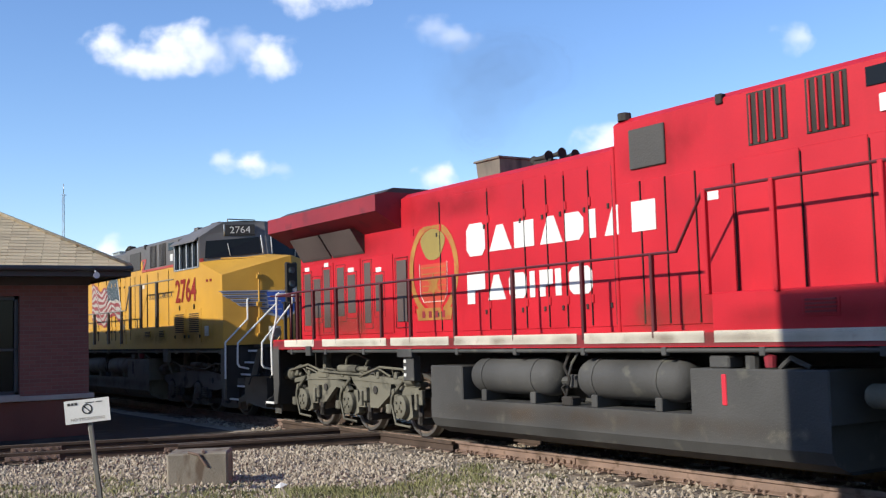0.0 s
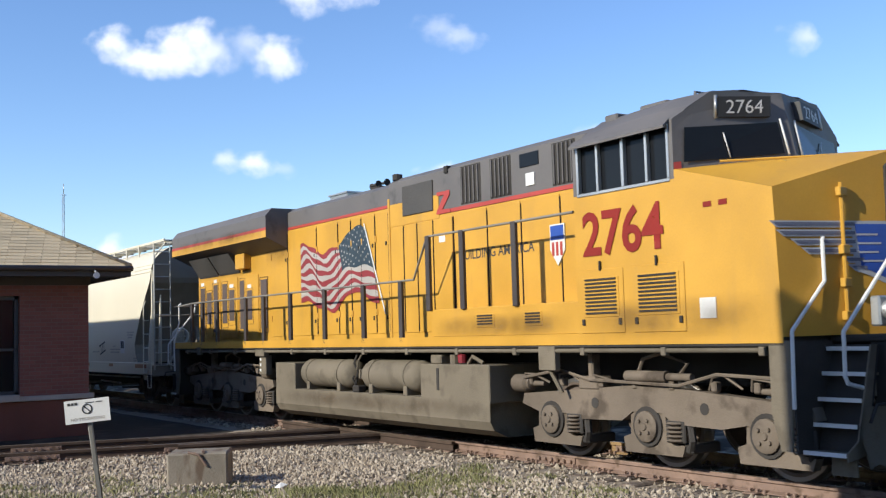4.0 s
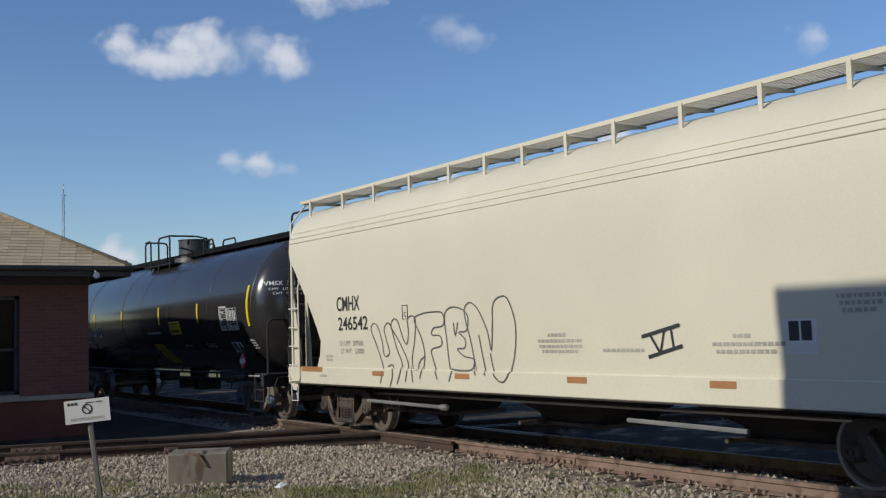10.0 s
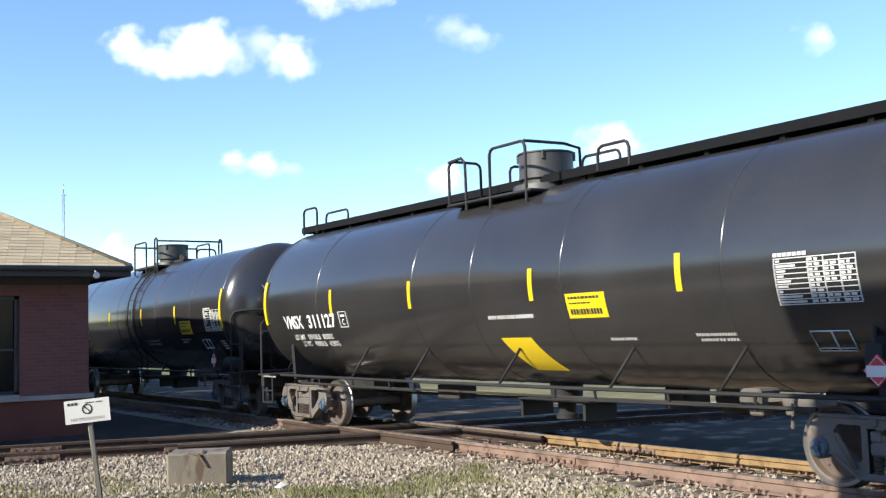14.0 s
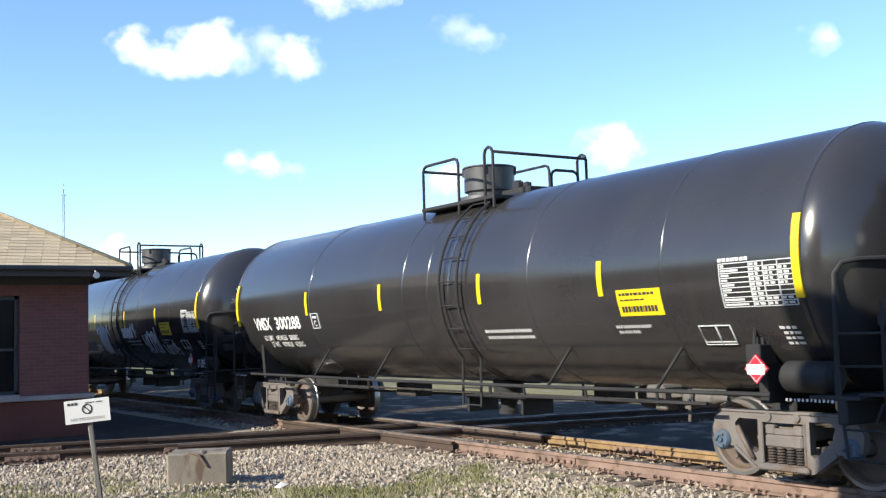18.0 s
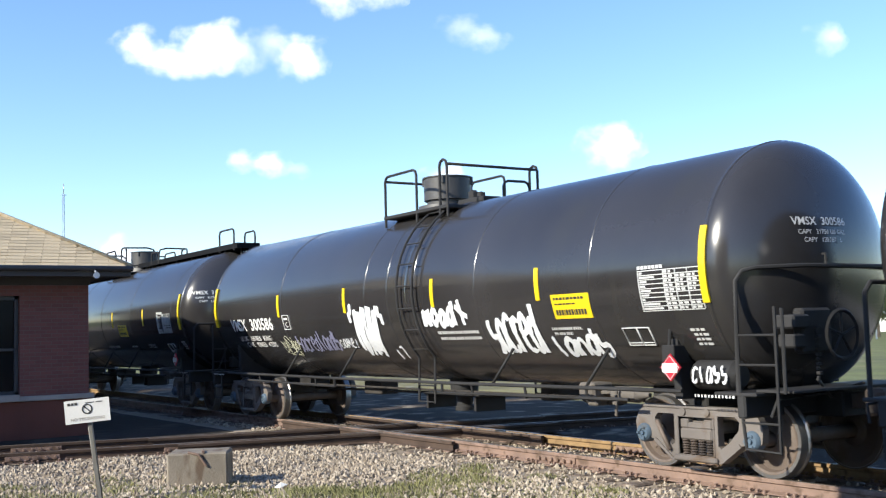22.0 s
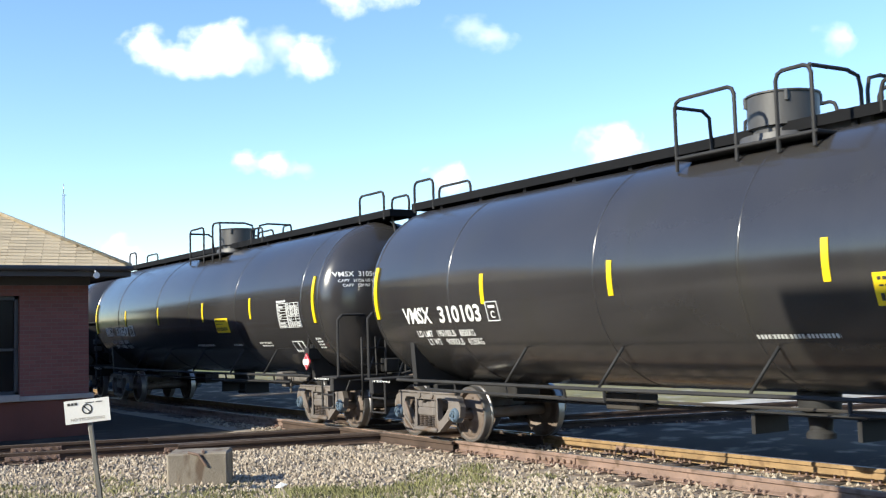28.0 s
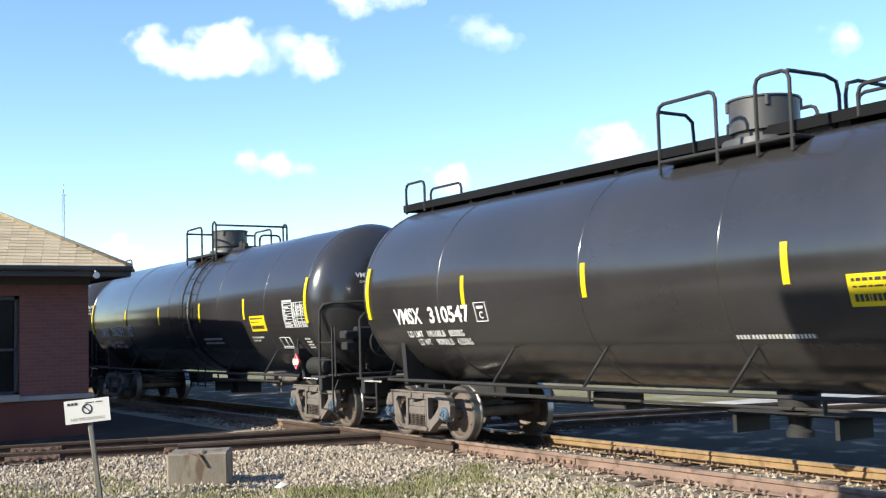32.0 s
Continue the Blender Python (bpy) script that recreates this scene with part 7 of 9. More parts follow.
def loco_truck(car, x, material, flip):
    """A three-axle truck with cast side frames, brake cylinders, springs and bearing boxes."""
    def cast_side(y0, y1):
        sh = Shape()
        sh.slab([(-2.45, 0.86), (-1.5, 0.93), (-0.3, 1.02), (0.3, 1.02), (1.5, 0.93), (2.45, 0.86), (2.5, 0.72), (2.05, 0.60), (1.55, 0.62), (1.2, 0.56), (0.45, 0.58), (0.25, 0.70), (-0.25, 0.70), (-0.45, 0.58), (-1.2, 0.56), (-1.55, 0.62), (-2.05, 0.6), (-2.5, 0.72)], y0, y1)
        for k in (-1.85, 0.0, 1.85):
            sh.slab([(k - 0.3, 0.75), (k + 0.28, 0.75), (k + 0.33, 0.36), (k + 0.6, 0.33), (k + 0.55, 0.2), (k - 0.42, 0.2), (k - 0.45, 0.38), (k - 0.32, 0.42)], y0 + 0.02, y1 - 0.02)
        return sh
    def plate_side(y0, y1):
        """Welded angular frame: deep plates between the axles, arms down to the axle boxes."""
        sh = Shape()
        sh.slab([(-2.3, 0.92), (-1.5, 1.03), (-0.3, 1.07), (0.5, 1.05), (1.5, 1.0), (2.45, 0.94), (2.45, 0.86), (1.5, 0.9), (0.2, 0.94), (-0.4, 0.94), (-1.5, 0.92), (-2.3, 0.84)], y0, y1)
        sh.slab([(-1.78, 0.95), (-0.4, 0.98), (-0.46, 0.88), (-1.04, 0.58), (-1.06, 0.47), (-1.62, 0.46), (-1.72, 0.7)], y0 + 0.02, y1)
        sh.slab([(-1.0, 0.6), (-0.42, 0.92), (-0.05, 0.88), (0.1, 0.76), (-0.02, 0.7), (-0.2, 0.78), (-0.42, 0.8), (-0.84, 0.52), (-1.06, 0.5)], y0 - 0.05, y0 + 0.04)
        sh.slab([(0.0, 0.98), (1.5, 0.98), (1.42, 0.70), (1.02, 0.47), (0.25, 0.46), (0.42, 0.68), (0.2, 0.84)], y0 + 0.02, y1)
        sh.slab([(1.45, 0.98), (2.4, 0.92), (2.3, 0.74), (1.9, 0.72), (1.7, 0.8)], y0 + 0.03, y1)
        for k in (-1.85, 0.0, 1.85):
            sh.slab([(k - 0.3, 0.74), (k + 0.24, 0.76), (k + 0.28, 0.36), (k + 0.12, 0.3), (k - 0.28, 0.32), (k - 0.36, 0.5)], y0 + 0.04, y1 + 0.02)
        return sh
    olive = material is UNDER_OLIVE
    make = plate_side if olive else cast_side
    both = make(-1.22, -1.06)
    o = make(1.06, 1.22)
    t = part("truck", Shape().box(-0.5, 0.5, -1.1, 1.1, 0.6, 0.85, 0.03), UNDER_DARK, car, "three-axle truck")
    t.location = (x, 0, 0)
    part("side_frame", both, material, t, "dusty steel side frame")
    part("side_frame", o, material, t, "dusty steel side frame")
    for k in (-2.2, 2.2):
        part("transom", Shape().box(k - 0.1, k + 0.1, -1.1, 1.1, 0.66, 0.8, 0.03), UNDER_DARK, t)
    for k in (-1.85, 0.0, 1.85):
        wheelset(t, k, 0.53)
        for s in (-1, 1):
            c = Shape().lathe([(s * 1.18, 0.19), (s * 1.26, 0.19), (s * 1.28, 0.16), (s * 1.28, 0.05), (s * 1.3, 0.04), (s * 1.3, 0)], "y", (k, 0, 0.53), 18, 0.5)
            for j in range(4):
                a = math.pi / 2 * j + 0.7
                c.lathe([(s * 1.28, 0.024), (s * 1.305, 0.022), (s * 1.305, 0)], "y", (k + math.sin(a) * 0.1, 0, 0.53 + math.cos(a) * 0.1), 6)
            part("bearing_cap", c, material, t)
            if olive:
                rod = Shape().pipe([(k + 0.1, s * 1.24, 0.98), (k - 0.18, s * 1.3, 0.7), (k - 0.3, s * 1.26, 0.42)], 0.03, 6).pipe([(k - 0.26, s * 1.28, 0.62), (k - 0.1, s * 1.28, 0.24), (k + 0.24, s * 1.2, 0.2)], 0.022, 6)
                rod.box(k - 0.42, k - 0.28, s * 1.16, s * 1.3, 0.4, 0.56, 0.02).lathe([(s * 1.22, 0.05), (s * 1.32, 0.05), (s * 1.32, 0)], "y", (k - 0.12, 0, 0.78), 8)
                part("brake_lever", rod, material, t, "brake lever and rod")
                part("bracket_plate", Shape().box(k + 0.5, k + 0.72, s * 1.2, s * 1.27, 0.58, 0.82, 0.01).box(k + 0.54, k + 0.62, s * 1.26, s * 1.31, 0.5, 0.76, 0.01), material, t)
                continue
            # dark ring and slab paint in the shade round axle box and spring
            part("axle_pocket", Shape().lathe([(s * 1.19, 0.25), (s * 1.226, 0.245), (s * 1.226, 0.19)], "y", (k, 0, 0.53), 20), UNDER_DARK, t, "dark ring for the shade round the axle box")
            part("spring_pocket", Shape().box(k + 0.31, k + 0.63, s * 1.19, s * 1.226, 0.36, 0.63, 0.02), UNDER_DARK, t, "dark slab for the shade behind the spring")
            sp = Shape()
            for j in range(5):
                sp.lathe([(-0.02, 0.085), (0, 0.125), (0.02, 0.085)], "z", (k + 0.47, s * 1.2, 0.39 + j * 0.05), 12)
            part("coil_spring", sp, material, t)
    for s in (-1, 1):
        for k, d in ((-2.45, 1), (2.1, -1)):
            part("brake_cylinder", Shape().lathe([(k + d * a, r) for a, r in ((-0.24, 0), (-0.24, 0.1), (-0.2, 0.125), (0.06, 0.125), (0.1, 0.09), (0.14, 0.09), (0.16, 0.04), (0.42, 0.03), (0.42, 0))], "x", (0, s * 1.18, 1.0), 16, 0.5), material, t)
        junk = Shape()
        rnd = random.Random(int(x * 10) + s)
        for q in range(7):
            x0 = -2.3 + 0.65 * q + rnd.uniform(-0.1, 0.1)
            junk.pipe([(x0, s * 1.2, 1.0), (x0 + rnd.uniform(-0.05, 0.1), s * 1.25, 1.14), (x0 + rnd.uniform(0.15, 0.4), s * 1.25, rnd.uniform(1.08, 1.2)), (x0 + 0.5, s * 1.2, 1.02)], 0.016, 5)
            junk.box(x0 + 0.05, x0 + 0.14, s * 1.14, s * 1.24, 0.98, 1.1, 0.015)
        tagged(part("pipe_clutter", junk, material, t, "small pipes and clamps"), kind="stuff")
        part("brake_pipe", Shape().pipe([(-2.4, s * 1.26, 1.08), (-1.6, s * 1.26, 1.2), (-1.0, s * 1.26, 1.08), (0.6, s * 1.26, 1.04), (1.2, s * 1.26, 1.18), (2.3, s * 1.26, 1.14)], 0.022, 6)
             .pipe([(-0.2, s * 1.2, 1.05), (0.0, s * 1.25, 1.35), (0.3, s * 1.25, 1.42), (0.7, s * 1.2, 1.3), (0.5, s * 1.2, 1.1)], 0.025, 6), material, t)
        for k in (-1.2, 0.65, 2.35):
            part("brake_shoe_hanger", Shape().pipe([(k, s * 1.15, 0.62), (k + 0.08, s * 1.2, 0.4), (k + 0.0, s * 1.15, 0.28)], 0.045, 6).box(k - 0.09, k + 0.05, s * 0.7, s * 1.18, 0.24, 0.36, 0.02), UNDER_DARK, t)
        part("damper", Shape().lathe([(-0.6, 0), (-0.6, 0.07), (0.1, 0.07), (0.1, 0.045), (0.5, 0.045), (0.5, 0)], "x", (0.3, s * 1.24, 1.14), 12, 0.5), material, t)
        part("frame_pad", Shape().box(-1.25, -0.85, s * 1.0, s * 1.24, 0.95, 1.12, 0.02).box(-1.1, -1.0, s * 1.05, s * 1.2, 1.1, 1.42, 0.02), material, t)
        # solid dark discs stand for the shade inside holes of the frame
        for k in (-0.95, 0.95):
            part("frame_hole", Shape().lathe([(s * 1.215, 0.07), (s * 1.224, 0.07), (s * 1.224, 0)], "y", (k, 0, 0.78), 12), UNDER_DARK, t)
    return t


def steps(car, x, s, material, edge, rail):
    """Corner steps at one end on both sides, climbed from the side, with pale tread edges and bent grab rails; s: +1 front."""
    rise = ((1.47, 0.95), (1.215, 1.04), (0.955, 1.13), (0.7, 1.22), (0.43, 1.4))
    for y in (-1, 1):
        st = Shape().slab([(x - s * 0.3, 1.56), (x, 1.56), (x - s * 0.06, 0.42), (x - s * 0.2, 0.42), (x - s * 0.3, 0.8)], y * 1.46, y * 1.49)
        well = part("step_well", st, material, car, "sheet steel step well")
        part("well_side", Shape().prism([(y * 1.47, 1.55), (y * 0.84, 1.55), (y * 0.84, 0.62), (y * 1.12, 0.4), (y * 1.47, 0.4)], x - s * 0.02, x), UNDER_DARK, well)
        part("well_back", Shape().prism([(y * 0.84, 1.5), (y * 0.8, 1.5), (y * 1.1, 0.4), (y * 1.16, 0.4)], x, x + s * 0.54), UNDER_DARK, well)
        part("stringer", Shape().prism([(y * 0.96, 1.5), (y * 0.86, 1.5), (y * 1.12, 0.4), (y * 1.42, 0.36), (y * 1.42, 0.44), (y * 1.24, 0.55)], x + s * 0.53, x + s * 0.55), material, well)
        for z, out in rise:
            part("tread", Shape().box(x + s * 0.01, x + s * 0.53, y * (out - 0.22), y * out, z - 0.03, z, 0.006), material, well)
            part("tread_edge", Shape().box(x + s * 0.01, x + s * 0.53, y * out, y * (out + 0.014), z - 0.03, z + 0.012), edge, well, "white tread edge")
            part("riser", Shape().box(x + s * 0.2, x + s * 0.5, y * (out - 0.2), y * (out - 0.18), z - 0.24, z - 0.03), material, well)
        inner, low = (0.98, 0.86) if s > 0 else (1.36, 0.98)
        part("grab_rail", Shape().pipe([(x, y * 1.5, low), (x + s * 0.02, y * 1.5, 1.66), (x + s * 0.05, y * inner, 2.17), (x + s * 0.05, y * inner, 2.6), (x + s * 0.02, y * (inner - 0.05), 2.64)], 0.022, 7), rail, car, "grab rail")
        top = ((0.52, 2.5), (0.5, 2.66), (0.44, 2.7), (0.2, 2.7)) if s > 0 else ((0.76, 2.45), (0.74, 2.64), (0.7, 2.66))
        part("grab_rail", Shape().pipe([(x + s * 0.6, y * 1.2, 1.08), (x + s * 0.6, y * 1.42, 1.13), (x + s * 0.6, y * 1.46, 1.2), (x + s * 0.6, y * 1.45, 1.64)] + [(x + s * 0.6, y * u, z) for u, z in top], 0.022, 7), rail, car, "bent grab rail")
    part("end_beam", Shape().box(x + s * 0.42, x + s * 0.62, -0.8, 0.8, 0.55, 1.6, 0.03), UNDER_DARK, car)
    part("pilot_deck", Shape().box(x - s * 0.05, x + s * 0.85, -0.82, 0.82, 1.52, 1.6, 0.02), UNDER_DARK, car)
    plow = Shape()
    rows = []
    for z, dx in ((0.14, 0.34), (0.3, 0.24), (0.6, 0.16), (0.9, 0.2)):
        rows.append([(x + s * (0.5 + dx + 0.12 * (1 - abs(t))), 1.32 * t, z + (0.22 * abs(t) ** 3 if z < 0.2 else 0)) for t in np.linspace(-1, 1, 15)])
    rows2 = [[(p[0] - s * 0.02, p[1], p[2]) for p in r] for r in rows]
    n = 15
    plow.add([p for r in rows for p in r], [(i * n + j, i * n + j + 1, (i + 1) * n + j + 1, (i + 1) * n + j) for i in range(3) for j in range(n - 1)], True)
    plow.add([p for r in rows2 for p in r], [(i * n + j, (i + 1) * n + j, (i + 1) * n + j + 1, i * n + j + 1) for i in range(3) for j in range(n - 1)], True)
    part("snow_plow", plow, UNDER_TAN if s > 0 else UNDER_DARK, car, "curved steel snow plow")
    coupler(car, x + s * 1.2, s)
    for y in (-0.62, -0.5, 0.5, 0.62):
        hs = Shape().pipe([(x + s * 0.62, y, 1.35), (x + s * 0.8, y, 1.2), (x + s * 0.84, y * 1.02, 0.75), (x + s * 0.72, y * 0.96, 0.62)], 0.024, 6)
        part("air_hose", hs, BLACK_METAL, car, "black air hose")
    cb = Shape().pipe([(x + s * 0.72, -0.7, 1.5), (x + s * 0.8, -0.55, 1.75), (x + s * 0.8, -0.4, 1.5)], 0.02, 6)
    part("jumper_cable", cb, YELLOW if s > 0 else BLACK_METAL, car)


def louvre(car, x0, x1, z0, z1, y, material, n=9):
    g = part("louvre", Shape().box(x0, x1, y - 0.006, y + 0.01, z0, z1, 0.004), material, car, "louvred vent")
    for k in range(n):
        z = z0 + 0.04 + (z1 - z0 - 0.08) * k / (n - 1)
        part("slat", Shape().slab([(x0 + 0.04, z), (x1 - 0.04, z), (x1 - 0.04, z + 0.022), (x0 + 0.04, z + 0.022)], y - 0.02, y - 0.004), UNDER_DARK if material is not RED else DARK_RED, g)


def locomotive(yellow):
    paint, under = (YELLOW, UNDER_TAN) if yellow else (RED, UNDER_GREY)
    band = YELLOW if yellow else BAND_WHITE
    upper = LOCO_GREY if yellow else RED
    rad = LOCO_GREY if yellow else DARK_RED
    car = thing("locomotive", "yellow and grey diesel locomotive with a painted flag on its hood" if yellow else "bright red diesel locomotive with white block markings", "locomotive", "locomotives of the train")
    # underframe and walkway
    part("underframe", Shape().box(-9.5, 9.0, -0.55, 0.55, 1.0, 1.5, 0.02), UNDER_DARK, car)
    part("walkway", Shape().box(-9.45, 9.1, -1.49, 1.49, 1.5, 1.67, 0.01), UNDER_DARK if yellow else DARK_RED, car)
    for y in (-1, 1):
        if yellow:
            part("sill_stripe", Shape().box(-9.45, 9.1, y * 1.488, y * 1.5, 1.535, 1.68), YELLOW, car, "yellow sill stripe")
        else:
            for x0, x1 in ((-8.9, -7.6), (-7.25, -4.9), (-4.75, -3.0), (-2.85, 0.0), (0.15, 2.2), (2.35, 5.0), (5.2, 8.8)):
                part("sill_stripe", Shape().box(x0, x1, y * 1.488, y * 1.5, 1.55, 1.68), BAND_WHITE, car, "cream sill stripe")
            part("sill", Shape().box(-9.45, 9.1, y * 1.48, y * 1.489, 1.5, 1.69), RED, car)
        part("conduit", Shape().pipe([(-8.8, y * 1.46, 1.46), (8.8, y * 1.46, 1.46)], 0.03, 6), under, car)
        for x in np.arange(-8.6, 9.0, 1.45):
            part("sill_bracket", Shape().box(x - 0.04, x + 0.04, y * 1.42, y * 1.5, 1.4, 1.5, 0.01), under, car)
        part("jacking_pad", Shape().box(-7.9, -7.7, y * 1.44, y * 1.53, 1.38, 1.56, 0.01), under, car)
        jb = part("junction_box", Shape().box(-4.55, -4.1, y * 1.38, y * 1.5, 1.36, 1.5, 0.01).box(-4.46, -4.14, y * 1.3, y * 1.44, 0.98, 1.38, 0.01), under, car)
        for k in range(3):
            part("label_plate", Shape().box(-4.43, -4.36, y * 1.44, y * 1.447, 1.05 + k * 0.11, 1.1 + k * 0.11), WHITE, jb)
        part("sand_pipe_box", Shape().box(5.0, 5.35, y * 1.4, y * 1.5, 1.2, 1.52, 0.01).pipe([(5.15, y * 1.45, 1.25), (5.3, y * 1.35, 0.9)], 0.03, 6), under, car)
    # hood sections
    part("rear_hood", Shape().prism([(-HW, 1.67), (HW, 1.67), (HW, 3.9), (-HW, 3.9)], -9.12, -3.9 if yellow else -5.1), paint, car)
    hood = part("engine_hood", Shape().prism(hood_outline(HW, 1.67, 4.15 if not yellow else 3.95, 0.13 if not yellow else 0.01), -3.9 if yellow else -5.12, 0.32), paint, car)
    part("front_hood", Shape().prism(hood_outline(HW + 0.01, 1.67, 4.46 if not yellow else 3.66, 0.13 if not yellow else 0.01), 0.32, 5.86), paint, car)
    if yellow:
        part("hood_roof", Shape().prism(hood_outline(HW, 4.0, 4.4), -3.9, 0.32), LOCO_GREY, car, "grey hood roof")
        part("front_hood_roof", Shape().prism(hood_outline(HW + 0.012, 3.72, 4.46), 0.32, 5.86), LOCO_GREY, car, "grey hood roof")
        for y in (-1, 1):
            part("hood_stripe", Shape().box(-3.9, 0.32, y * (HW - 0.02), y * (HW + 0.004), 3.95, 4.0), RED_STRIPE, car, "red stripe")
            part("hood_stripe", Shape().box(2.2, 5.86, y * (HW - 0.02), y * (HW + 0.016), 3.66, 3.72), RED_STRIPE, car, "red stripe")
            part("yellow_panel", Shape().box(0.33, 1.9, y * (HW + 0.002), y * (HW + 0.018), 3.6, 3.985), YELLOW, car)
            part("zigzag_stripe", Shape().slab([(1.86, 4.02), (2.24, 4.02), (2.24, 3.95), (2.02, 3.73), (2.24, 3.72), (2.24, 3.66), (1.84, 3.66), (1.84, 3.7), (2.08, 3.96), (1.86, 3.96)], y * (HW + 0.02), y * (HW + 0.026)), RED_STRIPE, car, "red zigzag stripe")
        part("hood_fill", Shape().box(-3.89, 5.85, -HW + 0.03, HW - 0.03, 3.6, 4.05), LOCO_GREY, car)
    part("hood_seam_frame", Shape().box(0.26, 0.32, -HW - 0.03, HW + 0.03, 1.67, 4.1, 0.01), paint, car)
    # radiator cab with flared wings
    wing = [(-1.0, 3.56), (-1.5, 3.8), (-1.5, 4.24), (-1.36, 4.4), (1.36, 4.4), (1.5, 4.24), (1.5, 3.8), (1.0, 3.56)]
    if not yellow:
        wing = [(-1.0, 3.56), (-1.5, 3.84), (-1.5, 4.12), (-1.3, 4.17), (1.3, 4.17), (1.5, 4.12), (1.5, 3.84), (1.0, 3.56)]
    wing_end = -3.9 if yellow else -5.15
    part("radiator_housing", Shape().prism(wing, -9.6, wing_end), rad, car, "flared radiator housing")
    deck = 4.4 if yellow else 4.17
    part("radiator_deck", Shape().prism([(-1.3, deck), (1.3, deck), (1.1, deck + (0.05 if yellow else 0.09)), (-1.1, deck + (0.05 if yellow else 0.09))], -9.5, -6.4 if yellow else wing_end - 0.05), GRILLE, car, "dark radiator screen")
    if yellow:
        for y in (-1, 1):
            part("wing_stripe", Shape().box(-9.605, -3.89, y * 1.5, y * 1.505, 3.94, 4.0), RED_STRIPE, car, "red stripe")
            part("wing_edge_band", Shape().box(-9.605, -3.89, y * 1.499, y * 1.504, 3.8, 3.94), YELLOW, car)
    for y in (-1, 1):
        for x0, x1 in ((-9.0, -7.75), (-7.68, -6.45)):
            sh = Shape().add([(x0, y * (HW + 0.01), 3.22), (x1, y * (HW + 0.01), 3.22), (x1 + 0.1 - 0.1, y * (HW + 0.3), 3.66), (x0, y * (HW + 0.3), 3.66),
                              (x0, y * (HW - 0.05), 3.22), (x1, y * (HW - 0.05), 3.22), (x1, y * (HW - 0.05), 3.7), (x0, y * (HW - 0.05), 3.7)],
                             [(0, 1, 2, 3), (0, 3, 7, 4), (1, 5, 6, 2)])
            part("side_screen", sh, GRILLE if yellow else GRILLE_BROWN, car, "sloping dark intake screen")
        if yellow:
            part("equipment_box", Shape().box(-6.35, -5.85, y * HW, y * (HW + 0.18), 3.28, 3.62, 0.015), paint, car)
        # rear hood doors with tall screens
        for x0, x1 in ((-9.02, -7.70), (-7.62, -6.62), (-6.55, -5.45)):
            d = part("hood_door", Shape().box(x0, x1, y * HW, y * (HW + 0.018), 1.76, 3.14, 0.006), paint, car)
        for i, (x0, x1, z0, z1) in enumerate(((-8.93, -8.65, 1.95, 2.98), (-8.52, -8.22, 2.1, 2.86), (-8.08, -7.82, 1.9, 3.02), (-7.52, -7.24, 2.1, 3.02), (-7.1, -6.8, 2.15, 2.86), (-6.46, -6.22, 1.95, 3.04), (-6.05, -5.78, 2.15, 2.8), (-5.3, -4.98, 1.95, 3.0))):
            part("door_screen", Shape().box(x0, x1, y * (HW + 0.012), y * (HW + 0.026), z0, z1, 0.004), GRILLE_BROWN, car, "dusty brown screen")
            part("screen_frame", Shape().pipe([(x0 - 0.05, y * (HW + 0.02), z0 - 0.1), (x1 + 0.05, y * (HW + 0.02), z0 - 0.1), (x1 + 0.05, y * (HW + 0.02), z1 + 0.05), (x0 - 0.05, y * (HW + 0.02), z1 + 0.05)], 0.006, 4, close=True), UNDER_DARK, car)
            if i % 2 == 0 and y < 0:
                part("notice_plate", Shape().box(x0 + 0.03, x1 - 0.05, y * (HW + 0.018), y * (HW + 0.024), z1 + 0.05, z1 + 0.13), WHITE, car)
    # engine-room doors down both sides
    seams = [-4.75, -3.9, -2.56, -1.65, -1.13, -0.73, -0.22, 0.26]
    for y in (-1, 1):
        for a, b in zip(seams[:-1], seams[1:]):
            zt = 3.52 if a < -3.95 else (3.9 if yellow else 3.92)
            d = part("hood_door", Shape().box(a + 0.012, b - 0.012, y * HW, y * (HW + 0.012), 1.76, zt, 0.003), paint, car)
            for z in (2.0, 3.3):
                part("hinge", Shape().box(a + 0.0, a + 0.045, y * (HW + 0.006), y * (HW + 0.032), z + 0.08, z + 0.2, 0.008), paint, d)
                part("door_latch", Shape().box(b - 0.115, b - 0.075, y * (HW + 0.004), y * (HW + 0.03), z, z + 0.07, 0.006), UNDER_DARK, d)
        # thin dark strips stand for the shade in the gaps between doors
        for a in seams[1:] + [0.78, 1.22, 1.72, 2.32, 3.25, 4.1, 5.0]:
            lift = 0.028 if a < 0.3 else 0.034
            part("door_seal", Shape().box(a - 0.0045, a + 0.0045, y * HW, y * (HW + lift), 1.78 if a < 2.3 else 2.12, 3.86 if a < 0.3 else 3.58), UNDER_DARK, car)
        for a, b in ((0.34, 0.78), (0.78, 1.22), (1.22, 1.72), (1.72, 2.3)):
            part("hood_door", Shape().box(a + 0.016, b - 0.016, y * (HW + 0.008), y * (HW + 0.026), 1.76, 3.58, 0.005), paint, car)
        for a, b in ((2.34, 3.25), (3.25, 4.1), (4.1, 5.0), (5.0, 5.8)):
            part("hood_panel", Shape().box(a + 0.016, b - 0.016, y * (HW + 0.008), y * (HW + 0.026), 2.1, 3.62, 0.005), paint, car)
        # blower screen, intake grilles
        part("blower_screen", Shape().box(0.78 if yellow else 0.62, 1.74 if yellow else 1.25, y * (HW + 0.01), y * (HW + 0.04), 3.74, 4.25, 0.01), GRILLE, car, "square dark screen")
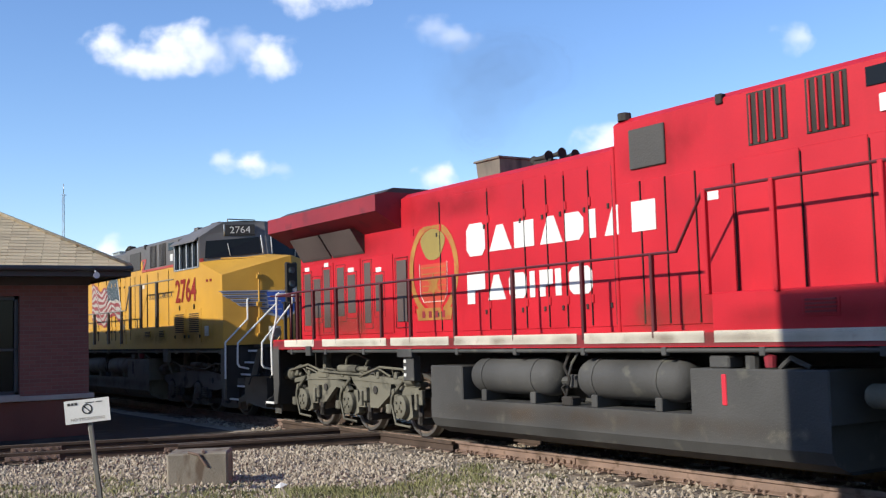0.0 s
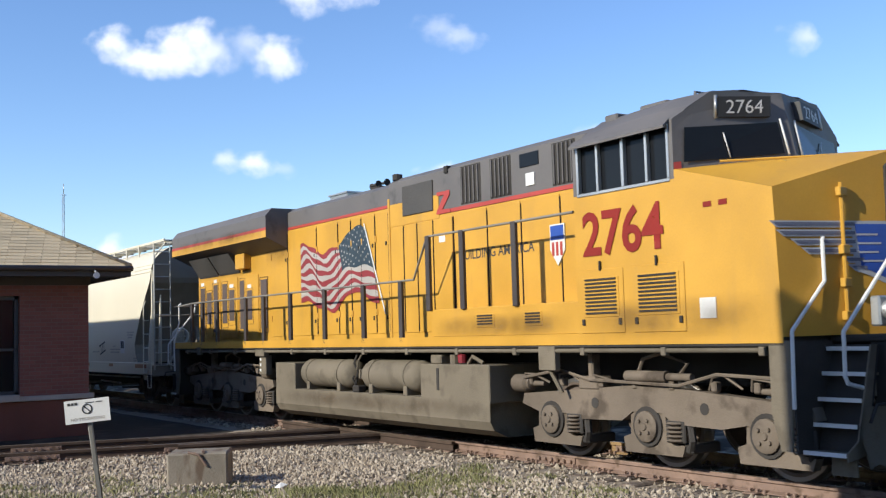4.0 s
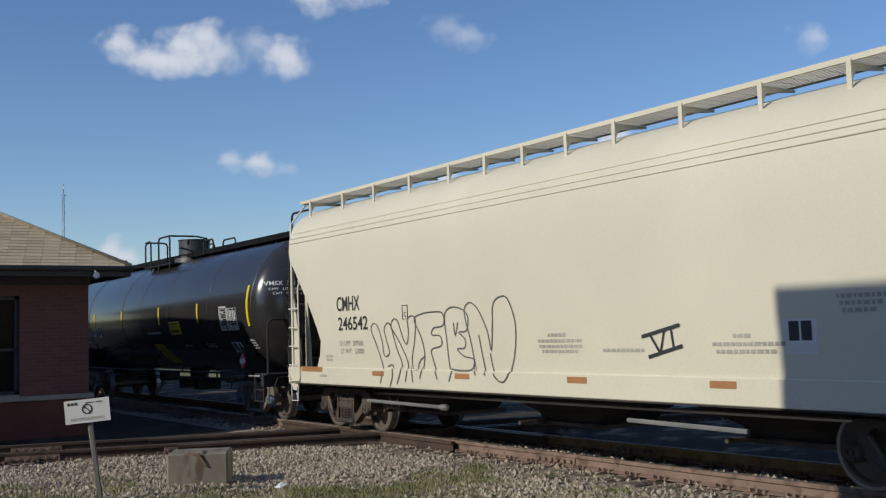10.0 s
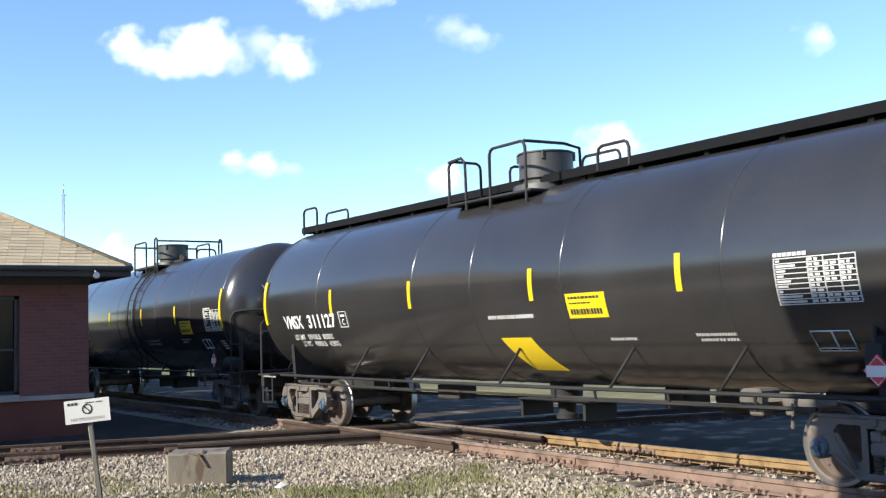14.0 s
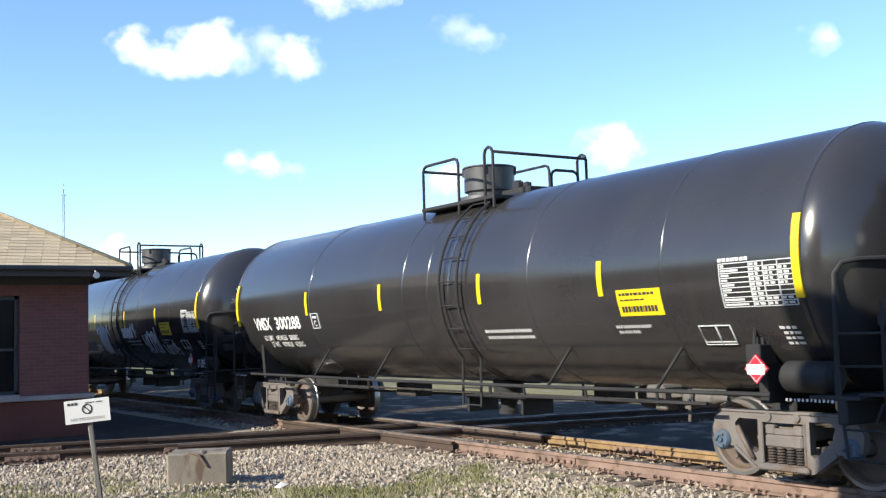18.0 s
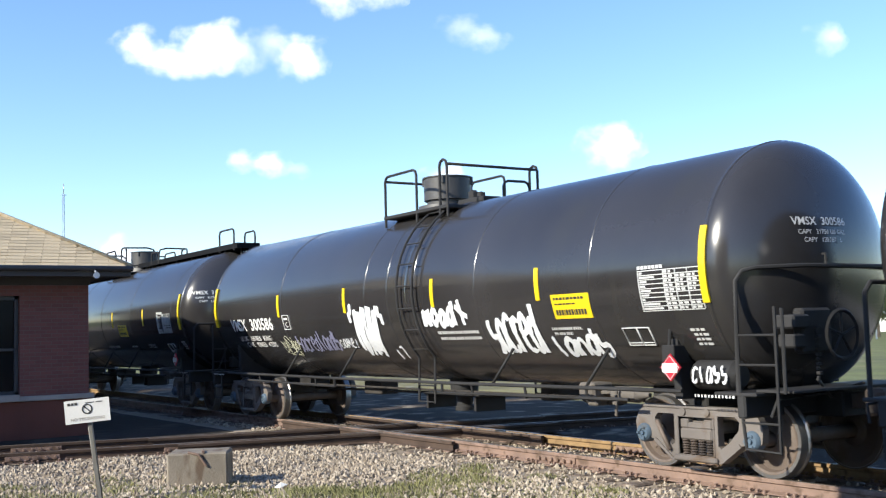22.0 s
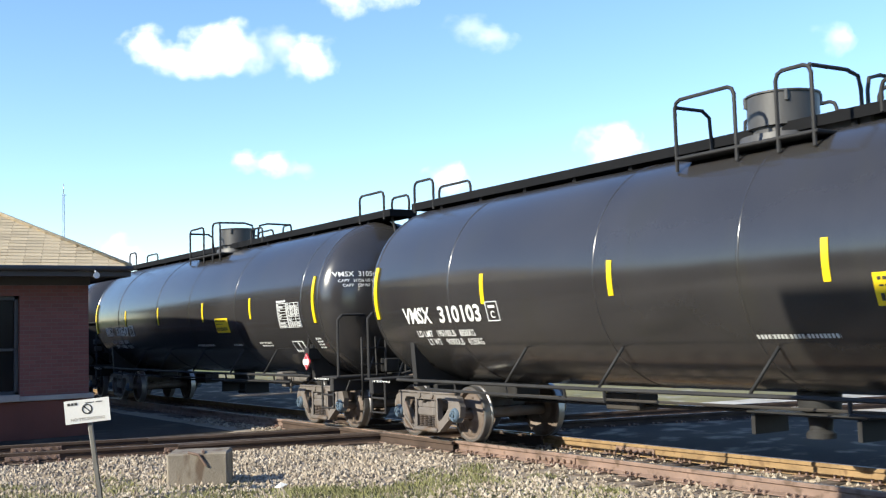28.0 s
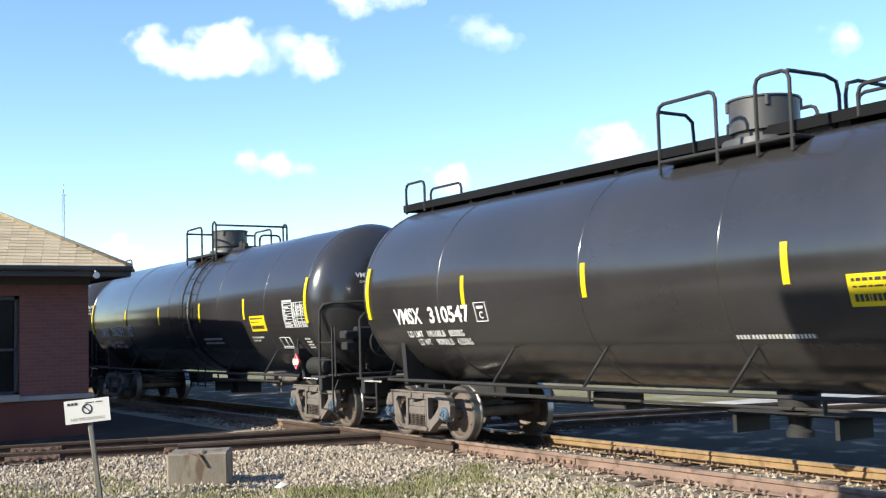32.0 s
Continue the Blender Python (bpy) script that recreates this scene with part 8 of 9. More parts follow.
        for x0, x1 in ((2.55, 3.1), (3.35, 3.88), (4.85, 5.35)):
            g = part("intake_grille", Shape().box(x0, x1, y * (HW + 0.008), y * (HW + 0.02), 3.74, 4.34, 0.008), UNDER_DARK, car, "dark intake grille")
            for k in range(5):
                x = x0 + 0.06 + (x1 - x0 - 0.12) * k / 4
                part("bar", Shape().box(x - 0.013, x + 0.013, y * (HW + 0.016), y * (HW + 0.045), 3.76, 4.32, 0.006), upper, g)
        part("small_window", Shape().box(4.1, 4.55, y * (HW + 0.012), y * (HW + 0.024), 4.1, 4.3, 0.005), GLASS, car)
        part("notice_plate", Shape().box(4.25, 4.45, y * (HW + 0.012), y * (HW + 0.03), 3.82, 4.0), WHITE, car)
        part("notice_plate", Shape().box(1.9, 2.08, y * (HW + 0.014), y * (HW + 0.03), 3.2, 3.3), WHITE, car)
        # raised cabinet beside the front hood
        part("side_cabinet", Shape().box(2.32, 5.86, y * HW, y * 1.485, 1.67, 2.1, 0.015), paint, car)
        louvre(car, 3.55, 4.0, 1.8, 2.0, y * 1.487 if y < 0 else 1.5, paint, 4)
        louvre(car, 4.7, 5.1, 1.8, 2.0, y * 1.487 if y < 0 else 1.5, paint, 4)
    # roof fittings
    stack_x = -2.83 if yellow else -3.42
    st, sl = (0.11, 0.35) if yellow else (0.03, 0.3)
    part("exhaust_stack", Shape().loft([[(x, y, z) for x, y in ((stack_x - sl - e, -0.33 - e), (stack_x + sl + e, -0.33 - e), (stack_x + sl + e, 0.33 + e), (stack_x - sl - e, 0.33 + e))] for e, z in ((0.0, 4.05), (0.03, 4.47 + st), (0.06, 4.48 + st), (0.06, 4.51 + st), (-0.06, 4.51 + st), (-0.1, 4.2))], caps=False), SILVER if yellow else surface("sooty_tan_stack_steel", (0.2, 0.17, 0.13), 0.7, var=0.3, second=(0.06, 0.055, 0.05), amount=0.45, streak=1), car, "boxy exhaust stack")
    hn = Shape()
    for k, dz in ((-0.26, 0.0), (0.0, 0.06), (0.26, 0.02)):
        hn.lathe([(-0.26, 0.04), (0.06, 0.05), (0.18, 0.08), (0.25, 0.125), (0.23, 0.07), (0.19, 0)], "x", (-1.55 + k * 0.5, -0.45 + k, 4.3 + dz), 14, 0.7)
    hn.lathe([(0.25, 0.04), (-0.05, 0.05), (-0.18, 0.08), (-0.25, 0.12), (-0.2, 0)], "x", (-1.9, -0.55, 4.3), 14, 0.7)
    hn.box(-1.95, -1.35, -0.75, -0.15, 4.14, 4.24, 0.02).box(-1.75, -1.55, -0.5, -0.4, 4.0, 4.2)
    if yellow:
        hn.v = [(x + 0.75, y + 0.0, z + 0.27) for x, y, z in hn.v]
    mid = Vector((-0.9, -0.45, 4.48)) if yellow else Vector((-1.65, -0.45, 4.22))
    hn.v = [tuple(mid + (Vector(p) - mid) * (0.55 if yellow else 0.68)) for p in hn.v]
    part("air_horn", hn, UNDER_DARK, car, "dark multi-chime horn")
    part("roof_cap", Shape().lathe([(4.42, 0.09), (4.52, 0.09), (4.54, 0)], "z", (0.42, -0.9, 0), 10), UNDER_DARK, car)
    part("lifting_lug", Shape().box(2.1, 2.2, -HW - 0.04, -HW + 0.05, 4.3, 4.42, 0.01), UNDER_DARK, car)
    # handrails
    posts = [-8.33, -7.64, -6.71, -5.08, -4.14, -2.85, -1.37, 0.12, 1.39]
    for y in (-1, 1):
        for x in posts:
            w = 0.055 if yellow else 0.024
            part("handrail_post", Shape().box(x - w, x + w, y * 1.44, y * 1.5, 1.6, 2.6, 0.008), STANCHION if yellow else MAROON, car)
        for x in (2.3, 3.25, 4.55):
            w = 0.055 if yellow else 0.03
            part("handrail_post", Shape().box(x - w, x + w, y * 1.47, y * 1.53, 2.08, 3.26, 0.008), STANCHION if yellow else RED, car)
        part("handrail", Shape().pipe([(-9.3, y * 1.47, 2.56), (-8.3, y * 1.47, 2.6), (1.8, y * 1.47, 2.6), (2.28, y * 1.5, 3.25), (5.84, y * 1.5, 3.25)], 0.02, 8), RAIL_GREY if yellow else MAROON, car, "side handrail")
    er = part("end_railing", Shape().pipe([(-9.75, -1.4, 2.58), (-9.75, 1.4, 2.58)], 0.02, 6), STANCHION if yellow else MAROON, car, "end railing with upright bars")
    for y in np.linspace(-0.95, 0.95, 9):
        part("bar", Shape().pipe([(-9.75, y, 1.6), (-9.75, y, 2.58)], 0.02, 6), STANCHION if yellow else MAROON, er)
    part("rear_light_box", Shape().box(-9.2, -9.12, -0.25, 0.25, 2.9, 3.3, 0.02), UNDER_DARK, car)
    # fuel tank with reservoirs
    tank_low = [(-1.47, 0.74), (-1.47, 0.44), (-1.40, 0.31), (-1.15, 0.2), (1.15, 0.2), (1.40, 0.31), (1.47, 0.44), (1.47, 0.74)]
    ft = Shape()
    ft.loft([[(-3.42, y * 0.9, z) for y, z in tank_low]] + [[(-3.58, y, z) for y, z in tank_low], [(3.8, y, z) for y, z in tank_low], [(3.62, y * 0.92, z) for y, z in tank_low]])
    part("rear_tank_box", Shape().box(-3.58, -2.7, -1.47, 1.47, 0.70, 1.24, 0.015), under, car)
    part("front_tank_box", Shape().box(1.92, 3.8, -1.47, 1.47, 0.70, 1.26, 0.015), under, car)
    part("tank_core", Shape().box(-2.75, 2.0, -0.85, 0.85, 0.735, 1.2, 0.02), under, car)
    part("fuel_tank", ft, under, car, "long fuel tank")
    for y in (-1, 1):
        for x0, x1 in ((-2.63, -0.54 if yellow else -0.62), (-0.2, 1.8)):
            rs = part("air_reservoir", Shape().lathe([(x0, 0), (x0 + 0.02, 0.12), (x0 + 0.1, 0.22), (x0 + 0.2, 0.26), (x1 - 0.2, 0.26), (x1 - 0.1, 0.22), (x1 - 0.02, 0.12), (x1, 0)], "x", (0, y * 1.2, 1.05 if yellow else 1.1), 24, 0.9), under, car, "round air reservoir")
            for x in (x0 + 0.4, x1 - 0.45):
                part("saddle", Shape().box(x - 0.06, x + 0.06, y * 1.0, y * 1.42, 0.74, 0.9, 0.01), under, rs)
                part("strap", Shape().lathe([(x - 0.025, 0.262), (x - 0.025, 0.27), (x + 0.025, 0.27), (x + 0.025, 0.262)], "x", (0, y * 1.2, 1.05 if yellow else 1.1), 24), under, rs)
        part("air_fitting", Shape().pipe([(-0.64, y * 1.2, 1.05), (-0.2, y * 1.2, 1.05)], 0.06, 8).box(-0.44, -0.28, y * 1.15, y * 1.3, 0.96, 1.14, 0.02), under, car)
        part("drain_valve", Shape().box(-0.46, -0.24, y * 1.25, y * 1.42, 0.735, 0.86, 0.02).pipe([(-0.38, y * 1.38, 0.84), (-0.42, y * 1.42, 0.98), (-0.34, y * 1.44, 1.02)], 0.018, 6), UNDER_DARK, car)
        part("air_line", Shape().pipe([(-0.3, y * 1.36, 1.46), (-0.36, y * 1.42, 1.25), (-0.34, y * 1.36, 1.1), (-0.4, y * 1.38, 0.85)], 0.022, 6), UNDER_DARK, car)
        part("air_line", Shape().pipe([(-0.12, y * 1.36, 1.46), (-0.2, y * 1.42, 1.3), (-0.3, y * 1.4, 1.14)], 0.018, 6), under, car)
        part("filler_box", Shape().box(2.2, 2.5, y * 1.2, y * 1.45, 1.26, 1.4, 0.02), under, car)
        part("filler_cap", Shape().lathe([(1.26, 0.08), (1.4, 0.08), (1.42, 0)], "z", (2.75, y * 1.35, 0), 10), under, car)
        part("fuel_pipe", Shape().pipe([(3.1, y * 1.35, 1.26), (3.3, y * 1.4, 1.38), (3.5, y * 1.35, 1.28)], 0.03, 6), under, car)
        part("red_valve", Shape().lathe([(1.28, 0.06), (1.4, 0.07), (1.42, 0)], "z", (3.05, y * 1.42, 0), 10), DARK_RED, car, "faded red fuel cut-off button")
        part("sight_gauge", Shape().box(2.4, 2.47, y * 1.465, y * 1.482, 0.86, 1.2, 0.008), UNDER_DARK if yellow else MARK_RED, car)
    if yellow:
        for x0, x1, z0, z1, what in ((-9.1, -5.3, 3.1, 3.6, SOOT), (-9.1, -5.2, 1.62, 2.0, GRIME), (-5.0, -3.7, 3.2, 3.95, GRIME)):
            stain(car, x0, x1, z0, z1, what, -HW, 0.036, "grime_stain")
        stain(car, 2.4, 5.8, 1.64, 2.0, GRIME, -1.49, 0.02, "grime_stain")
        stain(car, -9.5, -4.0, 3.78, 4.1, GRIME, -1.5, 0.01, "grime_stain")
        stain(car, 5.9, 9.1, 1.6, 2.1, GRIME, -1.5, 0.042, "grime_stain")
    else:
        for x0, x1, z0, z1, what in ((-5.1, -1.9, 3.5, 4.1, SOOT), (-9.1, -5.2, 1.65, 2.3, GRIME), (0.35, 2.0, 3.6, 4.4, SOOT), (-9.1, -5.3, 3.1, 3.6, SOOT), (0.3, 2.3, 1.62, 2.2, GRIME)):
            stain(car, x0, x1, z0, z1, what, -HW, 0.036)
        stain(car, -9.5, 9.0, 1.5, 1.7, GRIME, -1.5, 0.006, "grime_stain")
        stain(car, 2.4, 5.8, 1.64, 2.0, SOOT, -1.49, 0.02)
    stain(car, -3.5, 3.7, 0.45, 0.75, GRIME, -1.47, 0.012, "grime_stain")
    for x in (-6.75, 6.75):
        loco_truck(car, x, UNDER_BROWN if yellow else UNDER_OLIVE, x > 0)
    steps(car, -9.5, -1, under, WHITE, WHITE)
    if yellow:
        wavy_flag(car)
        part("slogan", lettering("BUILDING AMERICA", 0.21, lambda u, v: (3.45 + u, -HW - 0.028, 2.93 + v), widen=1.0), INK, car, "black slogan lettering")
        cab(car)
    else:
        crest(car)
        # the road name, in plain white shapes of its letters' size
        forms = {"round": ((0.18, 0), (0.82, 0), (1, 0.2), (1, 0.8), (0.82, 1), (0.18, 1), (0, 0.8), (0, 0.2)), "peak": ((0, 0), (1, 0), (0.64, 1), (0.36, 1)), "block": ((0, 0), (1, 0), (1, 1), (0, 1)),
                 "half": ((0, 0), (0.75, 0), (1, 0.25), (1, 0.75), (0.75, 1), (0, 1)), "flag": ((0, 0), (0.42, 0), (0.42, 0.4), (1, 0.44), (1, 1), (0, 1))}
        for z0, z1, row in ((2.945, 3.33, (("round", -3.14, -2.64), ("peak", -2.53, -1.97), ("block", -1.9, -1.43), ("peak", -1.29, -0.79), ("half", -0.73, -0.34), ("block", -0.225, -0.09), ("peak", 0.08, 0.55), ("block", 0.62, 1.05))),
                            (2.21, 2.585, (("flag", -3.15, -2.67), ("peak", -2.6, -2.15), ("round", -2.06, -1.64), ("block", -1.56, -1.44), ("flag", -1.33, -1.03), ("block", -0.98, -0.85), ("round", -0.68, -0.2)))):
            for k, (kind, x0, x1) in enumerate(row):
                lo, hi = (z0 - 0.04, z1 + 0.08) if k == 0 else (z0, z1)
                lift = 0.036 if x0 > 0.3 else 0.02
                part("name_block", Shape().slab([(x0 + (x1 - x0) * u, lo + (hi - lo) * v) for u, v in forms[kind]], -HW - lift + 0.008, -HW - lift), WHITE, car, "white block of the road name")
    return car


def cab(car):
    """Wide-nosed cab of the yellow engine."""
    # side walls from sill to roof, with the window opening left free
    for y in (-1, 1):
        sh = Shape()
        for x0, x1, z0, z1 in ((5.86, 5.96, 3.44, 4.06), (7.58, 7.66, 3.44, 4.06), (5.86, 7.66, 4.06, 4.14)):
            sh.box(x0, x1, y * 1.44, y * 1.5, z0, z1)
        part("cab_side", Shape().box(5.86, 7.66, y * 1.44, y * 1.5, 1.55, 3.44), YELLOW, car, "yellow cab side")
        part("cab_window_wall", sh, LOCO_GREY, car, "grey upper cab side")
        win = part("cab_window", Shape().box(5.98, 7.56, y * 1.43, y * 1.445, 3.46, 4.06), GLASS, car, "dark sliding cab window")
        fr = Shape()
        for x0, x1, z0, z1 in ((5.94, 7.6, 3.42, 3.46), (5.94, 7.6, 4.06, 4.1), (5.94, 5.98, 3.46, 4.06), (7.56, 7.6, 3.46, 4.06), (6.32, 6.36, 3.46, 4.06), (6.78, 6.83, 3.46, 4.06), (7.2, 7.24, 3.46, 4.06)):
            fr.box(x0, x1, y * 1.45, y * 1.515, z0, z1, 0.006)
        part("window_frame", fr, SILVER, win)
        part("sun_visor", Shape().add([(5.9, y * 1.5, 4.16), (7.62, y * 1.5, 4.16), (7.62, y * 1.6, 4.07), (5.9, y * 1.6, 4.07), (5.9, y * 1.5, 4.13), (7.62, y * 1.5, 4.13), (7.62, y * 1.6, 4.04), (5.9, y * 1.6, 4.04)],
                                      [(0, 1, 2, 3), (7, 6, 5, 4), (0, 4, 5, 1), (2, 6, 7, 3), (1, 5, 6, 2), (3, 7, 4, 0)]), LOCO_GREY, car, "grey sun visor")
        for k, (x0, x1) in enumerate(((5.95, 6.72), (6.92, 7.74))):
            d = part("cab_door_panel", Shape().box(x0 - 0.02, x1 + 0.02, y * 1.5, y * 1.512, 1.68, 2.48, 0.006), YELLOW, car)
            louvre(car, x0 + 0.06, x1 - 0.06, 1.88, 2.38, y * 1.514 if y < 0 else 1.52, YELLOW, 10)
            for xa, xb, za, zb in ((x0 + 0.02, x0 + 0.07, 1.78, 1.86), (x1 - 0.07, x1 - 0.02, 1.78, 1.86), ((x0 + x1) / 2 - 0.015, (x0 + x1) / 2 + 0.015, 2.46, 2.58)):
                part("door_latch", Shape().box(xa, xb, y * 1.51, y * 1.535, za, zb, 0.006), UNDER_DARK, d)
        part("notice_plate", Shape().box(7.98, 8.22, y * 1.5, y * 1.512, 1.82, 2.05), WHITE, car)
        for x in (8.15, 8.38):
            part("small_label", Shape().box(x - 0.06, x + 0.06, y * 1.5, y * 1.508, 3.06, 3.12), BROWN_RED, car)
    part("cab_rear", Shape().box(5.84, 5.9, -1.44, 1.44, 1.6, 4.14), LOCO_GREY, car)
    part("cab_floor", Shape().box(5.9, 9.0, -1.44, 1.44, 1.55, 1.62), UNDER_DARK, car)
    part("cab_interior", Shape().box(6.3, 6.9, 0.4, 0.9, 1.62, 3.3, 0.05).box(6.3, 6.5, 0.4, 0.9, 3.2, 3.7, 0.05), UNDER_DARK, car, "dark seat inside the cab")
    part("road_number", fitted_lettering("2764", 6.02, 7.46, 2.64, 3.22, lambda u, v: (u, -1.512, v), 0.022), BROWN_RED, car, "dark red road number")
    roof = [(-1.5, 4.12), (-1.25, 4.33), (-0.95, 4.52), (-0.5, 4.56), (0.5, 4.56), (0.95, 4.52), (1.25, 4.33), (1.5, 4.12)]
    rr = [[(5.84, y, z - 0.05) for y, z in roof], [(7.2, y, z) for y, z in roof], [(7.64 + 0.36 * (1 - abs(y) / 1.5), y, z - 0.02) for y, z in roof]]
    part("cab_roof", Shape().loft(rr), LOCO_GREY, car, "grey rounded cab roof")
    part("roof_vent", Shape().box(6.3, 6.8, -0.7, -0.3, 4.5, 4.62, 0.02), LOCO_GREY, car)
    part("roof_box", Shape().box(5.95, 6.2, -1.0, -0.7, 4.4, 4.53, 0.02), LOCO_GREY, car)
    part("roof_grab", Shape().pipe([(7.2, -0.6, 4.54), (7.2, -0.6, 4.64), (7.2, 0.1, 4.64), (7.2, 0.1, 4.54)], 0.02, 6), LOCO_GREY, car)
    part("antenna_dome", Shape().lathe([(4.5, 0.15), (4.64, 0.13), (4.66, 0)], "z", (6.5, 0.2, 0), 12), WHITE, car, "white antenna dome")
    sx = 4.78
    shield = part("side_shield", Shape().slab([(sx, 3.2), (sx + 0.32, 3.2), (sx + 0.32, 2.84), (sx + 0.16, 2.62), (sx, 2.84)], -HW - 0.046, -HW - 0.03), WHITE, car, "small painted shield")
    part("shield_top", Shape().slab([(sx + 0.02, 3.18), (sx + 0.3, 3.18), (sx + 0.3, 2.98), (sx + 0.02, 2.98)], -HW - 0.051, -HW - 0.047), BLUE, shield)
    for k in range(3):
        part("shield_bar", Shape().slab([(sx + 0.04 + k * 0.09, 2.95), (sx + 0.09 + k * 0.09, 2.95), (sx + 0.09 + k * 0.09, 2.76), (sx + 0.04 + k * 0.09, 2.76)], -HW - 0.051, -HW - 0.047), RED_STRIPE, shield)
    # windscreen wall in two slanted faces, each with a pane
    for s in (-1, 1):
        a0, a1 = Vector((7.66, s * 1.5, 3.55)), Vector((8.22, 0, 3.68))
        b0, b1 = Vector((7.66, s * 1.5, 4.14)), Vector((8.02, 0, 4.52))
        c0 = Vector((7.8, s * 0.95, 4.5))
        out = (a1 - a0).cross(b0 - a0).normalized()
        out = out if out.x > 0 else -out
        q = lambda u, v, h=0.012: tuple(a0.lerp(a1, u).lerp(b0.lerp(b1, u), v) + out * h)
        grid = [q(i / 6, j / 4, 0.0) for j in range(5) for i in range(7)]
        sh = Shape().add(grid, [(j * 7 + i, j * 7 + i + 1, (j + 1) * 7 + i + 1, (j + 1) * 7 + i) for j in range(4) for i in range(6)])
        sh.add([b0, b1, c0], [(0, 1, 2)])
        part("windscreen_wall", sh, LOCO_GREY, car, "grey cab front")
        part("red_flash", Shape().add([q(0.0, 0.0, 0.01), q(0.06, 0.0, 0.01), q(0.06, 0.14, 0.01), q(0.0, 0.14, 0.01)], [(0, 1, 2, 3)]), RED_STRIPE, car, "red stripe end")
        pane = part("windscreen", Shape().add([q(0.08, 0.12, 0.02), q(0.9, 0.1, 0.02), q(0.9, 0.58, 0.02), q(0.1, 0.78, 0.02)], [(0, 1, 2, 3)]), GLASS, car, "dark windscreen pane")
        part("wiper", Shape().pipe([q(0.45, 0.12, 0.03), q(0.42, 0.55, 0.03)], 0.008, 5), WHITE, pane)
        part("pillar_strip", Shape().pipe([q(0.93, 0.08, 0.03), q(0.92, 0.62, 0.03)], 0.014, 5), WHITE, pane)
        ua = (a1 - a0)
        ua = Vector((ua.x, ua.y, 0.04)).normalized()
        va = Vector((-0.16 * ua.y * s, 0.16 * ua.x * s, 1)).normalized() if s < 0 else Vector((-0.16, 0.0, 1)).normalized()
        va = (va - ua * va.dot(ua)).normalized()
        mid = Vector(q(0.62, 0.91, 0.03))
        flat = lambda u, v, h=0.0: tuple(mid + ua * u + va * v + out * h)
        box = [flat(u, v, h) for h in (0.05, -0.12) for u, v in ((-0.34, -0.12), (0.34, -0.12), (0.34, 0.12), (-0.34, 0.12))]
        nb = part("number_board", Shape().add(box, [(0, 1, 2, 3), (0, 4, 5, 1), (1, 5, 6, 2), (2, 6, 7, 3), (3, 7, 4, 0)]), INK, car, "black number board")
        ux = 1 if s < 0 else -1
        part("board_number", fitted_lettering("2764", -0.24, 0.24, -0.08, 0.08, lambda u, v: flat(u * ux, v, 0.056), 0.0), WHITE, nb)
        part("board_end", Shape().pipe([flat(-0.37, -0.14, 0.04), flat(-0.37, 0.14, 0.04)], 0.02, 4), SILVER, nb)
    # nose
    def side(s):
        return dict(a=(7.66, s * 1.5, 3.55), b=(9.06, s * 1.5, 3.17), c=(9.11, s * 1.5, 1.6), d=(7.66, s * 1.5, 1.6))
    L, R = side(-1), side(1)
    tc, ft, fb = (8.22, 0, 3.72), (9.49, 0, 3.6), (9.49, 0, 1.6)
    sh = Shape().add([L["a"], L["b"], ft, tc, R["b"], R["a"], L["c"], L["d"], fb, R["c"], R["d"]],
                     [(0, 1, 2, 3), (3, 2, 4, 5), (0, 7, 6, 1), (1, 6, 8, 2), (2, 8, 9, 4), (4, 9, 10, 5), (7, 10, 9, 8, 6)])
    part("nose", sh, YELLOW, car, "yellow wide nose")

    def on_nose(u, v, lift):
        """u: metres from the middle towards the near corner edge (negative), v: up from 2.5 m."""
        k = -u / 1.5
        base = Vector((9.49, 0, 2.5 + v)).lerp(Vector((9.085, -1.5, 2.5 + v)), k)
        n = Vector((1.5, -0.405, 0)).normalized()
        return tuple(base + n * lift)
    wing_badge(car, lambda u, v, h: on_nose(u * 0.92 - 0.28, v * 0.86 + 0.06, h))
    col = part("headlight_column", Shape().box(9.38, 9.5, -0.15, 0.15, 2.4, 3.44, 0.03), UNDER_DARK, car, "dark headlight column")
    for z in (3.25, 2.95):
        part("headlight", Shape().lathe([(9.5, 0.075), (9.53, 0.075), (9.53, 0.06), (9.505, 0)], "x", (0, 0, z), 16), LAMP, col, "round headlight")
    for y in (-0.85, 0.85):
        part("ditch_light", Shape().lathe([(9.6, 0.1), (9.68, 0.11), (9.7, 0.1), (9.69, 0)], "x", (0, y * 0.55, 1.85), 16).box(9.5, 9.62, y * 0.55 - 0.13, y * 0.55 + 0.13, 1.68, 2.0, 0.02), SILVER, car, "round ditch light")
    dr = Shape().pipe([on_nose(-0.72, 0.72, 0.03), on_nose(-0.72, -0.75, 0.03)], 0.022, 6)
    for v in (0.62, 0.0, -0.35, -0.7):
        p = Vector(on_nose(-0.72, v, 0.03))
        dr.box(p.x - 0.03, p.x + 0.04, p.y - 0.06, p.y + 0.06, p.z - 0.05, p.z + 0.05, 0.01)
    part("nose_door_hinge", dr, YELLOW, car, "hinge rod of the nose door")
    part("nose_cap", Shape().lathe([(3.42, 0.08), (3.52, 0.1), (3.56, 0.06), (3.58, 0)], "z", (8.6, -0.75, 0), 10).pipe([(8.0, -1.1, 3.62), (8.9, -0.35, 3.6), (8.95, 0.35, 3.6)], 0.014, 5), YELLOW, car)
    er = part("end_railing", Shape().pipe([(10.02, -0.5, 2.5), (10.02, 0.5, 2.5)], 0.02, 6), UNDER_DARK, car, "dark end gate")
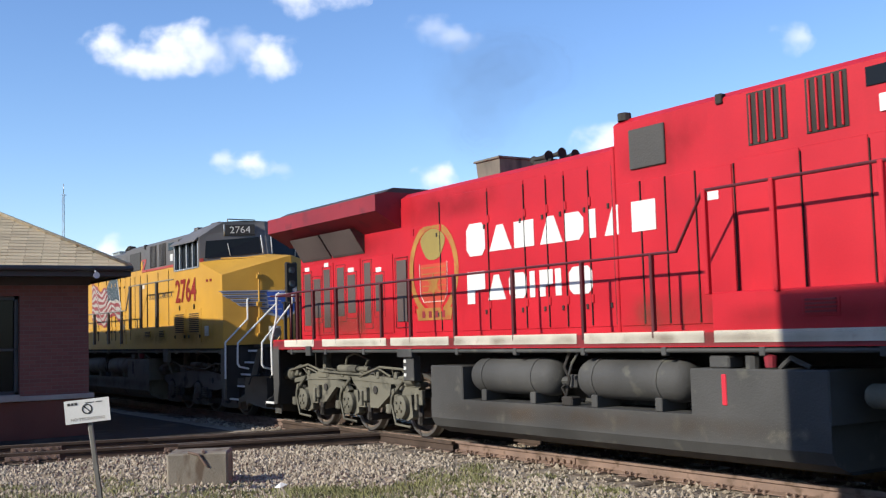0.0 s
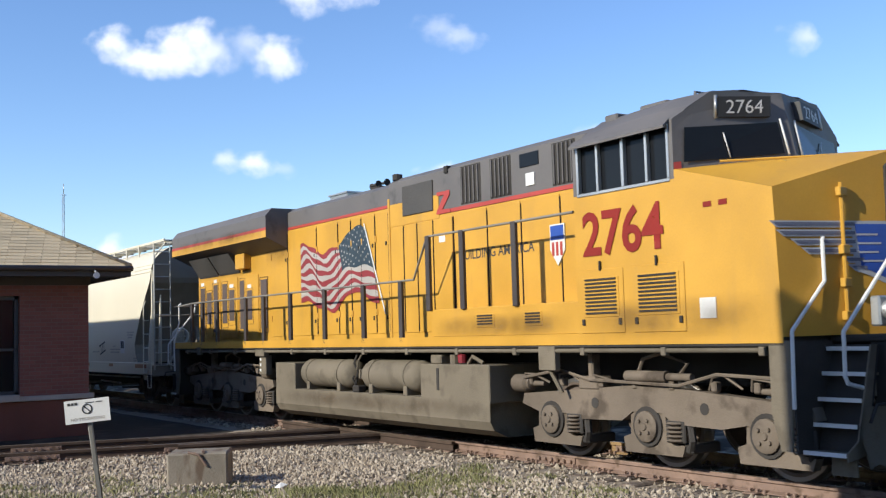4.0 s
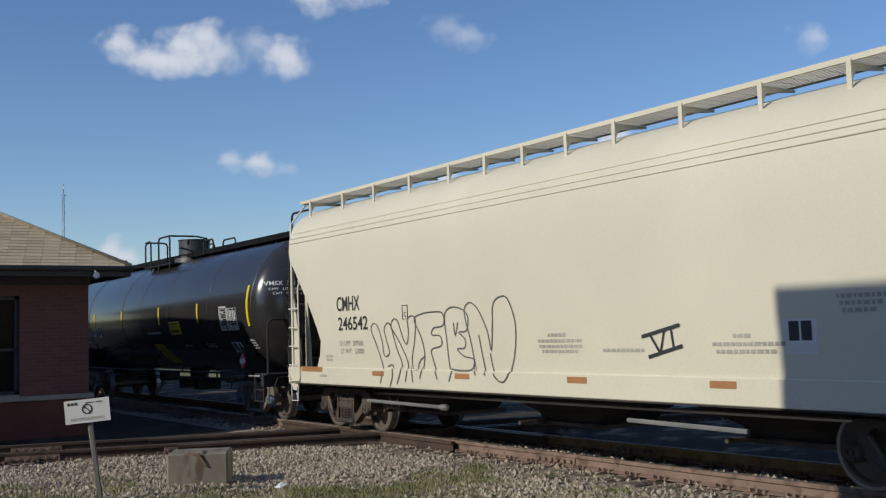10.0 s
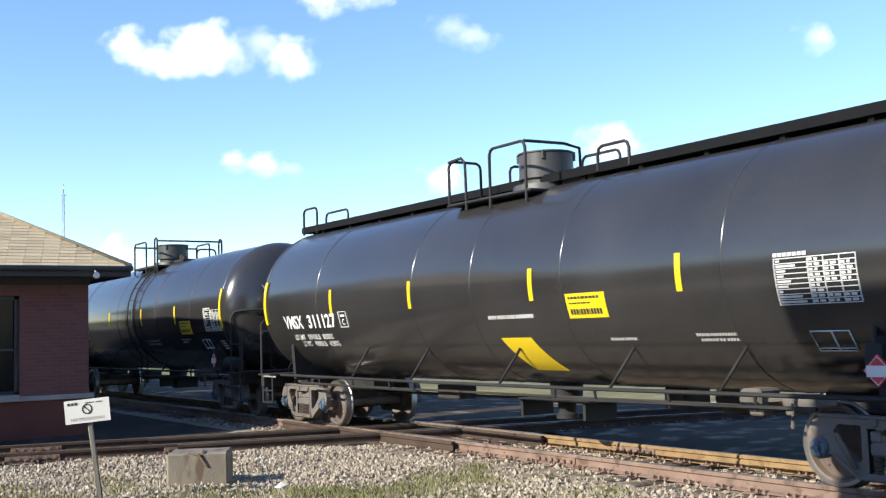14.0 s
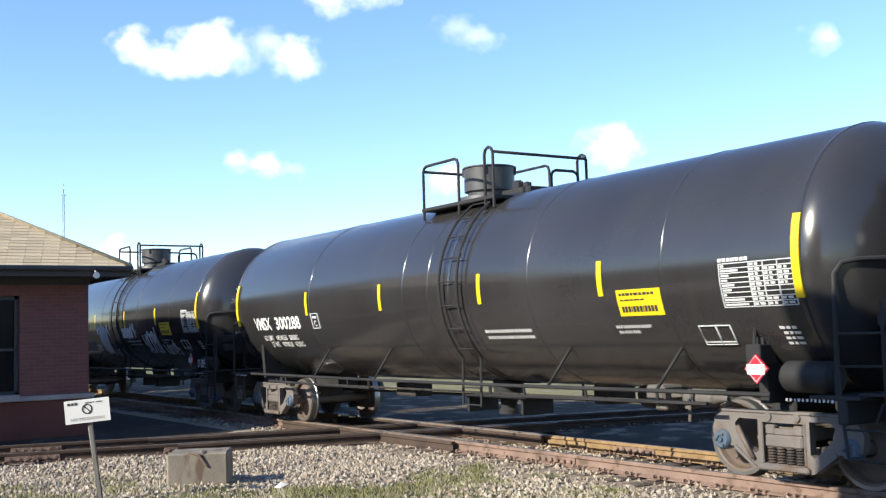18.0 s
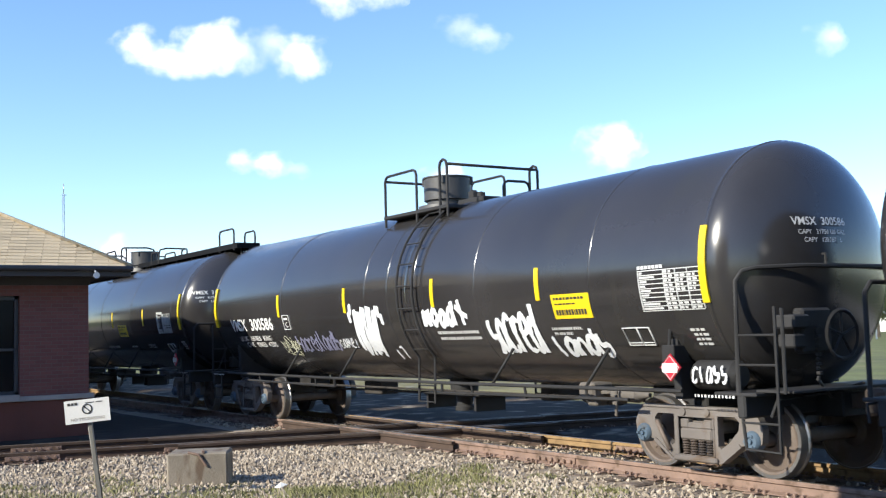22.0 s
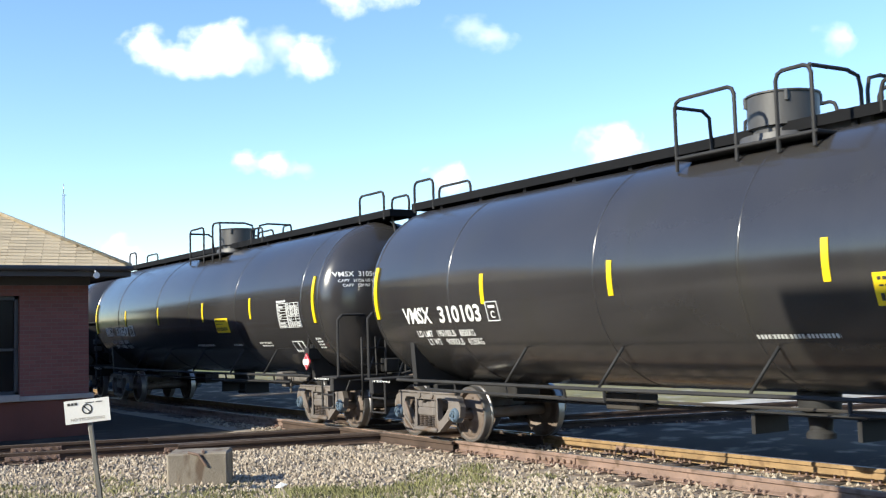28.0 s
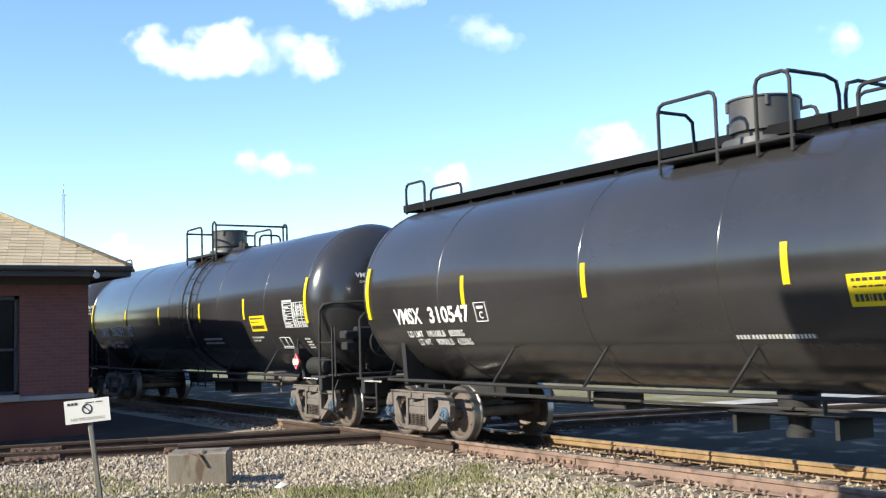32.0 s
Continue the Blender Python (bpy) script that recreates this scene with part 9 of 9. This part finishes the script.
    for y in (-0.42, -0.28, -0.14, 0.0, 0.14, 0.28, 0.42):
        part("bar", Shape().box(10.0, 10.05, y - 0.035, y + 0.035, 1.6, 2.52, 0.008), UNDER_DARK, er)
    steps(car, 9.2, 1, UNDER_TAN, WHITE, WHITE)

# ---- the train ----
# (thing, where its middle stands along the train)
tank_a = tank_car("VMSX 311127", True)
tank_b = tank_car("VMSX 300288", False)


def renumber(car, number, walkway):
    """Gives a copied car a number of its own."""
    for o in car.children:
        if o.name.startswith("car_number"):
            o.data = number_mesh(number)
            o.data.materials.append(WHITE)
        if o.name.startswith("end_number"):
            o.data = lettering(number.replace(" ", "  "), 0.13, end_place(walkway), bold=0.012)
            o.data.materials.append(WHITE)
    return car


def another(car, number, walkway):
    c = renumber(copy_thing(car, Matrix()), number, walkway)
    for o in c.children_recursive:
        if o.name.startswith("wheelset"):
            WHEELS.append((o, o.location.z, o.location.x))
    return c


tank_b2 = another(tank_b, "VMSX 300586", False)
tank_a2 = tank_car("VMSX 310103", True, True)
for o in tank_a2.children:
    if o.name.startswith("short_stripe"):
        o.location.x = 0.21
tank_a3 = another(tank_a2, "VMSX 310547", True)
for o in tank_a3.children:
    if o.name.startswith("short_stripe"):
        o.location.x = 0.0
tank_b3 = another(tank_b, "VMSX 300291", False)
tank_a4 = another(tank_a2, "VMSX 310211", True)
part("loose_panel", tank_patch(0.74, 1.44, 1.17, 1.64, 0.008, -0.26), MARK_YELLOW, tank_a, "slanted yellow warning panel")
graffiti(tank_b2)
tank_b2["label"] = "black tank car with white sprayed graffiti along its flank"
TRAIN = [(hopper_car(), 11.35), (tank_a, -5.33), (tank_b, -22.6), (tank_b2, -39.9), (tank_a2, -57.03), (tank_a3, -74.07), (tank_b3, -91.28), (tank_a4, -108.38)]
TRAIN += [(locomotive(True), 29.95), (locomotive(False), 51.15)]


def exhaust_smoke():
    """A faint drift of grey diesel smoke over the red engine's stack, in soft rigid puffs that roll along with it."""
    m = bpy.data.materials.new("thin_diesel_smoke")
    m.use_nodes = True
    n, l = m.node_tree.nodes, m.node_tree.links
    b = n["Principled BSDF"]
    b.inputs["Base Color"].default_value, b.inputs["Roughness"].default_value, b.inputs["Specular IOR Level"].default_value = (0.05, 0.045, 0.04, 1), 1.0, 0.0
    t = n.new("ShaderNodeTexNoise")
    t.inputs["Scale"].default_value, t.inputs["Detail"].default_value = 0.5, 2
    l.new(n.new("ShaderNodeTexCoord").outputs["Object"], t.inputs["Vector"])
    a, k = n.new("ShaderNodeAttribute"), n.new("ShaderNodeMath")
    a.attribute_name, k.operation = "body", "MULTIPLY"
    r = n.new("ShaderNodeMapRange")
    r.interpolation_type = "SMOOTHSTEP"
    r.inputs[2].default_value, r.inputs[4].default_value = 1.0, 0.18
    l.new(a.outputs["Fac"], r.inputs[0])
    l.new(r.outputs[0], k.inputs[0])
    l.new(t.outputs[0], k.inputs[1])
    l.new(k.outputs[0], b.inputs["Alpha"])
    smoke = thing("exhaust_smoke", "thin grey diesel smoke drifting over the red locomotive's stack", "smoke")
    for i, (x, z, w, h) in enumerate(((-3.5, 4.95, 0.8, 0.7), (-3.6, 5.5, 1.4, 1.0), (-3.2, 5.9, 1.8, 1.1), (-4.1, 6.3, 1.6, 1.0))):
        me = puff_mesh(w, h, 40 + 3.7 * i, 1.0)
        me.materials.clear()
        p = part("puff", me, m, smoke)
        p.matrix_basis = pose(x, -0.3 + 0.2 * i, z, 90, 0, 35) @ Matrix.Diagonal((1, 1, 0.02, 1))
    return smoke


TRAIN.append((exhaust_smoke(), 51.15))


# ---- movement ----
# how far the train has rolled at each second, in metres
ROLL = [-61.94, -58.08, -54.23, -50.39, -46.55, -42.71, -38.87, -35.02, -31.17, -27.31, -23.45, -19.57, -15.69, -11.79, -7.87, -3.95, -0.01, 3.95, 7.92, 11.90, 15.90, 19.91, 23.94, 27.98, 32.03, 36.10, 40.18, 44.27, 48.42, 52.68, 56.8, 60.95, 65.17]


def rolled(t):
    return float(np.interp(t, range(0, 33), ROLL))


def motions():
    for car, x in TRAIN:
        walk(car, [(t, Matrix.Translation((x + ROLL[t], YC, 0))) for t in range(0, 33, 2)])
    for c, m0, m1 in CLOUDS:
        walk(c, [(0.0, m0), (32.0, m1)])
    # wheels of one size and place on the truck turn alike and share their keys
    done = {}
    for ob, r, x in WHEELS:
        key = (round(r, 3), round(x, 3))
        if key not in done:
            steps = [k * 0.15 for k in range(214)]
            walk(ob, [(t, Matrix.Translation((x, 0, r)) @ Matrix.Rotation(rolled(t) / r, 4, "Y")) for t in steps if t <= 32.0] + [(32.0, Matrix.Translation((x, 0, r)) @ Matrix.Rotation(rolled(32.0) / r, 4, "Y"))])
            done[key] = ob.animation_data
        else:
            ob.rotation_mode = "QUATERNION"
            keys = ob.animation_data_create()
            keys.action = done[key].action
            keys.action_slot = done[key].action_slot


motions()
